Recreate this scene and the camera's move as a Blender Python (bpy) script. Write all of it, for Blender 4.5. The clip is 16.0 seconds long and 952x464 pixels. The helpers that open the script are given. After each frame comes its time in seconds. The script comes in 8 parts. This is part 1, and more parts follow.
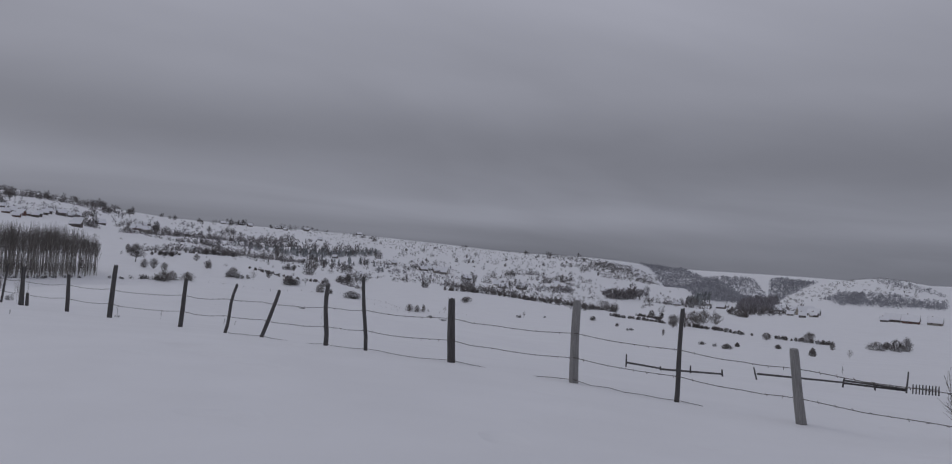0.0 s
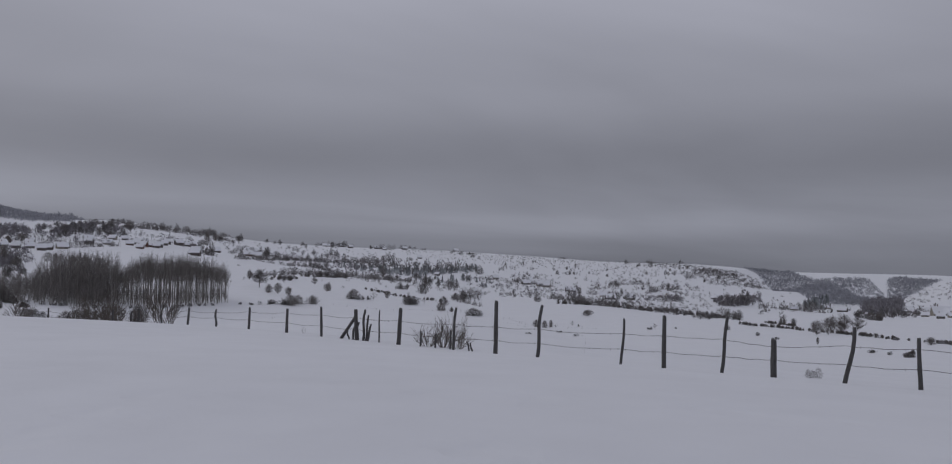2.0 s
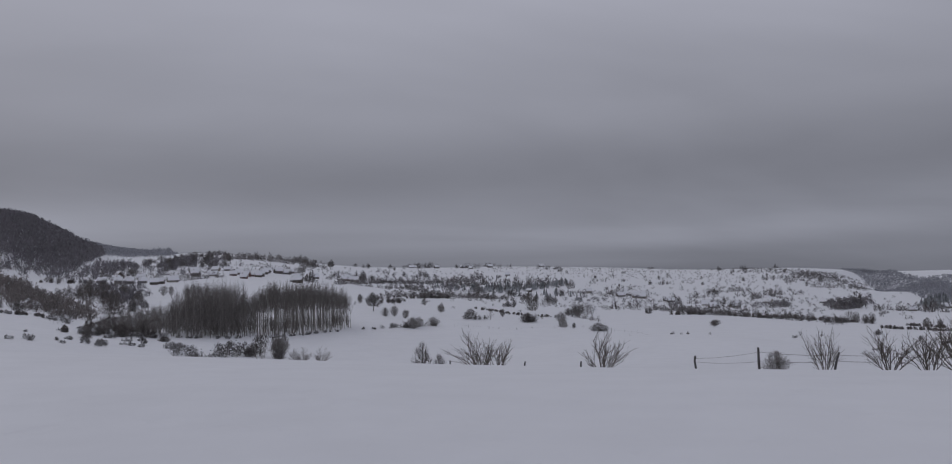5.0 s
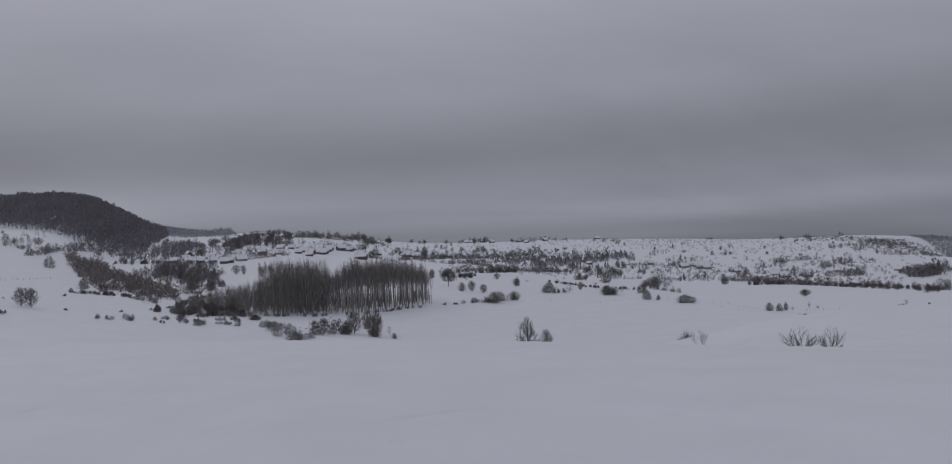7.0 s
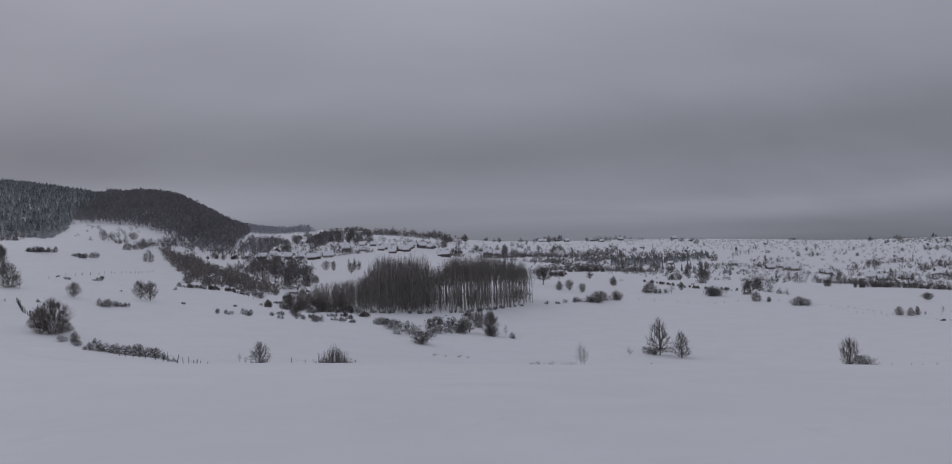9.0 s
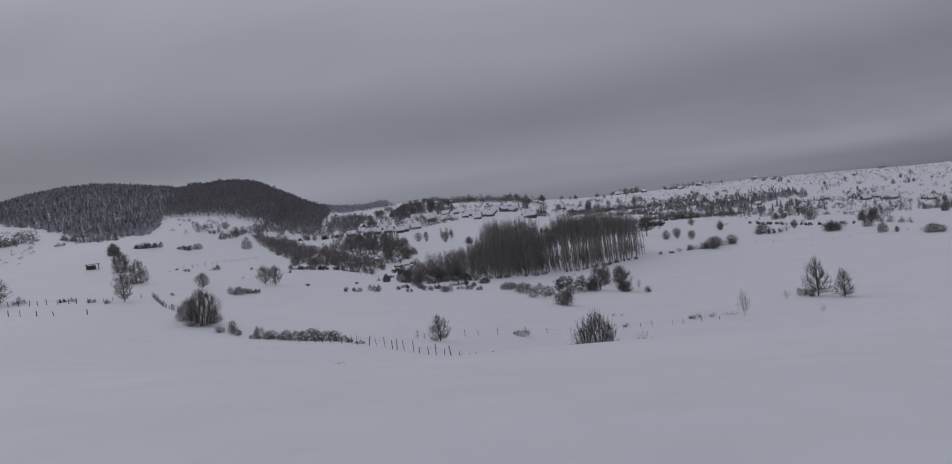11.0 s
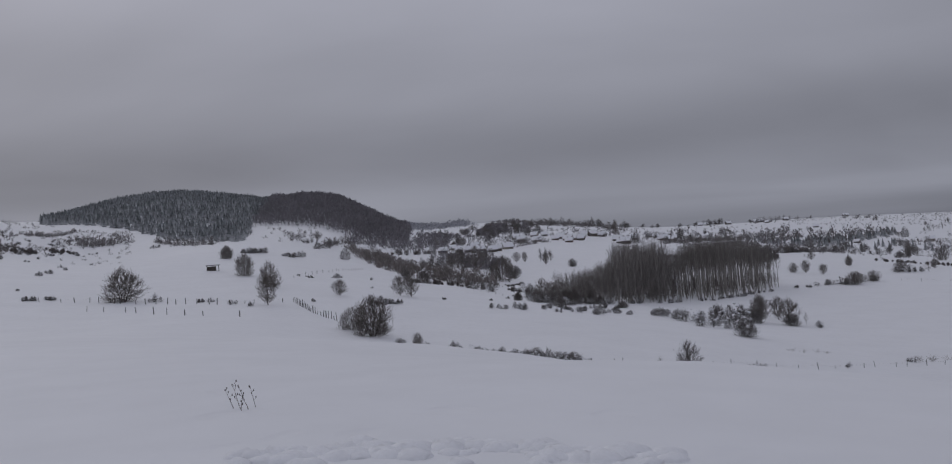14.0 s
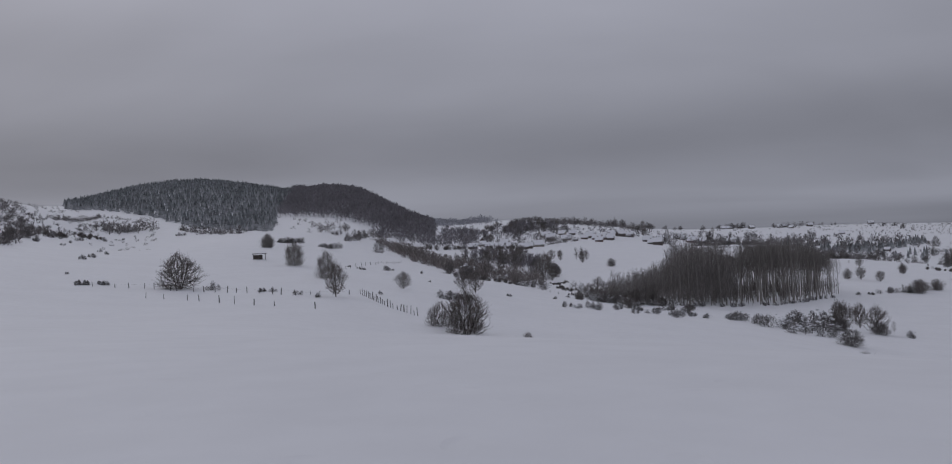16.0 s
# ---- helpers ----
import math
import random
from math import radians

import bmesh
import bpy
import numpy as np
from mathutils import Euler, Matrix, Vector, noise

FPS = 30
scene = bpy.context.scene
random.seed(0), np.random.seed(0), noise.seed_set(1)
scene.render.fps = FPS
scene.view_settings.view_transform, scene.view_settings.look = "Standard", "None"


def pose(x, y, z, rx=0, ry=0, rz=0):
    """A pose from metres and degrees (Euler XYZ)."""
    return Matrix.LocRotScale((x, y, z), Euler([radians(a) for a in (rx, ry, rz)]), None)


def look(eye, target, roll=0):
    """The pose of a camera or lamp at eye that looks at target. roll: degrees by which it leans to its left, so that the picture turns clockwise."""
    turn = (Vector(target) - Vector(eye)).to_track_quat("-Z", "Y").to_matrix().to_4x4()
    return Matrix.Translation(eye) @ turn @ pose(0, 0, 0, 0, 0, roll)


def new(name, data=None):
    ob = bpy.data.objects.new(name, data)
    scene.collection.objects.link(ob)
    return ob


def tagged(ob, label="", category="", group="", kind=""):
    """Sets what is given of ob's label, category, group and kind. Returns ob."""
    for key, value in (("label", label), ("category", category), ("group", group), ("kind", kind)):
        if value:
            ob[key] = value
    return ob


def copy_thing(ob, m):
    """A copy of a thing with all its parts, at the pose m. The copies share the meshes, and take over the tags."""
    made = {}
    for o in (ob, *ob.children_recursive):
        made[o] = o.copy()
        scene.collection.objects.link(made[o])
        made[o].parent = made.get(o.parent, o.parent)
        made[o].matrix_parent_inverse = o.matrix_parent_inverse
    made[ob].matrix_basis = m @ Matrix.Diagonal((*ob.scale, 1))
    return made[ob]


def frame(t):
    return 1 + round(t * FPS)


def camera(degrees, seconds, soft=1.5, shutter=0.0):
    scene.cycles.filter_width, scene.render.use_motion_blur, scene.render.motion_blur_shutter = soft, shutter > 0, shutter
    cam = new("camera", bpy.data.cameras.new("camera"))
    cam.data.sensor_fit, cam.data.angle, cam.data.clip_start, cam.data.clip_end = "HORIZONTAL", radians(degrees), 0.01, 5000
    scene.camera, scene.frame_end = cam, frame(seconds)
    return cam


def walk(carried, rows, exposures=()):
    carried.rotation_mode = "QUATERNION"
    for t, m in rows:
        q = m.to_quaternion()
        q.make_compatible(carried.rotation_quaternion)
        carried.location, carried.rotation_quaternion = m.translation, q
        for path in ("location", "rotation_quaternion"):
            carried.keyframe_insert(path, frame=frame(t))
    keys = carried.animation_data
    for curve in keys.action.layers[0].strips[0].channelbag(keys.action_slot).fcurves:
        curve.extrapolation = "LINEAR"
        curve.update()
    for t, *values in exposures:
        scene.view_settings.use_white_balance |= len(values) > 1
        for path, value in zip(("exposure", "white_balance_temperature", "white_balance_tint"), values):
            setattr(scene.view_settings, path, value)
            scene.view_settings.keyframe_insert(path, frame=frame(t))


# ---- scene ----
cam = camera(60.15, 16.0, soft=1.1)
PATH = [
    (0, (0.00, -0.00, 0.00), (-28.25, 95.89, 2.63), 3.43),
    (0.5, (-4.82, 0.82, -0.05), (-35.10, 96.12, 1.18), -0.43),
    (1, (-9.61, 1.60, -0.09), (-41.79, 96.28, 0.28), 0.50),
    (1.5, (-14.35, 2.31, -0.14), (-49.41, 95.95, 0.82), 0.32),
    (2, (-19.01, 2.89, -0.18), (-57.65, 95.05, 3.64), 0.99),
    (2.5, (-23.59, 3.34, -0.23), (-64.72, 94.45, 2.34), 0.11),
    (3, (-28.13, 3.70, -0.27), (-71.00, 93.93, 4.15), -0.69),
    (3.5, (-32.71, 4.02, -0.30), (-76.49, 93.67, 6.53), 0.19),
    (4, (-37.39, 4.37, -0.33), (-82.25, 93.48, 6.51), -1.27),
    (4.2, (-39.31, 4.53, -0.34), (-84.61, 93.43, 6.45), -2.12),
    (6.5, (-62.65, 6.55, -0.41), (-112.92, 92.93, 2.90), -0.47),
    (7, (-67.87, 6.82, -0.40), (-119.99, 92.11, 2.64), -2.81),
    (7.5, (-73.13, 6.98, -0.39), (-126.62, 91.38, 3.51), 0.08),
    (8, (-78.41, 7.04, -0.37), (-133.50, 90.40, 3.68), -0.52),
    (8.5, (-83.72, 6.98, -0.34), (-140.66, 89.09, 3.84), -1.00),
    (9, (-89.04, 6.83, -0.30), (-147.95, 87.57, 2.96), -2.27),
    (9.2, (-91.17, 6.74, -0.29), (-150.69, 87.04, 2.83), -2.60),
    (11.3, (-113.13, 5.30, -0.10), (-179.25, 80.32, -0.75), -7.70),
    (11.5, (-115.18, 5.12, -0.08), (-181.90, 79.61, -0.55), -4.85),
    (12, (-120.30, 4.65, -0.03), (-189.34, 76.97, 2.15), -3.68),
    (12.5, (-125.40, 4.14, 0.02), (-195.77, 75.14, 2.60), -3.94),
    (13, (-130.47, 3.60, 0.07), (-201.56, 73.86, 2.99), -4.02),
    (13.5, (-135.50, 3.03, 0.13), (-206.83, 73.03, 3.39), -4.55),
    (14, (-140.49, 2.44, 0.18), (-211.93, 72.34, 3.40), -4.56),
    (14.5, (-145.45, 1.83, 0.24), (-217.15, 71.48, 3.06), -5.73),
    (15, (-150.36, 1.21, 0.29), (-222.97, 69.91, 3.07), -4.44),
    (15.5, (-155.26, 0.58, 0.35), (-229.91, 67.04, 3.60), -4.46),
    (16, (-160.14, -0.05, 0.41), (-232.75, 68.64, 3.42), -2.92),
]
walk(cam, [(t, look(eye, target, roll)) for t, eye, target, roll in PATH])

# ---- light ----
SUN_AZ, SUN_EL = radians(-82), radians(32)
world = bpy.data.worlds.new("overcast_sky")
scene.world = world
world.use_nodes = True
W = world.node_tree
W.nodes.clear()


def wnode(kind, **values):
    n = W.nodes.new(kind)
    for k, v in values.items():
        n.inputs[k].default_value = v
    return n


def wmath(op, a, b=None, clamp=False):
    n = W.nodes.new("ShaderNodeMath")
    n.operation, n.use_clamp = op, clamp
    for i, v in enumerate((a, b)):
        if v is None:
            continue
        if isinstance(v, (int, float)):
            n.inputs[i].default_value = v
        else:
            W.links.new(v, n.inputs[i])
    return n.outputs[0]


sky = wnode("ShaderNodeTexSky")
sky.sky_type, sky.sun_disc = "NISHITA", False
sky.sun_elevation, sky.sun_rotation = SUN_EL, SUN_AZ
sky.air_density, sky.dust_density = 1.0, 4.0
coord = wnode("ShaderNodeTexCoord")
split = wnode("ShaderNodeSeparateXYZ")
W.links.new(coord.outputs["Generated"], split.inputs[0])
up = wmath("MAXIMUM", split.outputs["Z"], 0.0)
# a flat cloud deck seen in perspective: x/z, y/z stretched out towards the horizon
deep = wmath("ADD", up, 0.16)
px, py = wmath("DIVIDE", split.outputs["X"], deep), wmath("DIVIDE", split.outputs["Y"], deep)
deck = wnode("ShaderNodeCombineXYZ")
W.links.new(px, deck.inputs[0])
W.links.new(py, deck.inputs[1])
turned = wnode("ShaderNodeMapping")
turned.inputs["Scale"].default_value = (0.42, 0.6, 1)
facing = wnode("ShaderNodeMapping")
facing.inputs["Rotation"].default_value = (0, 0, radians(-38))
W.links.new(deck.outputs[0], facing.inputs["Vector"])
W.links.new(facing.outputs[0], turned.inputs["Vector"])
big = wnode("ShaderNodeTexNoise", Scale=0.85, Detail=4.0, Roughness=0.5, Distortion=0.6)
W.links.new(turned.outputs[0], big.inputs["Vector"])
fine = wnode("ShaderNodeTexNoise", Scale=2.6, Detail=4.0, Roughness=0.55, Distortion=0.5)
W.links.new(turned.outputs[0], fine.inputs["Vector"])
tone = wmath("ADD", wmath("MULTIPLY", big.outputs["Fac"], 0.86), wmath("MULTIPLY", fine.outputs["Fac"], 0.14))
bright = wnode("ShaderNodeMapRange")
W.links.new(tone, bright.inputs["Value"])
bright.inputs["From Min"].default_value, bright.inputs["From Max"].default_value = 0.36, 0.64
bright.inputs["To Min"].default_value, bright.inputs["To Max"].default_value = 0.88, 1.12
# an overcast sky is brighter overhead than near the horizon, with a paler strip low down
lift = wnode("ShaderNodeValToRGB")
W.links.new(up, lift.inputs[0])
lift.color_ramp.interpolation = "EASE"
for k, (at, v) in enumerate(((0.0, 0.163), (0.022, 0.183), (0.058, 0.252), (0.125, 0.203), (0.21, 0.270), (0.34, 0.352), (0.9, 0.37))):
    stop = lift.color_ramp.elements[k] if k < 2 else lift.color_ramp.elements.new(at)
    cool = max(0.0, 1 - at / 0.25)
    stop.position, stop.color = at, (v * (1 - 0.02 * cool), v, v * (1 + 0.01 * cool), 1)
# the hidden sun's side of the deck is a little brighter
side = wnode("ShaderNodeVectorMath")
side.operation = "DOT_PRODUCT"
side.inputs[1].default_value = (math.sin(SUN_AZ) * 0.9, math.cos(SUN_AZ) * 0.9, 0.43)
W.links.new(coord.outputs["Generated"], side.inputs[0])
glow = wmath("ADD", wmath("MULTIPLY", wmath("POWER", wmath("MAXIMUM", side.outputs["Value"], 0.0), 14.0), 0.06), 1.0)
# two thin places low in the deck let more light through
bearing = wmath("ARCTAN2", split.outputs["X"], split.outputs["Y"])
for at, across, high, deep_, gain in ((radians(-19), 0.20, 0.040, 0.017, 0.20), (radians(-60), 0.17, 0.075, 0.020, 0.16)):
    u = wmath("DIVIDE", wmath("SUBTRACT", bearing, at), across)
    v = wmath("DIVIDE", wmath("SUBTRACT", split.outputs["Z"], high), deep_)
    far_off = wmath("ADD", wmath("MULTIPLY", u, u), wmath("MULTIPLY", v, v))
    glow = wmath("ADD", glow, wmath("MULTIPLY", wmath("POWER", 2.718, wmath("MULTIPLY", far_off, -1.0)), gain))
grey = wnode("ShaderNodeVectorMath")
grey.operation = "SCALE"
tinted = wnode("ShaderNodeVectorMath")
tinted.operation = "MULTIPLY"
tinted.inputs[1].default_value = (0.964, 0.986, 1.162)
W.links.new(lift.outputs[0], tinted.inputs[0])
W.links.new(tinted.outputs[0], grey.inputs[0])
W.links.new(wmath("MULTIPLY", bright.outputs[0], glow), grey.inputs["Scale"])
clear = wnode("ShaderNodeVectorMath")
clear.operation = "SCALE"
W.links.new(sky.outputs[0], clear.inputs[0])
clear.inputs["Scale"].default_value = 0.001
total = wnode("ShaderNodeVectorMath")
total.operation = "ADD"
W.links.new(grey.outputs[0], total.inputs[0])
W.links.new(clear.outputs[0], total.inputs[1])
back = wnode("ShaderNodeBackground", Strength=1.0)
W.links.new(total.outputs[0], back.inputs["Color"])
outw = wnode("ShaderNodeOutputWorld")
W.links.new(back.outputs[0], outw.inputs["Surface"])

sun = new("sun", bpy.data.lights.new("sun", "SUN"))
sun.data.energy, sun.data.angle, sun.data.color = 0.3, radians(40), (1.0, 0.97, 0.93)
sun.matrix_world = look((0, 0, 60), (-60 * math.sin(SUN_AZ), -60 * math.cos(SUN_AZ), 60 - 60 * math.tan(SUN_EL)))
scene.view_settings.exposure = 0.03


# ---- materials ----
def material(name, color, rough=0.8, vary=0.25, scale=3.0, bump=0.0, bump_scale=20.0, other=None, spec=0.3):
    """A surface of one base colour that wanders towards another at two scales, with fine relief."""
    m = bpy.data.materials.new(name)
    m.use_nodes = True
    t = m.node_tree
    b = t.nodes["Principled BSDF"]
    b.inputs["Roughness"].default_value, b.inputs["Specular IOR Level"].default_value = rough, spec
    where = t.nodes.new("ShaderNodeTexCoord")
    n1, n2 = t.nodes.new("ShaderNodeTexNoise"), t.nodes.new("ShaderNodeTexNoise")
    n1.inputs["Scale"].default_value, n1.inputs["Detail"].default_value = scale, 4
    n2.inputs["Scale"].default_value, n2.inputs["Detail"].default_value = scale * 9, 3
    mix = t.nodes.new("ShaderNodeMath")
    mix.operation = "MULTIPLY_ADD"
    mix.inputs[1].default_value = 0.5
    half = t.nodes.new("ShaderNodeMath")
    half.operation = "MULTIPLY"
    half.inputs[1].default_value = 0.5
    ramp = t.nodes.new("ShaderNodeValToRGB")
    dark = [c * (1 - vary) for c in color]
    lite = other or [min(1, c * (1 + vary)) for c in color]
    ramp.color_ramp.elements[0].position, ramp.color_ramp.elements[1].position = 0.36, 0.64
    ramp.color_ramp.elements[0].color, ramp.color_ramp.elements[1].color = (*dark, 1), (*lite, 1)
    L = t.links.new
    L(where.outputs["Object"], n1.inputs["Vector"])
    L(where.outputs["Object"], n2.inputs["Vector"])
    L(n2.outputs["Fac"], half.inputs[0])
    L(n1.outputs["Fac"], mix.inputs[0])
    L(half.outputs[0], mix.inputs[2])
    L(mix.outputs[0], ramp.inputs[0])
    L(ramp.outputs[0], b.inputs["Base Color"])
    if bump:
        n3, bp = t.nodes.new("ShaderNodeTexNoise"), t.nodes.new("ShaderNodeBump")
        n3.inputs["Scale"].default_value, n3.inputs["Detail"].default_value = bump_scale, 6
        bp.inputs["Strength"].default_value, bp.inputs["Distance"].default_value = 0.6, bump
        L(where.outputs["Object"], n3.inputs["Vector"])
        L(n3.outputs["Fac"], bp.inputs["Height"])
        L(bp.outputs[0], b.inputs["Normal"])
    return m


def snowed(m, above=0.45, width=0.25, patch=1.5, amount=1.0):
    """Snow lies on the faces of a material that look upwards, patchily."""
    t = m.node_tree
    b = t.nodes["Principled BSDF"]
    old = b.inputs["Base Color"].links[0].from_socket
    geo, sep, rng = t.nodes.new("ShaderNodeNewGeometry"), t.nodes.new("ShaderNodeSeparateXYZ"), t.nodes.new("ShaderNodeMapRange")
    where, n = t.nodes.new("ShaderNodeTexCoord"), t.nodes.new("ShaderNodeTexNoise")
    n.inputs["Scale"].default_value, n.inputs["Detail"].default_value = patch, 4
    rng.inputs["From Min"].default_value, rng.inputs["From Max"].default_value = above, above + width
    add = t.nodes.new("ShaderNodeMath")
    add.operation = "MULTIPLY_ADD"
    add.inputs[1].default_value, add.inputs[2].default_value = 0.9, -0.45
    tot = t.nodes.new("ShaderNodeMath")
    tot.operation = "ADD"
    amt = t.nodes.new("ShaderNodeMath")
    amt.operation = "MULTIPLY"
    amt.inputs[1].default_value = amount
    mix = t.nodes.new("ShaderNodeMix")
    mix.data_type = "RGBA"
    mix.inputs["B"].default_value = (0.80, 0.81, 0.84, 1)
    L = t.links.new
    L(geo.outputs["Normal"], sep.inputs[0])
    L(where.outputs["Object"], n.inputs["Vector"])
    L(n.outputs["Fac"], add.inputs[0])
    L(sep.outputs["Z"], tot.inputs[0])
    L(add.outputs[0], tot.inputs[1])
    L(tot.outputs[0], rng.inputs["Value"])
    L(rng.outputs[0], amt.inputs[0])
    L(amt.outputs[0], mix.inputs["Factor"])
    L(old, mix.inputs["A"])
    L(mix.outputs["Result"], b.inputs["Base Color"])
    return m


def islands(m, low=0.65, high=1.4):
    """Each loose piece of a mesh a little lighter or darker than the next."""
    t = m.node_tree
    b = t.nodes["Principled BSDF"]
    old = b.inputs["Base Color"].links[0].from_socket
    geo, rng_, mul = t.nodes.new("ShaderNodeNewGeometry"), t.nodes.new("ShaderNodeMapRange"), t.nodes.new("ShaderNodeVectorMath")
    mul.operation = "SCALE"
    rng_.inputs["To Min"].default_value, rng_.inputs["To Max"].default_value = low, high
    t.links.new(geo.outputs["Random Per Island"], rng_.inputs["Value"])
    t.links.new(old, mul.inputs[0])
    t.links.new(rng_.outputs[0], mul.inputs["Scale"])
    t.links.new(mul.outputs[0], b.inputs["Base Color"])
    return m


def dented(m, scale, depth):
    """Sparse shallow hollows on top of the material's own relief."""
    t = m.node_tree
    b = t.nodes["Principled BSDF"]
    old = b.inputs["Normal"].links[0].from_socket
    where, n, r, bp = (t.nodes.new(k) for k in ("ShaderNodeTexCoord", "ShaderNodeTexNoise", "ShaderNodeMapRange", "ShaderNodeBump"))
    n.inputs["Scale"].default_value, n.inputs["Detail"].default_value = scale, 2
    r.inputs["From Min"].default_value, r.inputs["From Max"].default_value = 0.62, 0.85
    r.inputs["To Min"].default_value, r.inputs["To Max"].default_value = 1.0, 0.0
    bp.inputs["Strength"].default_value, bp.inputs["Distance"].default_value = 0.8, depth
    t.links.new(where.outputs["Object"], n.inputs["Vector"])
    t.links.new(n.outputs["Fac"], r.inputs["Value"])
    t.links.new(r.outputs[0], bp.inputs["Height"])
    t.links.new(old, bp.inputs["Normal"])
    t.links.new(bp.outputs[0], b.inputs["Normal"])
    return m


SNOW = material("snow", (0.79, 0.80, 0.825), rough=0.7, vary=0.03, scale=0.10, bump=0.03, bump_scale=1.6, spec=0.2)
dented(SNOW, 1.1, 0.05)
WOOD = material("weathered_wood", (0.095, 0.091, 0.090), rough=0.9, vary=0.4, scale=5, bump=0.01, bump_scale=40)
WOOD_PALE = material("pale_weathered_wood", (0.27, 0.265, 0.26), rough=0.9, vary=0.3, scale=5, bump=0.01, bump_scale=40)
WIRE = material("rusty_wire", (0.10, 0.085, 0.075), rough=0.7, vary=0.3, scale=8)


# ---- the lie of the land ----
# Heights are a fraction of the distance ahead, by row (near to far) and column (left to right).
COLUMNS = np.array([-5, -4, -3.3, -2.8, -2.4, -2.1, -1.85, -1.65, -1.5, -1.38, -1.26, -1.14, -1.0, -0.85, -0.7, -0.55, -0.4, -0.28, -0.18, -0.09, 0, 0.1, 0.22, 0.4, 0.7, 1.1, 1.6, 2.1])
ROW_STEP = 0.5
RELIEF = []
RELIEF.append([0.2159, 0.1278, 0.0431, 0.0010, -0.0205, -0.0278, -0.0279, -0.0235, -0.0181, -0.0133, -0.0093, -0.0067, -0.0068, -0.0191, -0.0221, -0.0355, -0.0678, -0.0799, -0.0723, -0.0475, -0.0444, -0.0396, -0.0370, -0.0513, -0.0873, -0.0240, -0.0259, -0.0809])
RELIEF.append([0.3581, 0.2801, 0.1513, 0.0686, 0.0071, -0.0343, -0.0625, -0.0776, -0.0834, -0.0832, -0.0735, -0.0488, -0.0142, -0.0244, -0.0187, 0.0029, 0.0300, 0.0391, 0.0055, -0.0333, -0.0555, -0.0381, -0.0776, -0.0610, 0.0951, -0.0965, 0.0048, 0.0642])
RELIEF.append([0.4702, 0.4246, 0.2606, 0.1396, 0.0488, -0.0158, -0.0596, -0.0819, -0.0915, -0.0949, -0.0902, -0.0719, -0.0464, -0.0527, -0.0011, -0.0944, -0.1344, -0.1123, -0.0723, -0.0209, 0.0075, -0.0167, 0.0111, 0.0292, -0.1218, -0.1181, 0.1286, 0.1749])
RELIEF.append([0.5242, 0.5381, 0.3689, 0.2104, 0.1089, 0.0393, -0.0184, -0.0571, -0.0762, -0.0827, -0.0776, -0.0667, -0.0650, -0.1107, -0.0878, -0.0931, -0.0193, 0.0124, -0.0438, -0.0936, -0.0987, -0.1287, -0.1111, -0.0787, -0.1012, 0.0171, 0.1565, 0.1698])
RELIEF.append([0.5189, 0.5670, 0.4479, 0.2581, 0.1446, 0.1019, 0.0608, 0.0074, -0.0369, -0.0618, -0.0701, -0.0862, -0.1072, -0.1591, -0.1467, -0.1396, -0.2922, -0.2740, -0.1679, -0.0417, 0.0515, 0.0342, -0.0469, -0.0939, -0.0857, -0.0219, 0.0431, 0.0816])
RELIEF.append([0.6020, 0.4044, 0.3990, 0.2623, 0.0916, 0.0436, 0.0688, 0.0820, 0.0736, 0.0610, 0.0492, 0.0332, 0.0092, -0.0206, -0.0491, -0.0839, -0.1167, -0.1309, -0.1397, -0.1365, -0.1253, -0.1145, -0.1048, -0.0904, -0.1022, -0.0964, -0.0418, 0.0080])
RELIEF.append([0.7432, 0.2349, 0.3079, 0.2702, 0.0519, -0.0494, 0.0178, 0.0697, 0.0676, 0.0458, 0.0172, -0.0121, -0.0479, -0.0787, -0.1004, -0.1174, -0.1137, -0.1146, -0.1182, -0.1112, -0.1011, -0.0905, -0.0795, -0.0663, -0.0741, -0.0967, -0.0806, -0.0481])
RELIEF.append([0.5953, 0.1539, 0.2335, 0.2819, 0.2169, 0.1360, 0.1038, 0.0833, 0.0622, 0.0443, 0.0258, 0.0082, -0.0035, -0.0048, -0.0010, -0.0062, -0.0289, -0.0493, -0.0539, -0.0536, -0.0580, -0.0644, -0.0715, -0.0809, -0.0883, -0.0904, -0.0841, -0.0749])
RELIEF.append([0.3872, 0.1270, 0.2015, 0.2715, 0.3213, 0.2926, 0.2362, 0.1826, 0.1495, 0.1776, 0.1594, 0.0642, 0.0601, 0.0370, 0.0044, -0.0096, -0.0203, -0.0323, -0.0330, -0.0438, -0.0614, -0.0472, -0.0308, -0.0358, -0.0536, -0.0684, -0.0804, -0.0931])
RELIEF.append([0.2469, 0.1610, 0.2178, 0.2234, 0.2347, 0.2271, 0.2037, 0.1743, 0.1572, 0.1774, 0.1025, -0.0014, 0.0702, 0.0735, 0.0291, -0.0228, -0.0618, -0.0699, -0.0716, -0.0559, -0.0680, -0.0599, -0.0545, -0.0492, -0.0380, -0.0433, -0.0737, -0.1063])
RELIEF.append([0.1767, 0.2004, 0.2374, 0.2069, 0.1818, 0.1671, 0.1489, 0.1261, 0.1074, 0.1033, 0.0904, 0.0872, 0.0767, 0.0342, 0.0348, 0.0565, 0.0601, 0.0497, 0.0349, 0.0492, -0.0216, -0.0239, -0.0058, 0.0259, 0.0378, -0.0112, -0.0718, -0.1166])
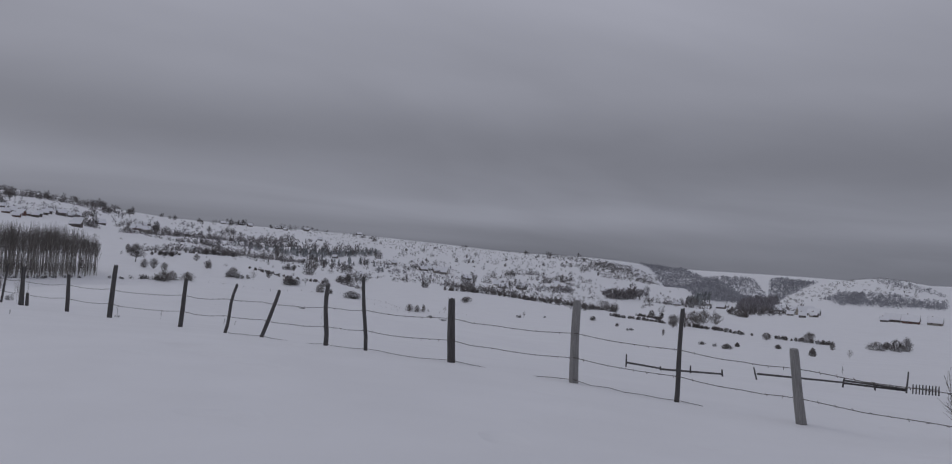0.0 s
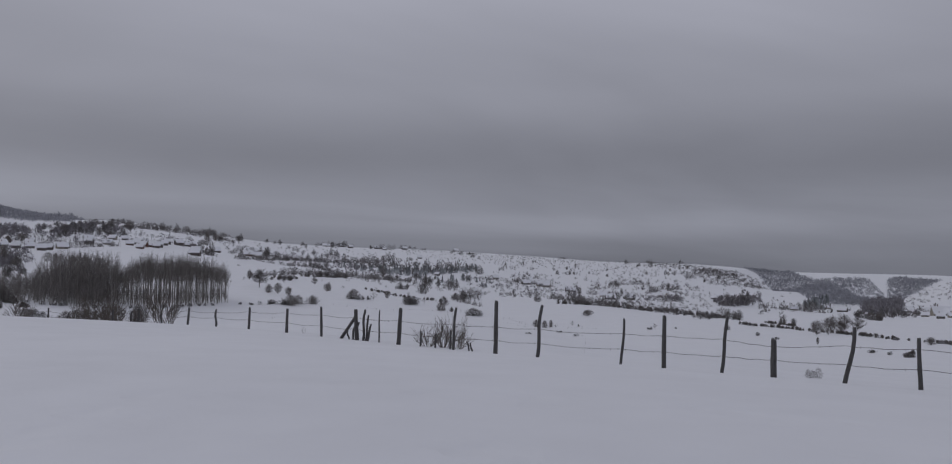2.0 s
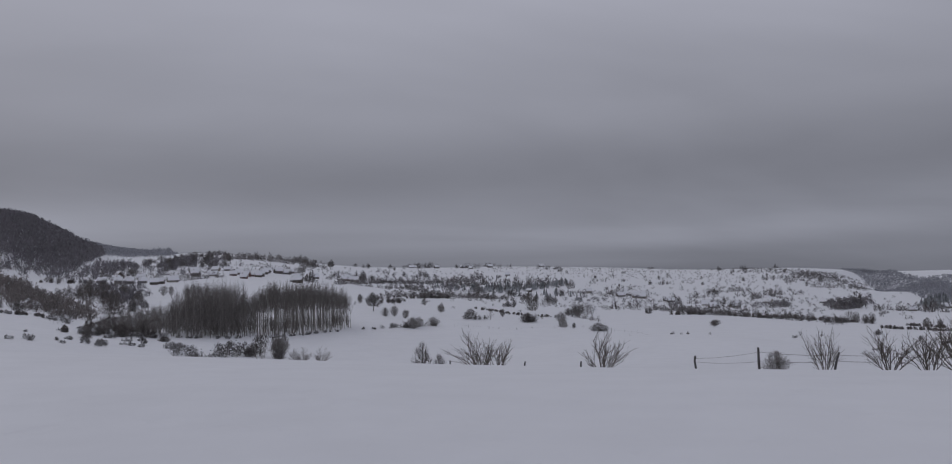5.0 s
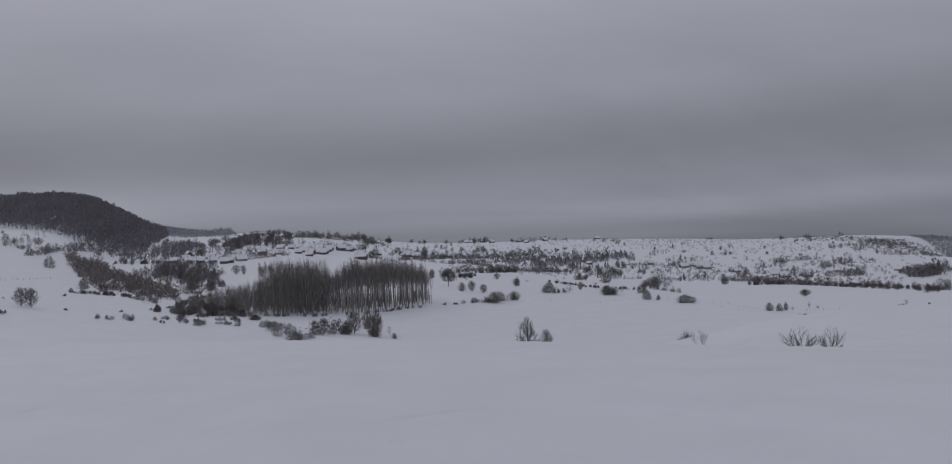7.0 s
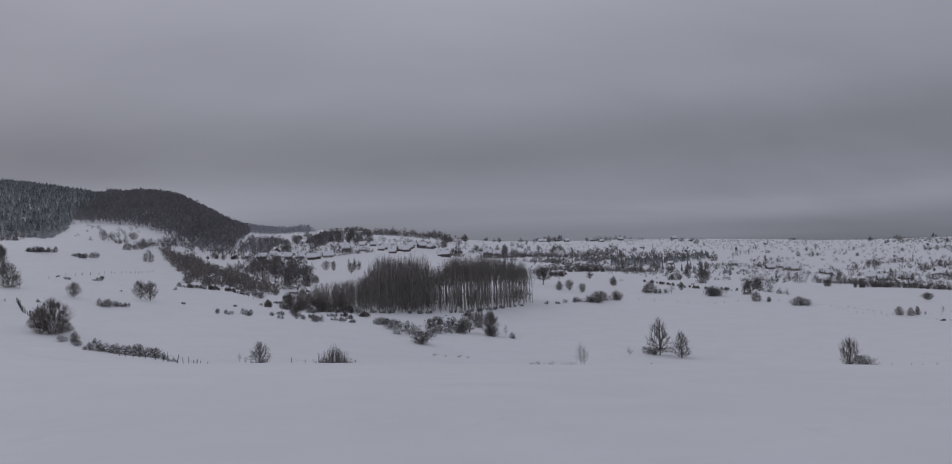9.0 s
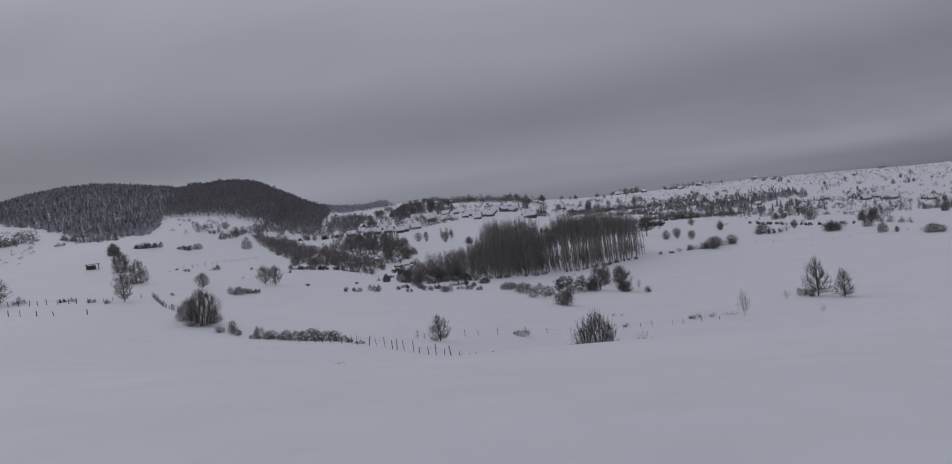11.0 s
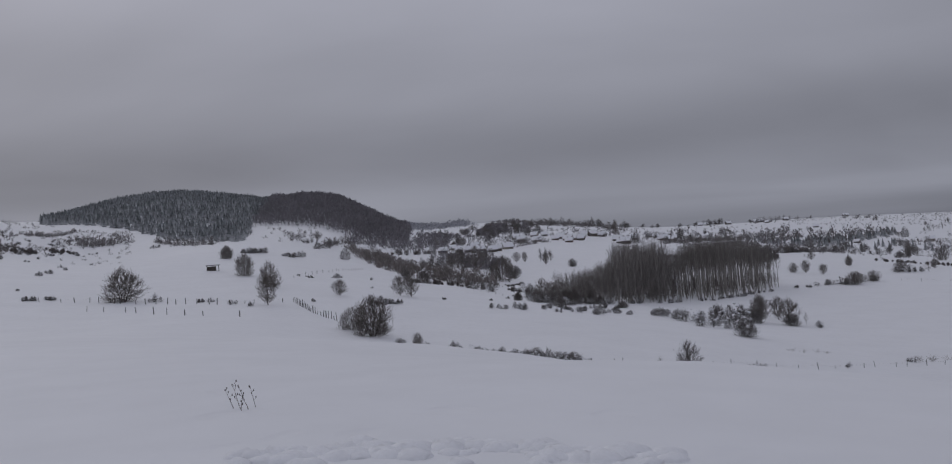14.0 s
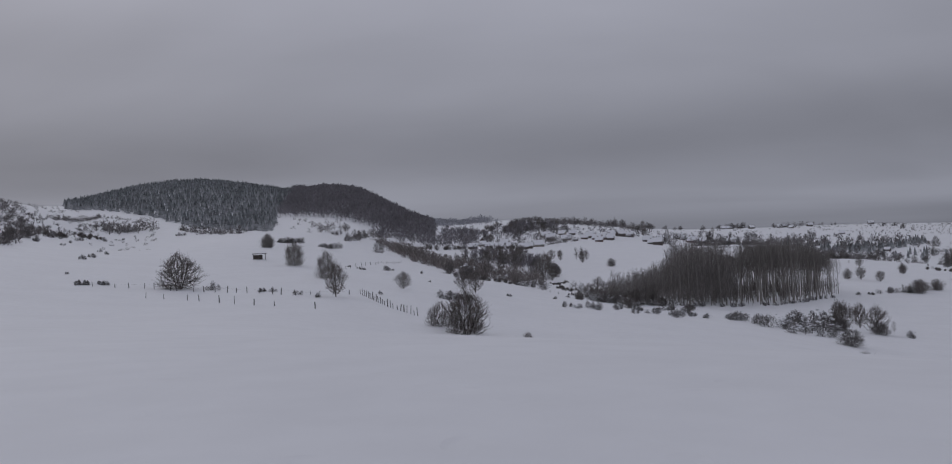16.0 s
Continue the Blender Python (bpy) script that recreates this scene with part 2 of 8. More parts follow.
RELIEF.append([0.1412, 0.2176, 0.2394, 0.2074, 0.1783, 0.1594, 0.1412, 0.1215, 0.1025, 0.0854, 0.0707, 0.0590, 0.0310, 0.0020, -0.0105, -0.0109, -0.0075, -0.0123, -0.0196, 0.0033, 0.0096, 0.0410, -0.0079, 0.0056, 0.0149, -0.0268, -0.0801, -0.1225])
RELIEF.append([0.1212, 0.2206, 0.2365, 0.2093, 0.1757, 0.1452, 0.1146, 0.0852, 0.0559, 0.0246, -0.0082, -0.0250, -0.0187, -0.0046, -0.0046, -0.0194, -0.0309, -0.0342, -0.0413, -0.0452, -0.0317, -0.0234, -0.0679, -0.0721, -0.0621, -0.0649, -0.0919, -0.1250])
RELIEF.append([0.1068, 0.2187, 0.2345, 0.2099, 0.1670, 0.1199, 0.0718, 0.0287, -0.0068, -0.0342, -0.0528, -0.0546, -0.0380, -0.0128, 0.0073, 0.0169, 0.0175, 0.0090, -0.0115, -0.0386, -0.0558, -0.0585, -0.0599, -0.0616, -0.0684, -0.0820, -0.1028, -0.1273])
RELIEF = np.array(RELIEF)


def ground_z(x, y):
    """Height of the snow at places given as numbers or arrays."""
    x, y = np.atleast_1d(np.asarray(x, float)), np.atleast_1d(np.asarray(y, float))
    ahead = np.maximum(y, 0)
    s = np.clip((x + 80) / (ahead + 110), -5.3, 2.3)
    v = np.log1p(ahead / 14)
    cols = np.exp(-0.8 * ((s[:, None] - COLUMNS) / np.gradient(COLUMNS)) ** 2)
    rows = np.exp(-0.8 * (v[:, None] / ROW_STEP - np.arange(RELIEF.shape[0])) ** 2)
    cols /= cols.sum(1, keepdims=True)
    rows /= rows.sum(1, keepdims=True)
    h = ((rows @ RELIEF) * cols).sum(1) * (ahead + 40)
    # drifts and hummocks, coarser with distance
    far = np.hypot(x + 80, ahead)
    h = h + 0.05 * np.sin(x * 0.21 + 1.3 * np.sin(y * 0.13)) * np.sin(y * 0.17 + 0.7) * np.clip(ahead / 20, 0, 1)
    h = h + 0.3 * np.sin(x * 0.031 + 2 * np.sin(y * 0.011)) * np.sin(y * 0.027 + 1.1) * np.clip((far - 150) / 300, 0, 1)
    # a gorge between the plateau and the far hill
    h = h - 48 * np.exp(-(((x + 115) / 95) ** 2) - ((y - 2350) / 420) ** 2)
    h = h + 25 * np.exp(-(((x - 345) / 105) ** 2) - ((y - 1960) / 260) ** 2) - 40 * np.exp(-(((x - 105) / 75) ** 2) - ((y - 2050) / 380) ** 2)
    # a hollow in the brow in front of the big bush
    h = h - 0.60 * np.exp(-(((x + 143) / 6.5) ** 2) - ((y - 39) / 10) ** 2)
    # a low bank nearer the road
    h = h + 0.22 * np.exp(-(((x + 156.5) / 4) ** 2) - ((y - 16.5) / 5) ** 2)
    h = h + 0.37 * np.exp(-(((x + 146) / 4.5) ** 2) - ((y - 14) / 5) ** 2)
    # a shallow dip in the field below the road
    h = h - 2.2 * np.exp(-(((x + 83.0) / 18.0) ** 2) - ((y - 69.0) / 21.0) ** 2)
    # the verge falls away beside the first posts
    h = h - 0.20 * np.exp(-(((x - 1.2) / 2.6) ** 2) - ((y - 8.5) / 3.0) ** 2)
    h = h + 1.2 * np.sin(x * 0.0113 + 1.5 * np.sin(y * 0.0061)) * np.sin(y * 0.0093 + 0.4) * np.clip((far - 500) / 700, 0, 1)
    return h


def gz(x, y):
    return float(ground_z(x, y)[0])


def mesh_of(name, verts, faces, mat=None, smooth=False):
    me = bpy.data.meshes.new(name)
    me.from_pydata(np.asarray(verts, float).tolist(), [], faces.tolist() if isinstance(faces, np.ndarray) else [tuple(f) for f in faces])
    if mat:
        me.materials.append(mat)
    if smooth:
        me.polygons.foreach_set("use_smooth", [True] * len(me.polygons))
    me.update()
    return me


def build_ground():
    ss = np.arange(-6.0, 2.7, 0.022)
    ys = np.concatenate([[-4000, -1200, -300, -80, -20, -6], 14 * np.expm1(np.arange(0, 5.85, 0.02))])
    yy, s2 = np.meshgrid(ys, ss, indexing="ij")
    xx = s2 * (np.abs(yy) + 110) - 80
    zz = ground_z(xx.ravel(), yy.ravel())
    n, m = yy.shape
    verts = np.stack([xx.ravel(), yy.ravel(), zz], -1)
    idx = np.arange(n * m).reshape(n, m)
    quads = np.stack([idx[:-1, :-1], idx[:-1, 1:], idx[1:, 1:], idx[1:, :-1]], -1).reshape(-1, 4)
    keep = (np.abs(verts[quads, 0]).min(1) < 5200) & (np.abs(verts[quads, 1]).min(1) < 5200)
    quads = quads[keep]
    used = np.unique(quads)
    remap = np.zeros(n * m, int)
    remap[used] = np.arange(len(used))
    me = mesh_of("ground", verts[used], remap[quads], SNOW, True)
    return tagged(new("ground", me), "snow-covered rolling pasture and hills under unbroken snow", "ground", kind="structure")


build_ground()


# ---- helpers for things ----
BARK = snowed(material("grey_brown_bark", (0.088, 0.078, 0.070), rough=0.9, vary=0.35, scale=0.8), above=0.55, width=0.3, patch=0.6, amount=0.45)
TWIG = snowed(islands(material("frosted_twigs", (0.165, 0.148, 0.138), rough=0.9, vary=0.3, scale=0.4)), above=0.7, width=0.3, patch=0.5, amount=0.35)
TWIG_DARK = snowed(islands(material("dark_twigs", (0.135, 0.124, 0.120), rough=0.9, vary=0.3, scale=0.3)), above=0.7, width=0.3, patch=0.4, amount=0.3)
TWIG_GREY = snowed(islands(material("grey_alder_twigs", (0.225, 0.208, 0.198), rough=0.9, vary=0.3, scale=0.3)), above=0.5, width=0.4, patch=0.4, amount=0.3)
TWIG_SNOWY = snowed(islands(material("snow_laden_twigs", (0.165, 0.155, 0.150), rough=0.9, vary=0.3, scale=0.5)), above=0.25, width=0.4, patch=0.6, amount=0.85)
POPLAR = snowed(material("tan_grey_poplar_bark", (0.33, 0.312, 0.29), rough=0.9, vary=0.3, scale=0.2), above=0.6, width=0.3, patch=0.5, amount=0.3)
POPLAR_TWIG = islands(material("brown_poplar_twigs", (0.205, 0.189, 0.176), rough=0.9, vary=0.25, scale=0.2))
REED = material("dry_tan_stems", (0.150, 0.130, 0.115), rough=0.9, vary=0.35, scale=2)
NEEDLES = snowed(islands(material("frosted_spruce_needles", (0.135, 0.148, 0.152), rough=0.85, vary=0.35, scale=0.03), 0.6, 1.4), above=0.2, width=0.6, patch=0.12, amount=0.55)
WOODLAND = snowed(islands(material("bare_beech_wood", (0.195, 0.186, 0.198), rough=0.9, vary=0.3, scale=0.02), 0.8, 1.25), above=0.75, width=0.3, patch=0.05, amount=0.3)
# the farthest woods: distance haze is put into a paler, bluer base colour
HAZED = snowed(islands(material("haze_paled_wood", (0.30, 0.305, 0.33), rough=0.9, vary=0.25, scale=0.02), 0.8, 1.25), above=0.75, width=0.3, patch=0.05, amount=0.3)
SCRUB = snowed(islands(material("brown_scrub", (0.165, 0.155, 0.153), rough=0.9, vary=0.3, scale=0.05), 0.6, 1.6), above=0.6, width=0.4, patch=0.2, amount=0.4)
THICKET = islands(material("brown_thicket", (0.175, 0.158, 0.150), rough=0.9, vary=0.3, scale=0.05), 0.6, 1.6)
SNOW_LOAD = material("snow_on_twigs", (0.78, 0.79, 0.82), rough=0.7, vary=0.06, scale=1.5)
rng = np.random.default_rng(7)


def part(name, me, parent, label=""):
    ob = new(name, me)
    ob.parent = parent
    return tagged(ob, label)


def thing(name, x, y, label, category, group="", z=None):
    ob = new(name)
    ob.location = (x, y, gz(x, y) if z is None else z)
    return tagged(ob, label, category, group)


def unit(v):
    return v / max(np.linalg.norm(v), 1e-9)


def grow(segs, p, d, length, r, kids, spread, up, r2, start=0.3, sag=0.0):
    """A limb of two bent pieces with its side shoots; kids: how many at each order."""
    mid = p + d * length * 0.5
    d2 = unit(d + r2.normal(0, 0.12, 3) + np.array([0, 0, up * 0.15 - sag]))
    end = mid + d2 * length * 0.5
    segs.append((p, mid, r, r * 0.8))
    segs.append((mid, end, r * 0.8, r * 0.5))
    if not kids:
        return
    for k in range(kids[0]):
        f = start + (1 - start) * (k + r2.random()) / kids[0]
        q = p + d * length * f if f < 0.5 else mid + d2 * length * (f - 0.5)
        side = r2.normal(0, 1, 3)
        side = unit(side - d * (side @ d))
        nd = unit(d * (1 - 0.5 * spread) + side * spread + np.array([0, 0, up]))
        grow(segs, q, nd, length * (0.72 - 0.32 * f) * r2.uniform(0.8, 1.2), r * 0.55, kids[1:], spread, up, r2, 0.2, sag)


def sticks(name, segs, mat, thick=1.0, least=0.0):
    """One mesh of three-sided tapering sticks."""
    a, b = np.array([s[0] for s in segs]), np.array([s[1] for s in segs])
    ra = np.maximum(np.array([s[2] for s in segs]) * thick, least)
    rb = np.maximum(np.array([s[3] for s in segs]) * thick, least * 0.8)
    ax = b - a
    ax /= np.maximum(np.linalg.norm(ax, axis=1, keepdims=True), 1e-9)
    ref = np.where(np.abs(ax[:, 2:3]) > 0.9, [[1.0, 0, 0]], [[0, 0, 1.0]])
    u = np.cross(ax, ref)
    u /= np.maximum(np.linalg.norm(u, axis=1, keepdims=True), 1e-9)
    w = np.cross(ax, u)
    rings = []
    for c, r in ((a, ra), (b, rb)):
        for k in range(3):
            t = 2 * math.pi * k / 3 + 0.5
            rings.append(c + (u * math.cos(t) + w * math.sin(t)) * r[:, None])
    verts = np.stack(rings, 1).reshape(-1, 3)
    base = np.arange(len(segs))[:, None] * 6
    quads = np.concatenate([base + np.array([[0, 1, 4, 3]]), base + np.array([[1, 2, 5, 4]]), base + np.array([[2, 0, 3, 5]])])
    return mesh_of(name, verts, quads, mat, True)


def tube(name, points, radii, mat, sides=5):
    """One connected bent stem through points, closed at its tip."""
    points, verts, faces = [np.asarray(p, float) for p in points], [], []
    for i, (p, r) in enumerate(zip(points, radii)):
        ax = unit(points[min(i + 1, len(points) - 1)] - points[max(i - 1, 0)])
        u = unit(np.cross(ax, [1.0, 0, 0] if abs(ax[2]) > 0.9 else [0, 0, 1.0]))
        w = np.cross(ax, u)
        verts += [p + (u * math.cos(2 * math.pi * k / sides) + w * math.sin(2 * math.pi * k / sides)) * r for k in range(sides)]
        if i:
            faces += [((i - 1) * sides + k, (i - 1) * sides + (k + 1) % sides, i * sides + (k + 1) % sides, i * sides + k) for k in range(sides)]
    faces.append(tuple(range(len(verts) - sides, len(verts))))
    return mesh_of(name, verts, faces, mat, True)


# outline of each kind of crown: heights and radii for a plant one metre tall and one metre wide
OUTLINE = {
    "tree": ((0.06, 0.18, 0.38, 0.58, 0.78, 0.92, 1.0), (0.16, 0.34, 0.46, 0.50, 0.43, 0.27, 0.06)),
    "round": ((0.27, 0.34, 0.52, 0.72, 0.90, 1.0), (0.14, 0.38, 0.50, 0.46, 0.27, 0.05)),
    "bush": ((0.0, 0.10, 0.30, 0.50, 0.74, 0.91, 1.0), (0.34, 0.44, 0.50, 0.49, 0.39, 0.22, 0.05)),
    "fine": ((0.0, 0.10, 0.30, 0.52, 0.74, 0.91, 1.0), (0.32, 0.42, 0.49, 0.50, 0.40, 0.22, 0.04)),
    "cone": ((0.05, 0.12, 0.28, 0.50, 0.75, 0.92, 1.0), (0.34, 0.46, 0.50, 0.46, 0.36, 0.22, 0.07)),
    "sapling": ((0.24, 0.40, 0.60, 0.80, 1.0), (0.15, 0.40, 0.50, 0.36, 0.05)),
    "poplar": ((0.46, 0.60, 0.72, 0.86, 0.96, 1.0), (0.10, 0.30, 0.48, 0.50, 0.38, 0.16)),
    "alder": ((0.05, 0.25, 0.50, 0.74, 0.92, 1.0), (0.26, 0.42, 0.50, 0.46, 0.28, 0.06)),
}


def crown_points(kind, n, r2, phase, edge=0.75, gaps=0.75):
    """Places inside a lobed crown, denser towards its outline."""
    hs, rs = OUTLINE[kind]
    h = r2.uniform(hs[0], 1.0, n * 4)
    r = np.interp(h, hs, rs)
    keep = np.nonzero(r2.random(len(h)) < 0.12 + 0.88 * (r / max(rs)) ** 1.6)[0][: int(n * 1.35)]
    h, r = h[keep], r[keep]
    a = r2.uniform(0, 2 * math.pi, len(h))
    # gaps between the limbs
    thick = np.sin(3 * a + 5 * h + phase) * np.sin(2 * a - 9 * h + 1.7 * phase) + 0.6 * np.sin(5 * a + 15 * h - phase)
    full = r2.random(len(h)) < 0.825 + gaps * (thick)
    h, r, a = h[full], r[full], a[full]
    lobes = 1 + 0.17 * np.sin(2 * a + phase + 4 * h) + 0.14 * np.sin(3 * a + 2.1 * phase - 7 * h) + 0.11 * np.sin(7 * a + 13 * h + phase)
    q = r * lobes * r2.random(len(h)) ** edge * r2.uniform(0.82, 1.14, len(h))
    h = h * r2.uniform(0.9, 1.04, len(h))
    return np.stack([np.cos(a) * q, np.sin(a) * q, h], -1)


def branch_out(crown, nodes, tips, root, radius, r2):
    """Joins each tip to the fittest node nearer the root by a bent twig, and returns the nodes that this adds."""
    way = tips[:, None] - nodes[None]
    gap = np.linalg.norm(way, axis=2)
    out, reach = nodes - root, np.linalg.norm(tips - root, axis=1)
    along = np.linalg.norm(out, axis=1)
    same = (way * out[None]).sum(2) / np.maximum(gap * along[None], 1e-6)
    at = nodes[np.argmin(gap * (1.9 - same) + 2.5 * np.maximum(along[None] - 0.86 * reach[:, None], 0), axis=1)]
    span = tips - at
    mid = at + span * 0.55 + r2.normal(0, 0.09, tips.shape) * np.linalg.norm(span, axis=1, keepdims=True) + np.array([0, 0, -0.06]) * np.linalg.norm(span, axis=1, keepdims=True)
    mid[:, 2] = np.maximum(mid[:, 2], 0.005)
    crown += [(a, m, radius, radius * 0.8) for a, m in zip(at, mid)] + [(m, t, radius * 0.8, radius * 0.45) for m, t in zip(mid, tips)]
    return np.concatenate([mid, tips])


def fill_crown(trunk, crown, kind, r2, count, stems=1, trunk_to=0.0, centre=(0.0, 0.0), size=(1.0, 1.0), spread=0.1, girth=0.022, gaps=0.75):
    """Stems rise into the crown, forked limbs reach for its outline, and twigs fill it."""
    phase = r2.uniform(0, 6.28)
    wide, tall = size
    scale, off = np.array([wide, wide, tall]), np.array([centre[0], centre[1], 0.0])
    base, nodes = len(crown), []
    low, high = len(trunk), []
    for k in range(stems):
        a = 2 * math.pi * (k + r2.random() * 0.6) / stems
        lean = np.array([math.cos(a), math.sin(a), 0]) * (spread if stems > 1 else 0.02)
        top = trunk_to if trunk_to else r2.uniform(0.5, 0.9)
        steps = [lean * 0.25 + np.array([0, 0, -0.05])]
        for i in range(1, 7):
            f = i / 6
            steps.append(lean * (0.25 + 1.9 * f ** 0.8 * (1 if trunk_to == 0 else 0.9)) + np.array([*r2.normal(0, 0.012, 2), top * f]))
        for i in range(6):
            thick = girth / stems ** 0.5
            trunk.append((steps[i], steps[i + 1], thick * (1 - 0.14 * i), thick * (1 - 0.14 * (i + 1))))
        nodes += [p for p in steps[1:] if p[2] > OUTLINE[kind][0][0] * 0.6]
        nodes += [(p + q) / 2 for p, q in zip(steps[1:], steps[2:]) if p[2] > OUTLINE[kind][0][0] * 0.6]
    nodes, root = np.array(nodes), np.array([0, 0, 0.0])
    for share, radius, edge in ((0.04, 0.0085, 0.5), (0.12, 0.0055, 0.5), (0.30, 0.0036, 0.5), (0.54, 0.0024, 0.4)):
        tips = crown_points(kind, max(6, int(count * share)), r2, phase, edge, gaps)
        nodes = np.concatenate([nodes, branch_out(crown, nodes, tips, root, radius, r2)])
    for segs, first in ((trunk, low), (crown, base)):
        segs[first:] = [(p * scale + off, q * scale + off, r * min(wide, 1), t * min(wide, 1)) for p, q, r, t in segs[first:]]


def tree_segments(kind, seed, aspect=1.0, full=1.0):
    """Trunk and crown of one plant, one metre tall and about one metre wide."""
    r2 = np.random.default_rng(seed)
    trunk, crown = [], []
    n = int(900 * full)
    if kind == "tree":
        fill_crown(trunk, crown, kind, r2, n, 1 + seed % 3, 0.84, spread=0.05, girth=0.028)
    elif kind == "round":
        fill_crown(trunk, crown, kind, r2, int(1.2 * n), 1, 0.75, girth=0.036)
    elif kind == "bush":
        for cx, cy, h, w, share in ((0, 0, 1.0, 0.90, 0.62), (0.24, 0.1, 0.76, 0.58, 0.22), (-0.22, -0.14, 0.68, 0.60, 0.22)):
            fill_crown(trunk, crown, kind, r2, int(n * share * 1.6), 4, 0.0, (cx, cy), (w, h), 0.11, 0.022)
    elif kind == "fine":
        fill_crown(trunk, crown, kind, r2, 2600, 22, 0.0, size=(0.92, 1.0), spread=0.17, girth=0.034, gaps=0.3)
        fill_crown(trunk, crown, kind, r2, 800, 6, 0.0, (0.22, -0.12), (0.55, 0.66), 0.14, 0.028)
        fill_crown(trunk, crown, kind, r2, 700, 6, 0.0, (-0.24, -0.06), (0.5, 0.6), 0.14, 0.028)
    elif kind == "dome":
        fill_crown(trunk, crown, "fine", r2, int(1.7 * n), 7, 0.0, (0.02, 0), (0.96, 1.0), 0.13, 0.034, 0.35)
        fill_crown(trunk, crown, "bush", r2, int(0.3 * n), 3, 0.0, (0.27, 0.05), (0.46, 0.5), 0.12, 0.02)
    elif kind == "low":
        # several rounded heaps side by side, as long as the thicket is
        heaps = max(2, round(2.6 * aspect))
        for k in range(heaps):
            cx = aspect * ((k + r2.uniform(0.2, 0.8)) / heaps - 0.5) * 0.84
            h = r2.uniform(0.42, 1.0)
            fill_crown(trunk, crown, "bush", r2, int(0.34 * n), 3, 0.0, (cx, aspect * r2.uniform(-0.2, 0.2)), (0.5 * h + 0.26, h), 0.12, 0.016)
        squash = np.array([1 / aspect, 1 / aspect, 1.0])
        crown = [(a * squash, b * squash, r, s) for a, b, r, s in trunk + crown]
        trunk = []
    elif kind == "clump":
        # a loose stand of small trees of unequal height with gaps between
        for k in range(6):
            cx, cy, h = 0.42 * (k - 2.5) / 2.5 + r2.normal(0, 0.05), r2.uniform(-0.3, 0.3), r2.uniform(0.45, 1.0)
            fill_crown(trunk, crown, ("tree", "bush", "round")[k % 3], r2, int(0.22 * n), 1 if k % 3 else 2, 0.7, (cx, cy), (r2.uniform(0.26, 0.44), h), 0.1, 0.03)
    elif kind == "cone":
        fill_crown(trunk, crown, kind, r2, int(0.8 * n), 2 if seed % 2 else 3, 0.92, spread=0.035, girth=0.034)
    elif kind == "reed":
        for k in range(9):
            x, y = r2.normal(0, 0.16), r2.normal(0, 0.14)
            d = unit(np.array([x * 1.6 + r2.normal(0, 0.25), y * 1.6 + r2.normal(0, 0.25), 1.0]))
            grow(crown, np.array([x, y, -0.05]), d, r2.uniform(0.4, 1.0), 0.008, (5, 2), 0.4, 0.12, r2, 0.3)
    elif kind == "shrub":
        for k in range(12):
            a, tilt = r2.uniform(0, 6.28), r2.uniform(0.05, 0.75)
            d = unit(np.array([math.cos(a) * tilt, math.sin(a) * tilt, 1.0]))
            grow(crown, np.array([math.cos(a), math.sin(a), 0]) * r2.uniform(0, 0.12) - [0, 0, 0.05], d, r2.uniform(0.55, 1.0) * (1.05 - 0.35 * tilt), 0.012, (5, 3), 0.38, 0.1, r2, 0.25)
    elif kind == "sapling":
        fill_crown(trunk, crown, kind, r2, 160, 1, 0.9, girth=0.016)
    elif kind == "poplar":
        fill_crown(trunk, crown, kind, r2, 95, 1, 0.97, girth=0.040)
    elif kind == "alder":
        fill_crown(trunk, crown, kind, r2, 240, 1 + seed % 2, 0.9, spread=0.06, girth=0.03)
    return trunk, crown


LOOKS = {
    "tree": (("bare_tree", "tree", "bare deciduous tree with frosted grey twigs standing in snow"), BARK, TWIG, 0.024),
    "round": (("round_tree", "tree", "bare tree with a dense round dark crown in snow"), BARK, TWIG_DARK, 0.026),
    "cone": (("young_tree", "tree", "dense pyramid-shaped leafless young tree in a snowy field"), BARK, TWIG_DARK, 0.032),
    "bush": (("bare_bush", "bush", "bare many-stemmed bush with frosted brown twigs in snow"), BARK, TWIG, 0.019),
    "fine": (("bare_bush", "bush", "large bare many-stemmed bush with frosted twigs near the road"), BARK, TWIG_SNOWY, 0.013),
    "dome": (("bare_bush", "bush", "large rounded bare bush with dense frosted twigs in a snowy field"), BARK, TWIG, 0.017),
    "low": (("low_scrub", "bush", "low snow-laden scrub half buried in the snow"), BARK, TWIG_SNOWY, 0.020),
    "mound": (("snowy_thicket", "bush", "dense brown thicket bent under clumps of snow"), BARK, TWIG_DARK, 0.022),
    "dark": (("dark_bush", "bush", "dense dark bare bush dusted with snow"), BARK, TWIG_DARK, 0.020),
    "shrub": (("bare_shrub", "bush", "open bare shrub of many upright brown stems by the fence"), REED, REED, 0.007),
    "reed": (("dry_stem_bush", "bush", "upright dry brown stems in the snow by the fence"), REED, REED, 0.004),
    "tuft": (("grass_tuft", "grass", "faint tuft of dead grass poking through the snow"), REED, REED, 0.004),
    "clump": (("tree_clump", "trees", "loose stand of small bare trees and bushes on a snowy upland"), BARK, TWIG_DARK, 0.026),
    "sapling": (("bare_sapling", "tree", "thin pale leafless sapling in snow"), REED, TWIG, 0.02),
    "poplar": (("poplar_tree", "tree", "slender leafless poplar with a pale straight trunk"), POPLAR, POPLAR_TWIG, 0.022),
    "alder": (("alder_tree", "tree", "leafless dark-twigged alder in the grove"), POPLAR, TWIG_GREY, 0.026),
}
SHAPE_OF = {"mound": "low", "dark": "bush", "tuft": "reed"}
MADE = {}


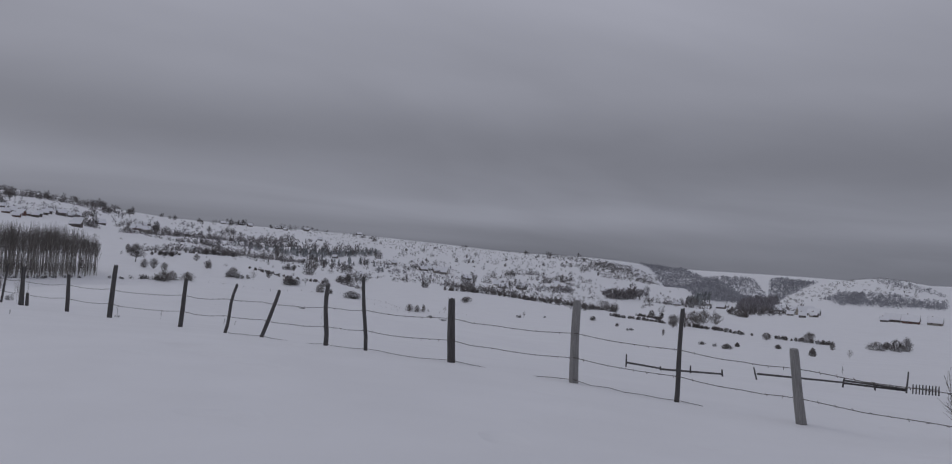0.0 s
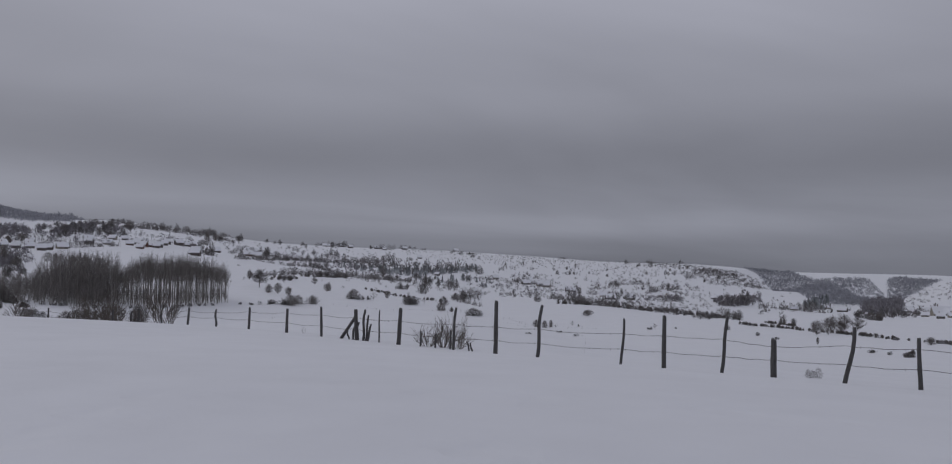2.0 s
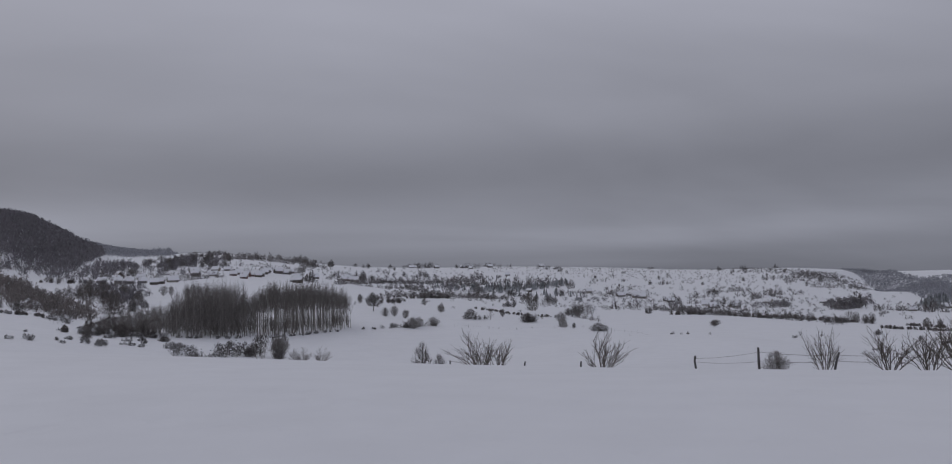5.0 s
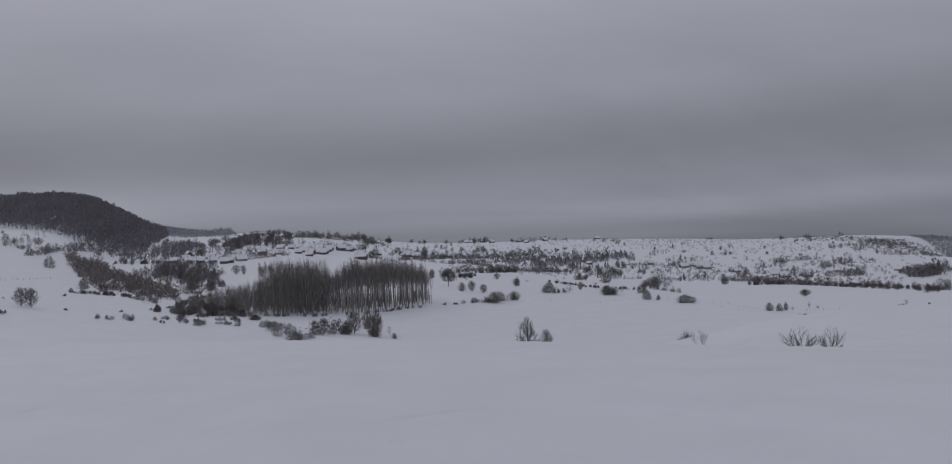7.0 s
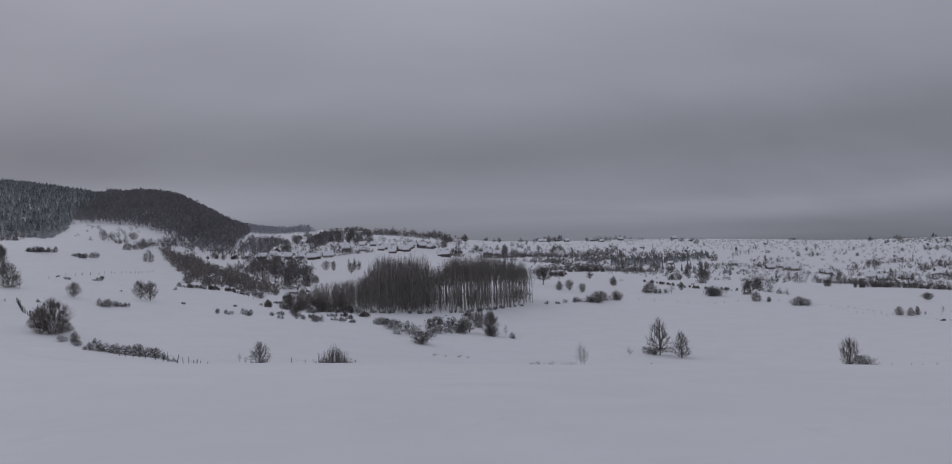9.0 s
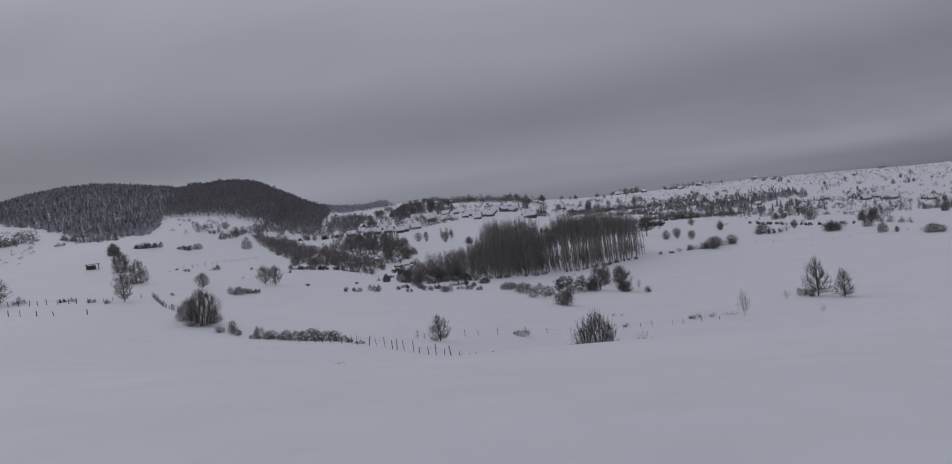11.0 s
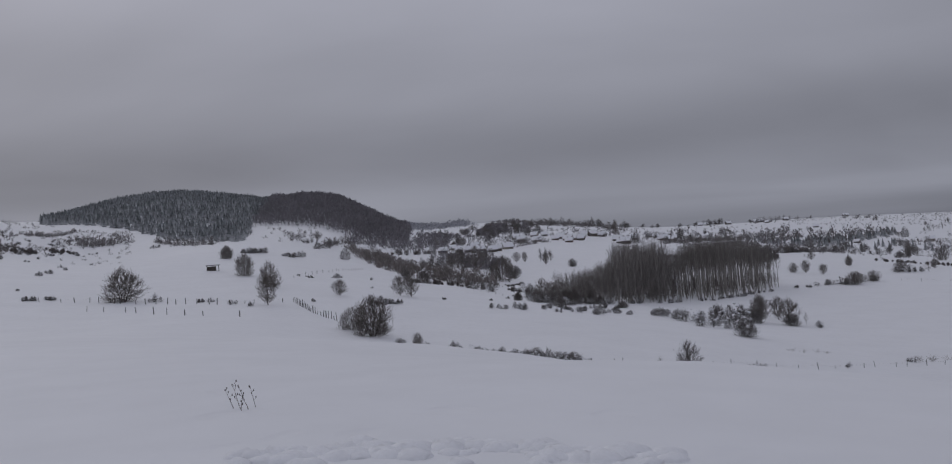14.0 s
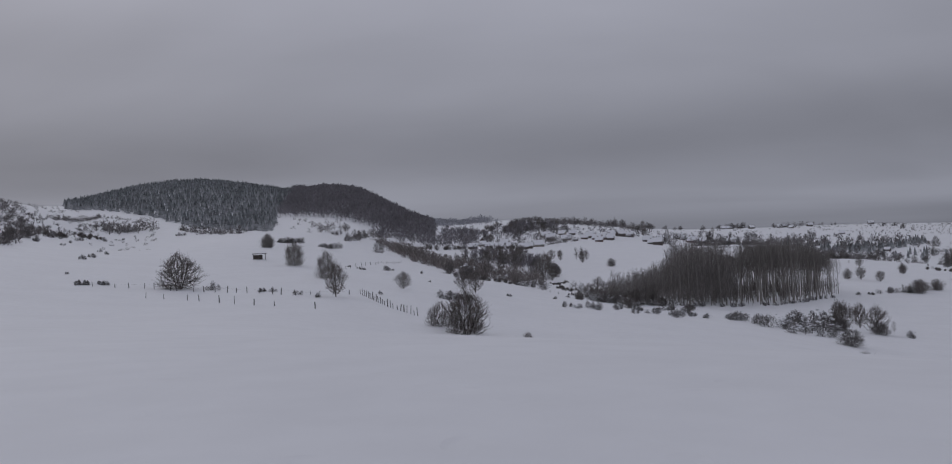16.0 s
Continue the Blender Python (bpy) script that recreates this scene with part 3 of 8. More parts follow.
def snow_pads(shape_seed, aspect, load):
    """Clumps of snow lying on the heaps of a low thicket, in its one-metre box."""
    r2 = np.random.default_rng(shape_seed)
    verts, faces = [], []
    for _ in range(int(16 * aspect * load)):
        x, y = r2.uniform(-0.42, 0.42), r2.uniform(-0.3, 0.3)
        z = r2.uniform(0.35, 0.85) * (1 - 0.8 * (abs(x) + abs(y)))
        r = r2.uniform(0.03, 0.12)
        n = len(verts)
        for i, (hh, rr) in enumerate(((-0.3, 0.6), (0.1, 1.0), (0.5, 0.7), (0.7, 0.2))):
            for k in range(7):
                a = 6.2832 * k / 7 + 0.4 * i
                q = rr * r * r2.uniform(0.7, 1.2)
                verts.append((x + math.cos(a) * q / aspect, y + math.sin(a) * q / aspect, z + r * hh * 0.8))
        for i in range(3):
            for k in range(7):
                faces.append((n + i * 7 + k, n + i * 7 + (k + 1) % 7, n + (i + 1) * 7 + (k + 1) % 7, n + (i + 1) * 7 + k))
        faces.append(tuple(range(n + 21, n + 28)))
    return mesh_of("snow_load", verts, faces, SNOW_LOAD, True)


def plant(kind, x, y, tall, wide, group=""):
    """A leafless plant of that height and width on the snow; the first of each variant is built, the others are its copies."""
    away = math.hypot(x + 80, y)
    if kind in ("dark", "bush", "tree") and away > 600 and wide > 9 and wide > 0.9 * tall:
        kind = "clump"
    (name, category, label), bark, twig, least = LOOKS[kind]
    shape = SHAPE_OF.get(kind, kind)
    variant = int(abs(x * 7.3 + y * 3.1)) % (4 if kind not in ("poplar", "alder") else 8)
    size = 0 if tall < 4 else 1 if tall < 9 else 2
    detail = 0 if away < 260 else 1 if away < 620 else 2
    aspect = min((1.0, 1.6, 2.4, 3.6), key=lambda a: abs(a - wide / tall)) if shape == "low" else 1.0
    m = Matrix.LocRotScale((x, y, gz(x, y) - 0.03), Euler((0, 0, rng.uniform(0, 6.28))), (wide, wide, tall))
    key = (kind, variant, size, aspect, detail)
    if key in MADE:
        ob = copy_thing(MADE[key], m)
        ob.matrix_basis = m
        return ob
    trunk, crown = tree_segments(shape, 11 + variant * 17 + len(kind), aspect, (1.7, 1.5, 0.7)[detail])
    ob = new(name)
    tagged(ob, label, category, group, "stuff" if kind == "clump" else "")
    if kind == "clump":
        trunk, crown = [], trunk + crown
    thin = least * (0.75 * min(1.0, (tall + wide) / 7), 1.3, 3.6)[detail] / (0.5 * (tall + wide))
    if trunk:
        part("trunk" if category == "tree" else "stem", sticks("trunk", trunk, bark, least=thin * 1.3), ob)
    part("crown", sticks("crown", crown, twig, least=thin * 0.5), ob)
    if shape == "low" and tall > 0.6:
        tagged(part("snow_load", snow_pads(variant + 3, aspect, 0.9), ob), "clumps of snow on the twigs", kind="stuff")
    ob.matrix_basis = m
    MADE[key] = ob
    return ob


# ---- woods and scrub that nobody could count ----
def far_trees(places, kind, seed):
    """Vertices and faces of many small trees; places: rows of x, y, z, height, width."""
    r2 = np.random.default_rng(seed)
    n = len(places)
    x, y, z, h, w = np.array(places).T
    if kind == "spruce":
        verts, faces = [], []
        tiers, sides = 4, 6
        spin = r2.uniform(0, 6.28, n)
        for t in range(tiers):
            low, top = 0.06 + 0.22 * t, min(1.0, 0.42 + 0.22 * t)
            rad = 0.5 * (1 - 0.78 * t / (tiers - 1)) + 0.03
            ring = []
            for k in range(sides):
                a = spin + 6.2832 * k / sides + t * 0.5
                rr = rad * w * r2.uniform(0.65, 1.15, n)
                ring.append(np.stack([x + np.cos(a) * rr, y + np.sin(a) * rr, z + h * (low + r2.uniform(-0.04, 0.02, n))], -1))
            ring.append(np.stack([x, y, z + h * top], -1))
            verts.append(np.stack(ring, 1))
        v = np.concatenate(verts, 1)
        per = tiers * (sides + 1)
        tri = [(t * (sides + 1) + k, t * (sides + 1) + (k + 1) % sides, t * (sides + 1) + sides) for t in range(tiers) for k in range(sides)]
    else:
        # leafless crowns: short slivers spread through a dome, and a stem
        count = {"beech": 24, "scrub": 26}[kind]
        verts = []
        for k in range(count):
            a, o = r2.uniform(0, 6.28, n), r2.random(n) ** 0.45
            up = r2.uniform(0.30, 1.0, n) if kind == "beech" else r2.uniform(0.04, 1.0, n) ** 1.15
            side = np.sqrt(np.clip(1.0 - (np.maximum(up - 0.38, 0) / 0.63) ** 2, 0.02, 1)) * 0.5 * o
            c = np.stack([x + np.cos(a) * w * side, y + np.sin(a) * w * side, z + h * up], -1)
            way = np.stack([np.cos(a) * o * w * 0.6, np.sin(a) * o * w * 0.6, h * r2.uniform(0.3, 0.9, n)], -1) + r2.normal(0, 0.2, (n, 3)) * w[:, None]
            way = way / np.linalg.norm(way, axis=1, keepdims=True) * (0.13 * (h + w) * 0.5 * r2.uniform(0.6, 1.3, n))[:, None]
            if k < 2:
                c, way = np.stack([x, y, z + 0.3 * h], -1), np.stack([0 * x, 0 * x, 0.36 * h], -1)
            b = r2.uniform(0, 6.28, n)
            fat = w * (0.045 if kind == "beech" else 0.052)
            if k < 2:
                fat = fat * 0.5
            off = np.stack([np.cos(b) * fat, np.sin(b) * fat, 0.3 * fat], -1)
            verts.append(np.stack([c - way - off, c - way + off, c + way + off * 0.5, c + way - off * 0.5], 1))
        v = np.concatenate(verts, 1)
        per = count * 4
        tri = [(4 * k, 4 * k + 1, 4 * k + 2, 4 * k + 3) for k in range(count)]
    faces = (np.arange(n)[:, None, None] * per + np.array(tri)[None]).reshape(-1, len(tri[0]))
    return v.reshape(-1, 3), faces


def stuff(name, places, kind, mat, label, category, seed):
    v, f = far_trees(places, kind, seed)
    return tagged(new(name, mesh_of(name, v, f, mat)), label, category, kind="stuff")


def inside(px, py, poly):
    hit = np.zeros(len(px), bool)
    for (x0, y0), (x1, y1) in zip(poly, poly[1:] + poly[:1]):
        cross = ((y0 > py) != (y1 > py)) & (px < (x1 - x0) * (py - y0) / ((y1 - y0) or 1e-9) + x0)
        hit ^= cross
    return hit


def wood(name, poly, gap, tall, wide, kind, mat, label, category, seed, fill=1.0):
    """Trees spread over a piece of land given by its corners."""
    r2 = np.random.default_rng(seed)
    xs, ys = np.array(poly).T
    gx, gy = np.meshgrid(np.arange(xs.min(), xs.max(), gap), np.arange(ys.min(), ys.max(), gap))
    gx = gx.ravel() + r2.uniform(-0.5, 0.5, gx.size) * gap
    gy = gy.ravel() + r2.uniform(-0.5, 0.5, gy.size) * gap
    clump = 0.5 + 0.5 * np.sin(gx * 0.5 / gap + 2.2 * np.sin(gy * 0.31 / gap)) * np.sin(gy * 0.43 / gap + 1.7 * np.sin(gx * 0.23 / gap))
    keep = inside(gx, gy, poly) & (r2.random(gx.size) < fill * (1 if fill > 0.8 else 0.35 + 1.3 * clump))
    gx, gy = gx[keep], gy[keep]
    if not len(gx):
        return None
    patch = 0.5 + 0.5 * np.sin(gx * 0.05 + 2 * np.sin(gy * 0.031)) * np.sin(gy * 0.043 + 1)
    h = tall * r2.uniform(0.6, 1.2, len(gx)) * (0.75 + 0.4 * patch)
    return stuff(name, np.stack([gx, gy, ground_z(gx, gy) - 0.2, h, wide * r2.uniform(0.7, 1.25, len(gx))], -1), kind, mat, label, category, seed)


def hedge(points, gap, tall, wide, seed, depth=4.0, fill=0.9, mat=None):
    """A strip of scrub along a line."""
    r2 = np.random.default_rng(seed)
    rows = []
    for (x0, y0), (x1, y1) in zip(points, points[1:]):
        n = max(2, int(math.hypot(x1 - x0, y1 - y0) / gap))
        t = (np.arange(n) + r2.random(n)) / n
        k = r2.random(n) < fill
        swell = 0.5 + 0.95 * r2.random(n) ** 2.2
        rows.append(np.stack([x0 + (x1 - x0) * t + r2.normal(0, depth * 0.3, n), y0 + (y1 - y0) * t + r2.normal(0, depth * 0.5, n), tall * swell, wide * (0.4 + 0.6 * swell) * r2.uniform(0.7, 1.2, n)], -1)[k])
    p = np.concatenate(rows)
    z = ground_z(p[:, 0], p[:, 1]) - 0.15
    return stuff("hedgerow", np.stack([p[:, 0], p[:, 1], z, p[:, 2], p[:, 3]], -1), "scrub", mat or SCRUB, "straggling leafless hedgerow between snowy fields", "hedge", seed)


# ---- the roadside fence ----
def post_mesh(seed, mat):
    """A weathered round post, one metre tall and of one metre radius, with an uneven top."""
    r2 = np.random.default_rng(seed)
    sides, rings = 9, (-0.25, 0.0, 0.2, 0.4, 0.6, 0.8, 0.95, 1.0)
    verts, faces = [], []
    bend, kink = r2.normal(0, 0.15 if seed < 53 else 0.3, 2), r2.normal(0, 0.08 if seed < 53 else 0.25, 2)
    lobes = r2.uniform(0.8, 1.15, sides)
    for i, h in enumerate(rings):
        r = (1.08 - 0.2 * max(h, 0)) * (0.9 if h == 1.0 else 1.0)
        for k in range(sides):
            a = 6.2832 * k / sides
            rr = r * lobes[k] * r2.uniform(0.93, 1.07)
            top = r2.uniform(-0.02, 0.02) if h == 1.0 else 0
            verts.append((math.cos(a) * rr + bend[0] * math.sin(3 * h) + kink[0] * math.sin(7 * h), math.sin(a) * rr + bend[1] * math.sin(3 * h) + kink[1] * math.sin(7 * h), h + top))
    for i in range(len(rings) - 1):
        for k in range(sides):
            faces.append((i * sides + k, i * sides + (k + 1) % sides, (i + 1) * sides + (k + 1) % sides, (i + 1) * sides + k))
    faces.append(tuple(range((len(rings) - 1) * sides, len(rings) * sides)))
    return mesh_of("post", verts, faces, mat)


POSTS = [post_mesh(50 + i, WOOD_PALE if i == 2 else WOOD) for i in range(7)]
THIN_SNOW = material("thin_snow_cap", (0.80, 0.81, 0.84), rough=0.7, vary=0.05, scale=4)


def add_post(fence, x, y, tall, lean, r, k, name="post"):
    r *= 0.8
    ob = part(name, POSTS[2 - k % 2 if k < 3 and r > 0.05 else k % 2 if r > 0.038 else 3 + k % 4], fence)
    turn = Euler((rng.normal(0, 0.02), math.asin(max(-0.8, min(0.8, lean / max(tall, 0.1)))), 0))
    ob.matrix_basis = Matrix.LocRotScale((x, y, gz(x, y) - 0.02), Euler((0, 0, radians(25))).to_matrix() @ turn.to_matrix(), (r, r, tall))
    return ob


def strand(name, line, r, fence, mat, barbs=0.0):
    """A wire through points, with sagging spans and short barbs."""
    r2 = np.random.default_rng(len(line))
    segs = []
    for p, q in zip(line, line[1:]):
        p, q = np.array(p), np.array(q)
        span = np.linalg.norm(q - p)
        steps = 6
        pts = [p + (q - p) * i / steps - np.array([0, 0, 0.018 * span * 4 * (i / steps) * (1 - i / steps)]) + r2.normal(0, 0.006, 3) * (0 < i < steps) for i in range(steps + 1)]
        segs += [(a, b, r, r) for a, b in zip(pts, pts[1:])]
        if barbs:
            for k in range(int(span / barbs)):
                c = pts[0] + (pts[-1] - pts[0]) * (k + 0.5) * barbs / span
                c = c - np.array([0, 0, 0.018 * span * 4 * ((k + 0.5) * barbs / span) * (1 - (k + 0.5) * barbs / span)])
                d = unit(r2.normal(0, 1, 3)) * 0.018
                segs.append((c - d, c + d, r * 0.8, r * 0.8))
    return part(name, sticks(name, segs, mat), fence)


# x, y, height over the snow, lean, radius
ROAD_POSTS = [
    (0.90, 8.86, 0.82, -0.13, 0.070),
    (-0.34, 9.35, 1.05, 0.01, 0.034),
    (-1.57, 9.83, 1.00, -0.01, 0.070),
    (-3.32, 10.46, 0.86, -0.04, 0.065),
    (-4.81, 11.05, 1.09, -0.10, 0.035),
    (-5.61, 11.38, 0.94, -0.03, 0.045),
    (-7.10, 12.01, 0.84, 0.25, 0.040),
    (-7.98, 12.31, 0.87, 0.15, 0.035),
    (-9.29, 12.89, 0.88, 0.05, 0.055),
    (-11.65, 13.85, 1.08, 0.06, 0.060),
    (-13.40, 14.62, 0.81, -0.01, 0.055),
    (-15.48, 15.47, 0.93, 0.00, 0.062),
    (-16.62, 15.99, 0.97, 0.11, 0.030),
    (-17.66, 16.41, 0.76, -0.02, 0.040),
    (-18.66, 16.85, 0.89, 0.16, 0.045),
    (-19.71, 17.18, 0.63, 0.00, 0.062),
    (-20.56, 17.54, 0.97, 0.10, 0.035),
    (-21.61, 17.94, 0.96, 0.01, 0.050),
]
ROAD_POSTS += [
    (-22.49, 18.36, 0.88, 0.07, 0.035),
    (-24.37, 19.05, 1.09, 0.08, 0.045),
    (-25.46, 19.46, 1.14, 0.01, 0.065),
    (-26.64, 19.88, 0.97, 0.05, 0.040),
    (-28.37, 20.50, 0.89, 0.04, 0.070),
    (-29.99, 21.29, 0.81, -0.05, 0.065),
    (-31.45, 21.87, 0.81, -0.02, 0.050),
    (-33.10, 22.60, 0.71, 0.01, 0.050),
    (-35.05, 23.39, 0.67, 0.01, 0.050),
    (-36.96, 24.18, 0.57, -0.01, 0.045),
    (-38.68, 24.80, 0.60, 0.04, 0.050),
    (-40.54, 25.56, 0.41, 0.01, 0.045),
    (-42.41, 26.37, 0.58, 0.00, 0.045),
    (-43.04, 26.62, 0.49, 0.02, 0.050),
    (-44.62, 27.25, 0.56, 0.00, 0.055),
    (-49.25, 29.10, 0.56, 0.16, 0.040),
    (-51.30, 29.92, 0.70, 0.00, 0.050),
    (-53.29, 30.72, 0.50, 0.00, 0.040),
    (-57.68, 32.47, 0.38, 0.00, 0.040),
    (-60.32, 33.53, 0.40, 0.00, 0.040),
    (-64.56, 35.23, 0.44, 0.00, 0.040),
]


def build_road_fence():
    fence = thing("barbed_wire_fence", 0, 0, "barbed wire fence on crooked weathered wooden posts in snow", "fence", z=0)
    for k, (x, y, tall, lean, r) in enumerate(ROAD_POSTS):
        add_post(fence, x, y, tall, lean, r, k)
    line = [(x + 0.02, y - r, gz(x, y), tall) for x, y, tall, lean, r in ROAD_POSTS if tall > 0.45]
    first = (line[0][0] + 3.0, line[0][1] - 1.2, line[0][2] + 0.02, 1.0)
    line = [first] + line
    strand("wire", [(x, y, z + min(0.58, t * 0.8)) for x, y, z, t in line], 0.0045, fence, WIRE, 0.16)
    strand("wire", [(x, y, z + 0.29) for x, y, z, t in line], 0.0045, fence, WIRE, 0.16)
    strand("wire", [(x, y, z + 0.03) for x, y, z, t in line[1:9]], 0.004, fence, WIRE)
    # stubs beside the thick posts and the broken gate
    add_post(fence, -15.43, 15.57, 0.32, 0.00, 0.05, 6, "stake")
    add_post(fence, -15.76, 15.70, 0.43, 0.03, 0.045, 0, "stake")
    add_post(fence, -29.83, 21.33, 0.81, 0.03, 0.042, 3, "stake")
    add_post(fence, -29.66, 21.26, 0.46, 0.08, 0.035, 0, "stake")
    add_post(fence, -30.36, 21.52, 0.24, -0.05, 0.03, 3, "stake")
    add_post(fence, -30.22, 21.47, 0.36, 0.04, 0.035, 5, "stake")
    add_post(fence, -30.10, 21.40, 0.48, 0.08, 0.035, 1, "stake")
    add_post(fence, -29.23, 21.09, 0.82, 0.00, 0.025, 4, "stake")
    add_post(fence, -27.78, 20.51, 0.39, 0.00, 0.03, 6, "stake")
    add_post(fence, -27.30, 20.32, 0.35, 0.00, 0.03, 2, "stake")
    add_post(fence, -26.83, 20.13, 0.46, 0.00, 0.03, 6, "stake")
    add_post(fence, -26.26, 19.91, 0.24, -0.05, 0.025, 2, "stake")
    add_post(fence, -26.16, 19.86, 0.22, -0.05, 0.025, 1, "stake")
    add_post(fence, -29.72, 21.29, 0.68, 0.05, 0.035, 0, "stake")
    low, high = np.array([-30.76, 21.70, gz(-30.76, 21.70) - 0.05]), np.array([-30.15, 21.46, gz(-30.15, 21.46) + 0.60])
    part("brace", sticks("brace", [(low, high, 0.05, 0.045)], WOOD), fence, "leaning weathered brace pole")


build_road_fence()


def field_fence(line, gap, tall, r, seed, label="line of short wooden fence posts across a snowy field", wire=True):
    """Posts at even steps along a line over the fields, with a thin wire."""
    r2 = np.random.default_rng(seed)
    fence = thing("field_fence", 0, 0, label, "fence", "fences across the fields", z=0)
    tops = []
    k = 0
    for (x0, y0), (x1, y1) in zip(line, line[1:]):
        n = max(1, int(math.hypot(x1 - x0, y1 - y0) / gap))
        for i in range(n):
            t = (i + r2.uniform(-0.25, 0.25)) / n
            x, y, h = x0 + (x1 - x0) * t, y0 + (y1 - y0) * t, tall * r2.uniform(0.6, 1.2)
            add_post(fence, x, y, h, h * r2.normal(0, 0.09), r * r2.uniform(0.7, 1.3), k)
            tops.append((x, y, gz(x, y) + h * 0.7))
            k += 1
    if wire and len(tops) > 1:
        strand("wire", tops, 0.006, fence, WIRE)
    return fence


field_fence([(-207, 75.6), (-189.6, 75), (-178, 71), (-167, 67), (-152, 61)], 1.8, 1.25, 0.055, 1)
field_fence([(-318.9, 112.1), (-298.1, 103.9), (-282.1, 100.1)], 1.6, 1.5, 0.10, 2, wire=True)
field_fence([(-363.6, 64.2), (-359.6, 78.1), (-340.8, 89.4), (-323.3, 97.2), (-318.9, 112.1)], 3.0, 1.4, 0.10, 3, wire=True)
field_fence([(-340.0, 69.3), (-331.3, 75.2), (-313.5, 77.1), (-302.7, 80.9), (-289.8, 86.8)], 5, 1.4, 0.10, 4, wire=False)
field_fence([(-202.6, 104.6), (-202.6, 115.1), (-202.4, 127.9), (-202.1, 141.4), (-200.4, 162.7), (-193.2, 187.6)], 5, 1.1, 0.06, 5, wire=True)
field_fence([(-197.9, 451.3), (-180.4, 439.6), (-157.5, 406.3), (-138.1, 407.4), (-118.6, 415.5)], 6, 1.2, 0.07, 6, wire=True)
field_fence([(-277.6, 408.1), (-259.4, 414.0), (-243.5, 415.9), (-236.6, 441.9), (-219.8, 461.7), (-197.9, 451.3)], 8, 1.2, 0.07, 7, wire=True)
field_fence([(-178.4, 418.4), (-155.8, 396.6), (-130.3, 381.5), (-114.0, 359.9)], 7, 0.9, 0.06, 8, wire=True)
field_fence([(-476.2, 277.7), (-400.1, 243.9), (-349.9, 223.2)], 7, 1.1, 0.06, 9, wire=True)
field_fence([(-384.4, 152.4), (-422.7, 193.2), (-513.4, 278.3)], 9, 1.2, 0.07, 10, wire=True)
field_fence([(-127.3, 217.0), (-112.8, 214.0), (-85.0, 211.0)], 2.6, 1.1, 0.08, 11, wire=True)


def rail_fence(posts, rails, label):
    """A low broken fence: stakes at the given places, rails between pairs of them."""
    fence = thing("broken_rail_fence", 0, 0, label, "fence", z=0)
    for k, (x, y, tall) in enumerate(posts):
        add_post(fence, x, y, tall, rng.normal(0, 0.06), 0.06, k)
    for x0, y0, h0, x1, y1, h1 in rails:
        a, b = np.array([x0, y0, gz(x0, y0) + h0]), np.array([x1, y1, gz(x1, y1) + h1])
        part("rail", sticks("rail", [(a, b, 0.07, 0.06)], WOOD), fence)
    return fence


rail_fence([(-4.63, 47.3, 0.75), (-2.71, 47.2, 0.25), (-1.09, 46.9, 0.45), (0.6, 46.6, 0.40)],
           [(-4.63, 47.3, 0.25, -2.71, 47.2, 0.10), (-2.71, 47.2, 0.06, 0.6, 46.6, 0.12)],
           "low broken fence of weathered rails half buried in snow")
rail_fence([(2.36, 46.9, 0.70), (6.71, 47.5, 0.55), (8.29, 47.6, 0.45), (9.82, 47.8, 1.15)],
           [(2.36, 46.9, 0.30, 6.71, 47.5, 0.25), (6.71, 47.5, 0.36, 9.82, 47.8, 0.20), (6.71, 47.5, 0.22, 9.82, 47.8, 0.12)],
           "low weathered pole fence in the snow below the road")


def picket_panel(x0, y0, x1, y1, n):
    panel = thing("picket_panel", x0, y0, "low panel of pale wooden pickets in the snow", "fence")
    for k in range(n):
        t = k / (n - 1)
        x, y = (x1 - x0) * t, (y1 - y0) * t
        ob = part("picket", POSTS[0], panel)
        z = gz(x0 + x, y0 + y) - gz(x0, y0)
        ob.matrix_basis = Matrix.LocRotScale((x, y, z), Euler((0, 0, 0.3 * k)), (0.035, 0.035, 0.5))
    ends = [np.array([0, 0, 0.3]), np.array([x1 - x0, y1 - y0, 0.3 + gz(x1, y1) - gz(x0, y0)])]
    part("rail", sticks("rail", [(ends[0], ends[1], 0.03, 0.03)], WOOD_PALE), panel)


picket_panel(10.16, 48.0, 11.57, 48.8, 9)


# ---- trees, bushes and scrub ----
plant("shrub", 2.45, 8.70, 0.66, 0.55)
plant("shrub", -57.09, 32.93, 1.29, 1.66)
plant("bush", -50.91, 30.47, 0.70, 0.84)
plant("shrub", -49.54, 29.91, 1.09, 0.99)
plant("shrub", -47.95, 29.28, 1.02, 1.42)
plant("shrub", -47.05, 28.92, 0.92, 1.26)
plant("shrub", -46.25, 28.60, 1.28, 1.72)
plant("shrub", -45.40, 28.26, 0.82, 1.00)
plant("shrub", -41.63, 26.73, 1.10, 1.42)
plant("shrub", -41.07, 26.49, 0.84, 0.87)
plant("sapling", -43.62, 27.55, 0.88, 0.27)
plant("shrub", -73.2, 36.1, 0.64, 1.25)
plant("shrub", -72.3, 36.4, 0.66, 0.90)
plant("tuft", -76.9, 37.4, 0.62, 0.62)
plant("low", -768.3, 151.7, 3.23, 6.22)
plant("low", -840.9, 182.1, 3.67, 8.07)
plant("dark", -676.0, 126.1, 3.07, 5.26)
plant("dark", -702.6, 140.0, 2.90, 4.79)
plant("low", -858.9, 195.5, 3.32, 6.27)
plant("low", -601.3, 108.5, 2.92, 5.78)
plant("low", -769.0, 173.1, 3.32, 6.39)
plant("low", -866.3, 208.5, 3.40, 6.41)
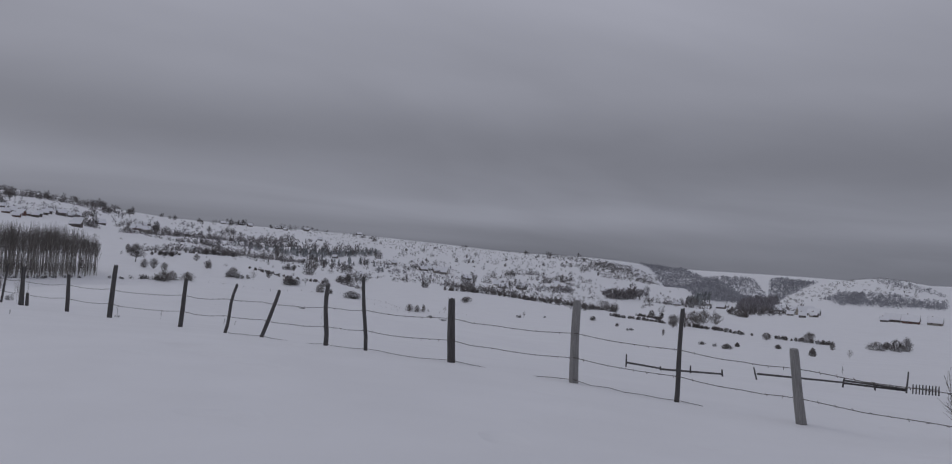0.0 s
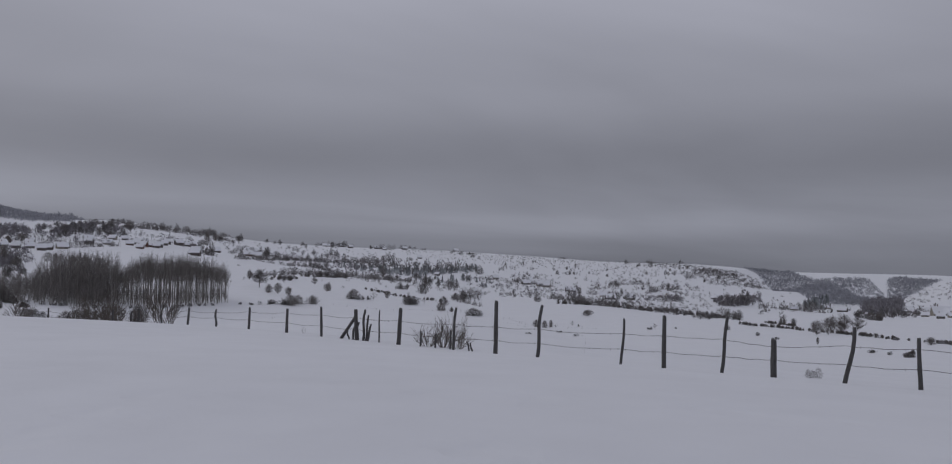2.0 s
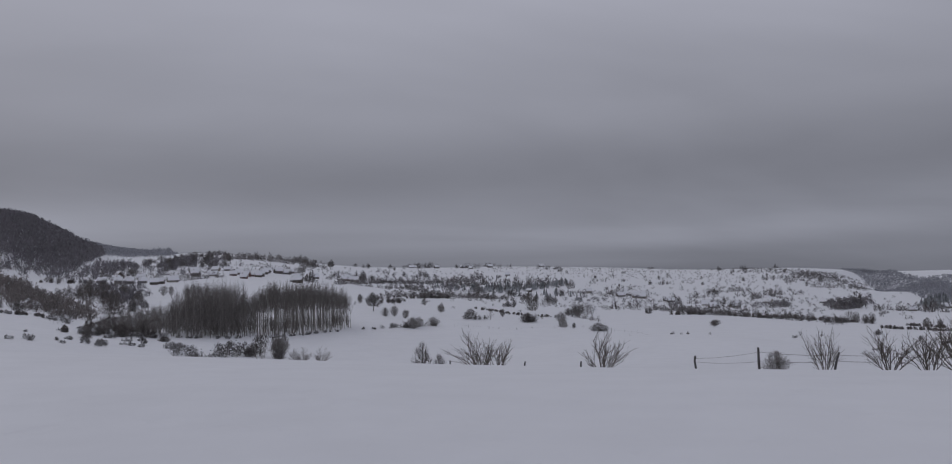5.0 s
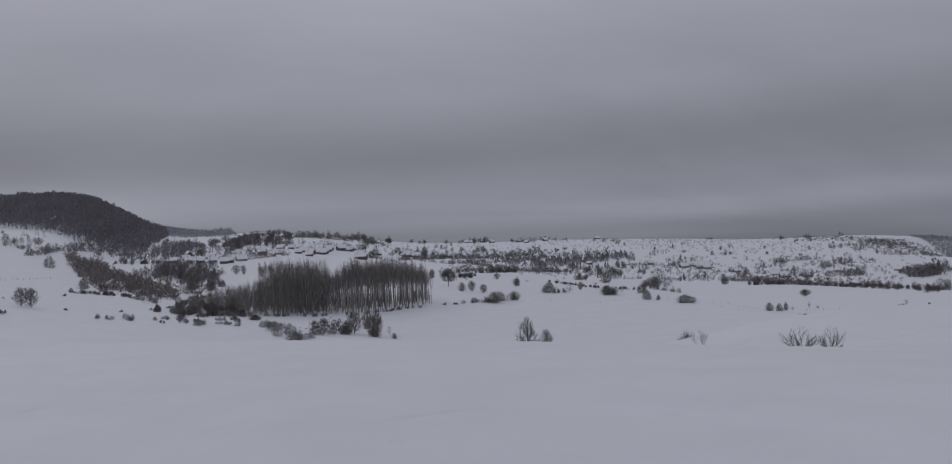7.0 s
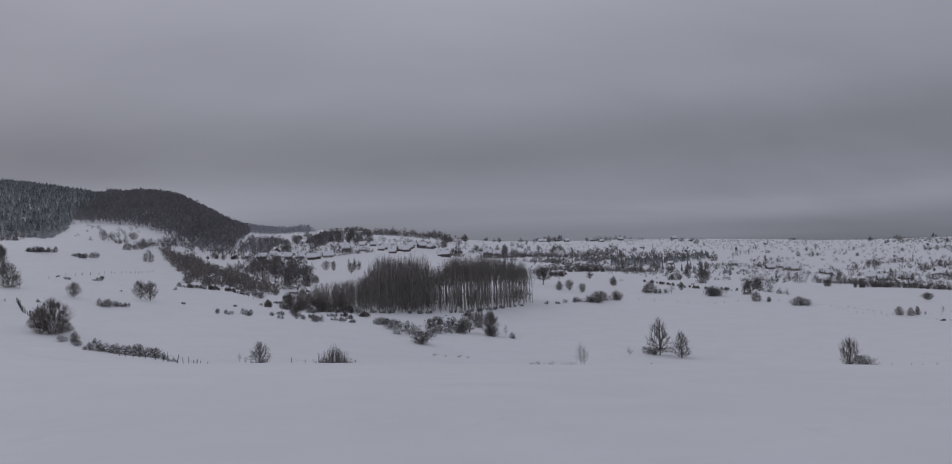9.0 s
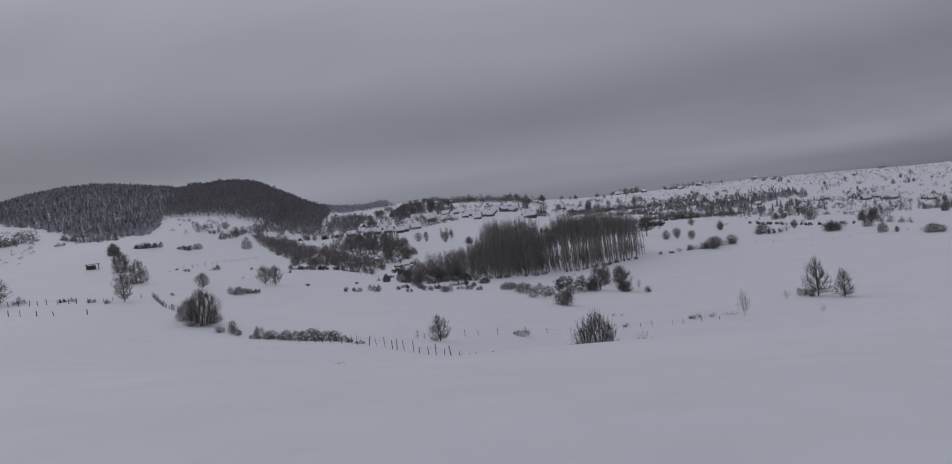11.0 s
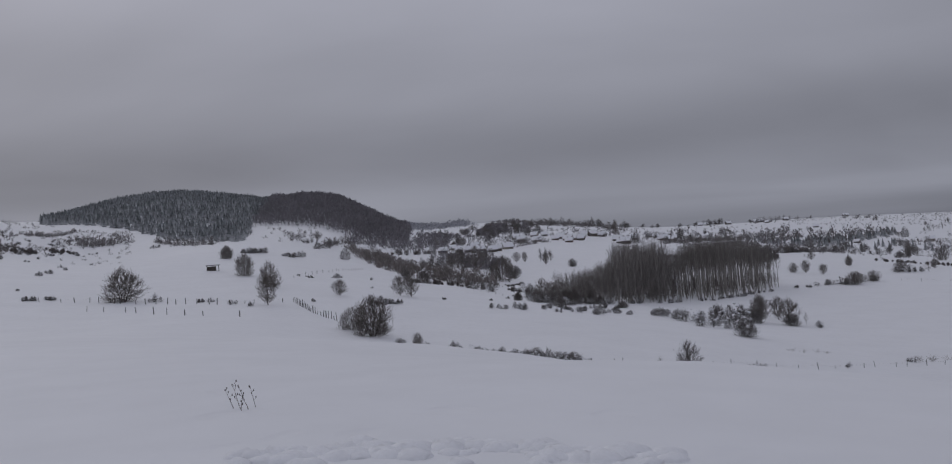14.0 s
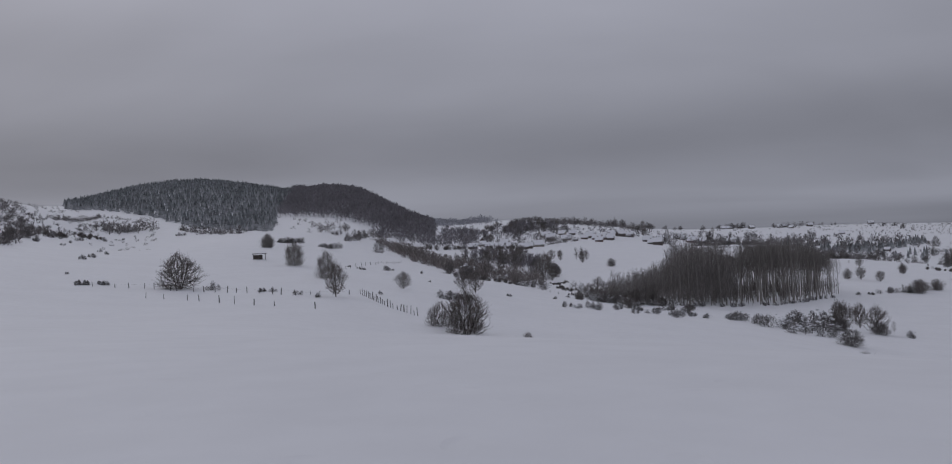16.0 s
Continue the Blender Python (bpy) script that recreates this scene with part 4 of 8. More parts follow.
plant("low", -1006.3, 263.6, 3.53, 9.07)
plant("dark", -646.2, 130.3, 4.58, 5.04)
plant("dark", -647.7, 134.3, 5.28, 4.36)
plant("low", -763.8, 180.0, 3.33, 7.32)
plant("low", -922.5, 242.3, 4.26, 11.72)
plant("low", -1054.7, 302.4, 4.44, 11.16)
plant("low", -1130.6, 348.2, 4.89, 13.83)
plant("low", -1175.7, 389.8, 4.46, 11.46)
plant("low", -655.6, 142.9, 2.71, 4.47)
plant("tree", -12.2, 537.0, 8.33, 7.50)
plant("tree", -6.1, 529.2, 9.67, 9.00)
plant("tree", 1.0, 529.2, 8.15, 8.15)
plant("dark", 28.1, 908.4, 10.10, 15.27)
plant("dark", 38.8, 886.0, 12.26, 16.18)
plant("dark", 49.6, 894.1, 11.09, 14.91)
plant("dark", 60.0, 902.3, 8.67, 12.27)
plant("dark", -35.2, 591.2, 4.64, 4.64)
plant("dark", -77.0, 671.4, 8.78, 8.58)
plant("bush", -90.2, 721.4, 9.47, 8.10)
plant("bush", -99.2, 699.2, 6.15, 11.27)
plant("bush", -110.2, 697.6, 7.19, 9.04)
plant("bush", -125.1, 741.9, 5.48, 8.44)
plant("bush", -146.1, 788.2, 7.03, 10.30)
plant("bush", -60.3, 1252.8, 7.14, 9.82)
plant("dark", -91.5, 1202.9, 10.38, 13.32)
plant("dark", -47.6, 1259.4, 12.53, 9.84)
plant("dark", -26.6, 1284.8, 14.53, 23.97)
plant("dark", -143.8, 1227.9, 14.31, 23.61)
plant("dark", -129.4, 1260.1, 14.62, 24.12)
plant("dark", -159.3, 1238.3, 9.05, 13.94)
plant("dark", -289.1, 1215.1, 12.85, 12.12)
plant("dark", -349.6, 1193.0, 10.99, 8.06)
plant("dark", -382.3, 1288.4, 11.88, 8.72)
plant("low", -217.0, 1199.2, 7.12, 29.39)
plant("tree", 39.8, 408.4, 2.21, 2.43)
plant("bush", 22.1, 308.6, 1.68, 2.78)
plant("tree", 43.3, 336.4, 3.60, 2.48)
plant("dark", 74.9, 407.1, 3.75, 5.30)
plant("dark", 81.8, 401.6, 6.82, 5.77)
plant("bush", 8.2, 299.1, 1.65, 1.82)
plant("tree", -518.8, 358.2, 17.06, 11.09)
plant("tree", -507.5, 359.2, 19.11, 10.93)
plant("tree", -540.7, 369.1, 13.77, 9.80)
plant("bush", -447.6, 319.5, 15.19, 15.98)
plant("low", -467.3, 281.9, 7.06, 11.30)
plant("low", -441.3, 283.2, 4.93, 13.56)
plant("low", -390.6, 246.5, 4.72, 11.55)
plant("low", -378.4, 242.0, 4.06, 7.25)
plant("bush", -559.9, 376.2, 9.21, 11.98)
plant("bush", -582.5, 384.6, 10.44, 11.48)
plant("tree", -561.5, 454.5, 8.28, 6.58)
plant("dark", -544.9, 469.8, 11.03, 13.14)
plant("dark", -490.6, 432.8, 5.76, 8.15)
plant("dark", -440.3, 493.6, 6.67, 6.42)
plant("low", -377.5, 262.2, 5.27, 6.38)
plant("bush", -353.0, 244.0, 8.20, 7.96)
plant("tree", -1211.4, 1851.1, 15.98, 24.60)
plant("tree", -1249.0, 1878.0, 13.04, 21.51)
plant("tree", -1189.6, 1864.3, 15.97, 21.08)
plant("dark", -1103.6, 1889.2, 14.19, 24.29)
plant("dark", -1092.8, 1942.9, 19.27, 42.39)
plant("dark", -1158.1, 2174.3, 14.20, 31.24)
plant("dark", -1079.7, 2084.4, 10.12, 14.85)
plant("dark", -1030.5, 2046.2, 11.51, 14.47)
plant("dark", -927.3, 2009.4, 12.63, 17.37)
plant("dark", -893.9, 1989.2, 12.42, 20.50)
plant("dark", -867.5, 1988.6, 10.79, 16.96)
plant("dark", -693.9, 2252.9, 8.17, 17.97)
plant("tree", -1050.9, 1509.0, 10.57, 8.72)
plant("dark", -914.9, 1407.1, 16.84, 21.17)
plant("dark", -758.3, 1118.6, 15.38, 14.80)
plant("tree", -585.5, 1018.1, 18.22, 14.58)
plant("round", -571.5, 1093.9, 12.17, 17.21)
plant("tree", -543.0, 973.2, 12.53, 15.51)
plant("dark", -559.7, 1259.5, 15.46, 19.13)
plant("dark", -445.2, 949.2, 17.48, 17.63)
plant("round", -438.5, 920.6, 12.74, 15.58)
plant("low", -267.8, 591.9, 13.09, 19.20)
plant("dark", -264.3, 565.2, 8.37, 9.21)
plant("low", -261.1, 476.0, 6.52, 11.16)
plant("dark", -330.0, 1098.6, 12.37, 18.71)
plant("dark", -267.3, 1062.3, 10.15, 15.96)
plant("dark", -253.6, 1102.4, 10.42, 16.38)
plant("dark", -346.0, 1404.3, 13.55, 29.82)
plant("dark", -261.1, 1424.9, 15.14, 16.65)
plant("tree", -372.4, 1276.5, 9.00, 9.90)
plant("low", -203.8, 443.6, 4.47, 12.63)
plant("tree", -1258.1, 1180.0, 8.89, 14.66)
plant("tree", -1202.3, 1166.6, 7.62, 11.98)
plant("dark", -1100.2, 1144.8, 14.71, 16.18)
plant("dark", -1103.8, 1173.6, 10.72, 14.15)
plant("dark", -1110.6, 1243.0, 11.22, 17.28)
plant("dark", -1293.3, 1532.8, 13.67, 21.05)
plant("dark", -837.6, 782.6, 10.32, 32.42)
plant("dark", -824.3, 780.6, 14.65, 9.67)
plant("dark", -714.2, 860.7, 10.70, 18.49)
plant("dark", -772.2, 953.1, 13.47, 14.82)
plant("dark", -697.1, 909.4, 19.06, 34.95)
plant("dark", -723.3, 924.8, 16.22, 23.20)
plant("tree", -785.2, 888.5, 22.39, 10.55)
plant("tree", -735.2, 821.3, 13.34, 9.78)
plant("dark", -653.6, 744.3, 17.38, 8.82)
plant("dark", -1179.6, 1585.6, 13.79, 27.30)
plant("dark", -1235.8, 1616.6, 11.30, 15.54)
plant("dark", -1162.6, 1657.8, 14.26, 15.68)
plant("dark", -1192.6, 1886.5, 19.12, 35.05)
plant("dark", -1123.8, 1731.9, 17.63, 25.86)
plant("dark", -1152.9, 1860.5, 12.53, 24.12)
plant("dark", -1078.8, 1916.5, 12.71, 41.95)
plant("dark", -1058.0, 1977.2, 9.76, 21.48)
plant("dark", -885.0, 1966.5, 11.06, 13.91)
plant("dark", -867.6, 1985.7, 7.95, 13.99)
plant("dark", -913.8, 1335.8, 11.43, 10.06)
plant("tree", -423.3, 705.7, 12.97, 12.97)
plant("tree", -477.0, 963.3, 14.09, 18.94)
plant("dark", -498.5, 934.8, 9.21, 16.89)
plant("dark", -497.0, 878.4, 10.19, 9.60)
plant("tree", -381.1, 738.1, 14.47, 7.96)
plant("dark", -726.9, 1040.0, 10.72, 17.68)
plant("dark", -856.7, 1308.7, 15.56, 26.89)
plant("dark", -617.1, 1573.4, 17.41, 16.42)
plant("dark", -614.5, 1446.0, 18.45, 15.22)
plant("dark", -664.8, 1518.5, 17.02, 18.72)
plant("low", -407.7, 545.7, 4.74, 19.79)
plant("bush", -288.9, 383.9, 6.66, 10.26)
plant("bush", -337.2, 428.2, 6.00, 5.78)
plant("bush", -292.7, 456.3, 6.93, 10.16)
plant("tree", -287.5, 490.9, 5.71, 4.49)
plant("bush", -331.1, 486.9, 6.64, 3.65)
plant("low", -260.1, 475.4, 5.47, 12.90)
plant("dark", -349.7, 631.2, 6.25, 11.45)
plant("dark", -272.8, 570.8, 5.53, 8.11)
plant("dark", -278.8, 606.3, 8.77, 13.93)
plant("low", -202.5, 445.2, 4.28, 7.85)
plant("dome", -355.9, 85.2, 9.64, 10.60)
plant("low", -349.1, 90.0, 2.71, 4.21)
plant("low", -366.9, 70.4, 1.27, 3.49)
plant("low", -365.8, 65.3, 1.40, 4.28)
plant("tree", -315.6, 103.1, 8.2, 5.2)
plant("bush", -356.7, 127.5, 8.24, 7.25)
plant("dome", -399.5, 142.9, 8.54, 7.99)
plant("bush", -483.0, 180.3, 6.65, 6.70)
plant("tree", -329.4, 133.1, 4.80, 4.53)
plant("low", -318.2, 117.4, 1.10, 1.73)
plant("dome", -261.4, 92.7, 7.8, 8.4)
plant("bush", -270.0, 94.1, 4.80, 5.28)
plant("bush", -264.3, 96.8, 3.08, 3.91)
plant("low", -441.5, 90.2, 1.46, 2.75)
plant("low", -451.2, 96.9, 1.95, 3.10)
plant("low", -474.0, 109.3, 1.65, 2.07)
plant("low", -898.1, 255.4, 4.81, 7.05)
plant("low", -786.1, 199.8, 3.57, 7.86)
plant("low", -672.0, 157.8, 2.19, 4.01)
plant("low", -560.4, 120.2, 1.43, 2.84)
plant("low", -941.1, 280.3, 2.28, 3.13)
plant("low", -959.0, 293.1, 2.34, 3.22)
plant("low", -984.9, 360.7, 5.08, 12.57)
plant("low", -546.8, 226.7, 4.69, 8.10)
plant("low", -553.9, 238.0, 4.13, 8.33)
plant("low", -549.0, 251.3, 2.79, 9.97)
plant("low", -555.6, 263.6, 4.30, 8.67)
plant("dark", -774.5, 396.7, 10.86, 14.33)
plant("low", -759.1, 400.6, 5.37, 11.81)
plant("dark", -739.9, 410.3, 8.51, 11.69)
plant("dark", -605.6, 330.8, 9.23, 8.31)
plant("tree", -801.3, 439.5, 8.11, 8.92)
plant("low", -402.4, 183.4, 1.18, 3.12)
plant("low", -385.9, 161.0, 0.86, 2.37)
plant("low", -335.7, 95.9, 1.09, 3.08)
plant("low", -333.7, 97.7, 1.40, 2.39)
plant("low", -323.8, 98.4, 1.36, 2.32)
plant("low", -316.6, 98.9, 1.32, 2.91)
plant("sapling", -352.1, 128.2, 4.70, 2.39)
plant("tree", -331.1, 155.6, 6.44, 4.86)
plant("tree", -327.2, 156.7, 6.75, 4.82)
plant("low", -313.5, 132.6, 2.44, 4.66)
plant("low", -312.2, 136.3, 1.80, 4.33)
plant("low", -405.7, 226.5, 2.08, 2.29)
plant("low", -323.0, 165.7, 0.93, 2.44)
plant("low", -395.2, 193.8, 1.43, 2.09)
plant("low", -247.1, 87.4, 1.67, 2.99)
plant("bush", -242.8, 87.5, 2.66, 2.25)
plant("low", -238.3, 85.6, 1.58, 2.83)
plant("low", -232.4, 85.8, 2.11, 2.95)
plant("sapling", -201.2, 93.2, 1.67, 0.92)
plant("sapling", -199.6, 93.1, 1.32, 0.82)
plant("low", -200.7, 117.9, 1.63, 3.16)
plant("sapling", -192.5, 191.8, 6.74, 3.99)
plant("sapling", -194.5, 223.9, 2.95, 2.27)
plant("low", -278.0, 210.6, 3.69, 6.90)
plant("low", -262.2, 201.1, 4.45, 8.66)
plant("low", -250.9, 191.1, 4.48, 8.10)
plant("mound", -262.7, 223.6, 7.2, 15.5)
plant("low", -255.9, 213.4, 3.48, 10.35)
plant("dark", -271.8, 231.6, 4.61, 6.34)
plant("bush", -260.2, 230.9, 4.82, 6.12)
plant("dark", -234.0, 178.3, 3.90, 7.31)
plant("tree", -257.9, 232.2, 8.51, 6.51)
plant("dark", -255.8, 224.8, 3.96, 5.15)
plant("tree", -249.3, 232.5, 8.31, 6.36)
plant("dark", -247.7, 230.6, 3.93, 5.90)
plant("sapling", -246.9, 238.0, 4.01, 1.80)
plant("low", -240.4, 232.8, 2.47, 2.91)
plant("tuft", -216.2, 162.6, 0.76, 1.40)
plant("tuft", -214.8, 164.4, 0.64, 1.12)
plant("tuft", -213.9, 168.8, 0.77, 1.28)
plant("tuft", -212.7, 170.4, 0.52, 1.14)
plant("low", -202.1, 154.6, 1.04, 2.03)
plant("low", -200.0, 180.1, 1.40, 3.09)
plant("tuft", -198.6, 181.6, 1.40, 2.24)
plant("tuft", -197.7, 185.0, 1.03, 4.25)
plant("tuft", -195.5, 190.8, 0.91, 3.45)
plant("tuft", -142.0, 31.0, 0.16, 0.58)
plant("low", -298.1, 160.3, 2.03, 1.86)
plant("low", -297.0, 169.5, 2.43, 2.29)
plant("low", -302.2, 187.7, 1.67, 3.26)
plant("low", -296.2, 189.8, 1.83, 4.84)
plant("low", -292.8, 192.8, 1.65, 5.24)
plant("low", -307.8, 222.4, 2.47, 4.99)
plant("bush", -344.0, 226.9, 5.92, 5.01)
plant("round", -363.3, 452.4, 12.77, 11.50)
plant("dark", -405.8, 537.6, 5.48, 11.05)
plant("tree", -330.7, 428.7, 7.18, 5.92)
plant("tree", -319.6, 424.2, 5.98, 5.41)
plant("tree", -371.6, 530.0, 6.13, 4.81)
plant("tree", -328.8, 481.0, 5.85, 5.15)
plant("low", -299.2, 379.7, 3.47, 4.86)
plant("low", -293.7, 385.2, 3.17, 8.37)
plant("bush", -291.2, 393.9, 5.78, 6.36)
plant("bush", -287.6, 403.1, 5.53, 8.58)
plant("low", -305.6, 361.3, 1.84, 3.38)
plant("low", -301.5, 366.3, 1.54, 3.40)
plant("dark", -347.6, 627.6, 6.33, 11.78)
plant("dark", -538.5, 1067.0, 15.00, 16.50)
plant("low", -293.0, 454.0, 5.73, 10.25)
plant("low", -287.3, 459.2, 3.23, 11.85)
plant("sapling", -281.5, 461.8, 6.45, 5.52)
plant("dark", -259.1, 468.3, 6.35, 10.09)
plant("sapling", -257.9, 487.1, 5.09, 3.20)
plant("dark", -249.1, 498.1, 6.60, 7.26)
plant("bush", -229.9, 453.7, 5.97, 5.83)
plant("dark", -223.9, 455.6, 3.30, 2.91)
plant("dark", -206.0, 446.8, 4.76, 10.47)
plant("tree", -157.8, 525.0, 4.13, 6.82)
plant("bush", -153.1, 405.1, 4.31, 4.74)
plant("bush", -148.4, 403.8, 4.00, 4.11)
plant("bush", -146.4, 408.2, 4.30, 2.96)
plant("sapling", -143.3, 406.6, 2.13, 1.76)
plant("sapling", -137.8, 417.5, 3.79, 1.79)
plant("sapling", -133.5, 414.0, 2.40, 1.76)
plant("low", -133.8, 382.9, 0.99, 3.27)
plant("low", -121.2, 366.2, 1.40, 4.09)
plant("dark", -316.0, 602.5, 13.74, 12.09)
plant("dark", -292.7, 658.7, 9.64, 13.79)
plant("tree", -357.2, 925.4, 10.73, 10.33)
plant("tree", -365.8, 1019.8, 13.17, 12.87)
plant("dark", -359.8, 1042.9, 10.40, 9.81)
plant("dark", -340.0, 1120.1, 12.50, 24.07)
plant("dark", -250.6, 698.7, 6.84, 8.60)
plant("dark", -244.5, 786.7, 7.55, 9.49)
plant("dark", -281.1, 1120.8, 13.63, 28.31)
plant("dark", -253.5, 1097.7, 11.70, 19.31)
plant("tree", -408.9, 500.7, 7.84, 4.79)
plant("low", -435.9, 536.7, 2.81, 4.13)
plant("bush", -524.2, 933.6, 10.45, 18.06)
plant("dark", -576.4, 1000.9, 12.95, 16.02)
plant("low", -310.5, 132.5, 2.57, 7.53)
plant("low", -310.8, 137.1, 1.57, 4.98)
plant("low", -395.7, 178.4, 1.41, 2.59)
plant("low", -381.7, 201.7, 1.46, 1.87)
plant("low", -388.7, 173.3, 0.92, 5.04)
plant("dark", -445.6, 251.8, 6.01, 7.27)
plant("dark", -440.7, 258.8, 5.45, 6.66)
plant("bush", -332.5, 207.8, 3.16, 2.98)
plant("low", -295.7, 162.7, 1.47, 2.82)
plant("low", -293.3, 168.0, 2.41, 2.04)
plant("low", -286.5, 174.6, 1.49, 2.46)
plant("low", -287.5, 183.4, 1.73, 5.07)
plant("low", -284.8, 188.4, 1.75, 2.56)
plant("low", -287.8, 199.1, 1.61, 4.44)
plant("low", -282.1, 201.0, 1.80, 3.53)
plant("bush", -304.8, 196.8, 4.57, 5.02)
plant("tree", -546.7, 406.8, 14.86, 8.65)
plant("bush", -503.1, 382.6, 11.31, 9.77)
plant("tree", -553.2, 454.5, 8.44, 4.64)
plant("tree", -524.2, 444.4, 9.00, 5.94)
plant("dark", -789.7, 462.1, 9.18, 11.36)
plant("dark", -774.3, 410.9, 12.87, 16.51)
plant("low", -570.9, 249.4, 3.52, 4.65)
plant("low", -541.6, 249.8, 3.06, 10.47)
plant("low", -547.0, 227.8, 3.29, 14.48)
plant("tree", -733.0, 749.2, 7.21, 6.34)
plant("tree", -99.1, 667.8, 7.42, 13.26)
plant("dark", -96.0, 611.6, 5.96, 14.04)
plant("tree", -95.0, 722.7, 9.98, 8.78)
plant("dark", -81.9, 685.9, 7.53, 8.28)
plant("tree", -20.7, 453.5, 7.71, 7.17)
plant("tree", -15.1, 466.7, 9.10, 8.68)
plant("tree", -9.0, 482.6, 7.49, 6.86)
plant("bush", -42.4, 597.6, 5.59, 6.15)
plant("dark", -82.8, 1100.9, 5.23, 9.86)
plant("tree", -156.1, 513.7, 4.17, 5.43)
plant("sapling", -98.4, 434.9, 3.70, 2.72)
plant("low", -100.0, 430.3, 2.14, 2.69)
plant("dark", -65.1, 463.2, 2.85, 4.53)
plant("dark", -46.6, 419.4, 1.97, 2.79)
plant("low", -36.9, 386.5, 1.54, 5.09)
plant("tree", -19.9, 350.9, 3.19, 1.25)
plant("low", -51.0, 95.8, 0.27, 0.90)
plant("low", -90.0, 449.3, 1.26, 1.74)
plant("dark", -416.0, 385.3, 6.78, 7.46)
plant("bush", -337.6, 232.5, 5.50, 7.15)
plant("low", -329.8, 215.0, 1.89, 9.34)
plant("low", -279.7, 183.1, 2.78, 4.81)
plant("low", -286.2, 200.3, 1.70, 3.27)
plant("tree", 41.4, 396.3, 5.35, 5.89)
plant("dark", 66.5, 382.8, 4.04, 8.89)
plant("dark", 75.6, 390.8, 5.64, 7.33)
plant("bush", 27.7, 255.4, 2.75, 2.27)
plant("sapling", 38.1, 259.0, 3.09, 2.27)
plant("dark", -3.6, 298.0, 1.25, 3.21)
plant("low", 0.7, 285.1, 1.59, 1.97)
plant("bush", 4.3, 266.3, 1.85, 3.65)
plant("tree", 22.6, 384.7, 3.69, 4.64)
plant("sapling", 19.2, 136.9, 1.81, 0.50)
plant("sapling", -181.8, 991.3, 5.89, 4.86)
plant("dark", -519.4, 88.8, 6.19, 6.81)
plant("dark", -558.8, 103.9, 6.41, 6.46)
plant("dark", -492.9, 80.3, 4.83, 5.79)
plant("low", -546.2, 105.3, 2.61, 5.74)
plant("dark", -648.1, 123.0, 2.60, 10.72)
plant("low", -389.6, 69.5, 0.95, 1.39)
plant("low", -448.7, 92.3, 1.61, 2.66)
plant("low", -453.5, 96.8, 1.65, 2.73)
plant("low", -497.1, 114.7, 1.67, 2.37)
plant("low", -1063.5, 333.4, 6.55, 21.60)
plant("bush", -485.0, 180.9, 6.39, 6.44)
plant("low", -365.1, 66.0, 1.00, 2.84)
plant("low", -366.7, 71.4, 1.32, 3.23)
plant("tree", -900.7, 759.7, 9.14, 7.74)
plant("dark", -813.3, 687.1, 8.21, 8.33)
plant("round", -838.6, 688.6, 7.42, 5.84)
plant("tree", -876.6, 738.4, 11.65, 10.09)
plant("round", -890.0, 715.5, 8.87, 7.12)
plant("dark", -984.3, 802.0, 9.62, 11.07)
plant("dark", -874.3, 725.3, 8.13, 8.70)
plant("round", -832.9, 695.0, 7.73, 8.61)
plant("round", -836.1, 706.3, 11.71, 10.81)
plant("dark", -869.7, 730.3, 8.24, 6.00)
plant("dark", -819.5, 687.6, 10.46, 10.10)
plant("round", -899.4, 728.8, 11.25, 7.94)
plant("dark", -945.1, 810.7, 11.71, 10.29)
plant("dark", -932.3, 799.2, 13.31, 13.89)
plant("tree", -907.5, 727.7, 11.07, 8.56)
plant("round", -979.3, 816.5, 11.18, 12.99)
plant("round", -866.5, 726.1, 7.93, 6.13)
plant("tree", -827.2, 693.8, 10.35, 7.70)
plant("round", -1022.6, 951.1, 10.97, 8.24)
plant("tree", -984.6, 908.0, 9.49, 7.41)
plant("dark", -1042.1, 912.4, 13.51, 12.84)
plant("dark", -845.4, 741.0, 10.15, 9.22)
plant("round", -899.6, 800.9, 11.79, 11.92)
plant("tree", -977.9, 862.0, 10.48, 7.43)
plant("tree", -1039.1, 934.3, 12.92, 9.62)
plant("round", -919.9, 845.2, 11.24, 8.79)
plant("round", -950.8, 881.2, 10.52, 10.16)
plant("dark", -947.0, 868.0, 12.62, 11.53)
plant("dark", -864.4, 751.5, 11.09, 9.55)
plant("dark", -870.9, 798.7, 12.02, 14.42)
plant("dark", -880.7, 780.9, 11.00, 9.87)
plant("dark", -844.6, 749.4, 8.10, 9.22)
plant("round", -888.8, 812.0, 12.02, 12.47)
plant("tree", -965.6, 840.2, 11.98, 9.66)
plant("dark", -893.4, 815.3, 10.49, 7.64)
plant("dark", -890.7, 762.5, 9.97, 10.43)
plant("round", -875.8, 754.9, 10.15, 7.41)
plant("tree", -895.4, 797.4, 12.08, 13.77)
plant("tree", -836.9, 720.2, 8.89, 10.00)
plant("dark", -799.7, 666.2, 6.22, 6.81)
plant("bush", -781.5, 685.6, 7.45, 5.33)
plant("dark", -877.4, 800.0, 10.35, 11.47)
plant("tree", -796.7, 732.6, 9.58, 10.98)
plant("tree", -891.6, 753.6, 11.08, 9.90)
plant("tree", -857.2, 774.2, 8.60, 8.47)
plant("dark", -833.8, 753.0, 7.20, 7.12)
plant("tree", -828.8, 765.3, 9.24, 10.09)
plant("tree", -874.5, 764.0, 10.06, 12.04)
plant("tree", -817.8, 601.8, 8.94, 7.12)
plant("tree", -794.7, 594.1, 7.93, 8.71)
plant("tree", -865.9, 680.3, 8.43, 8.12)
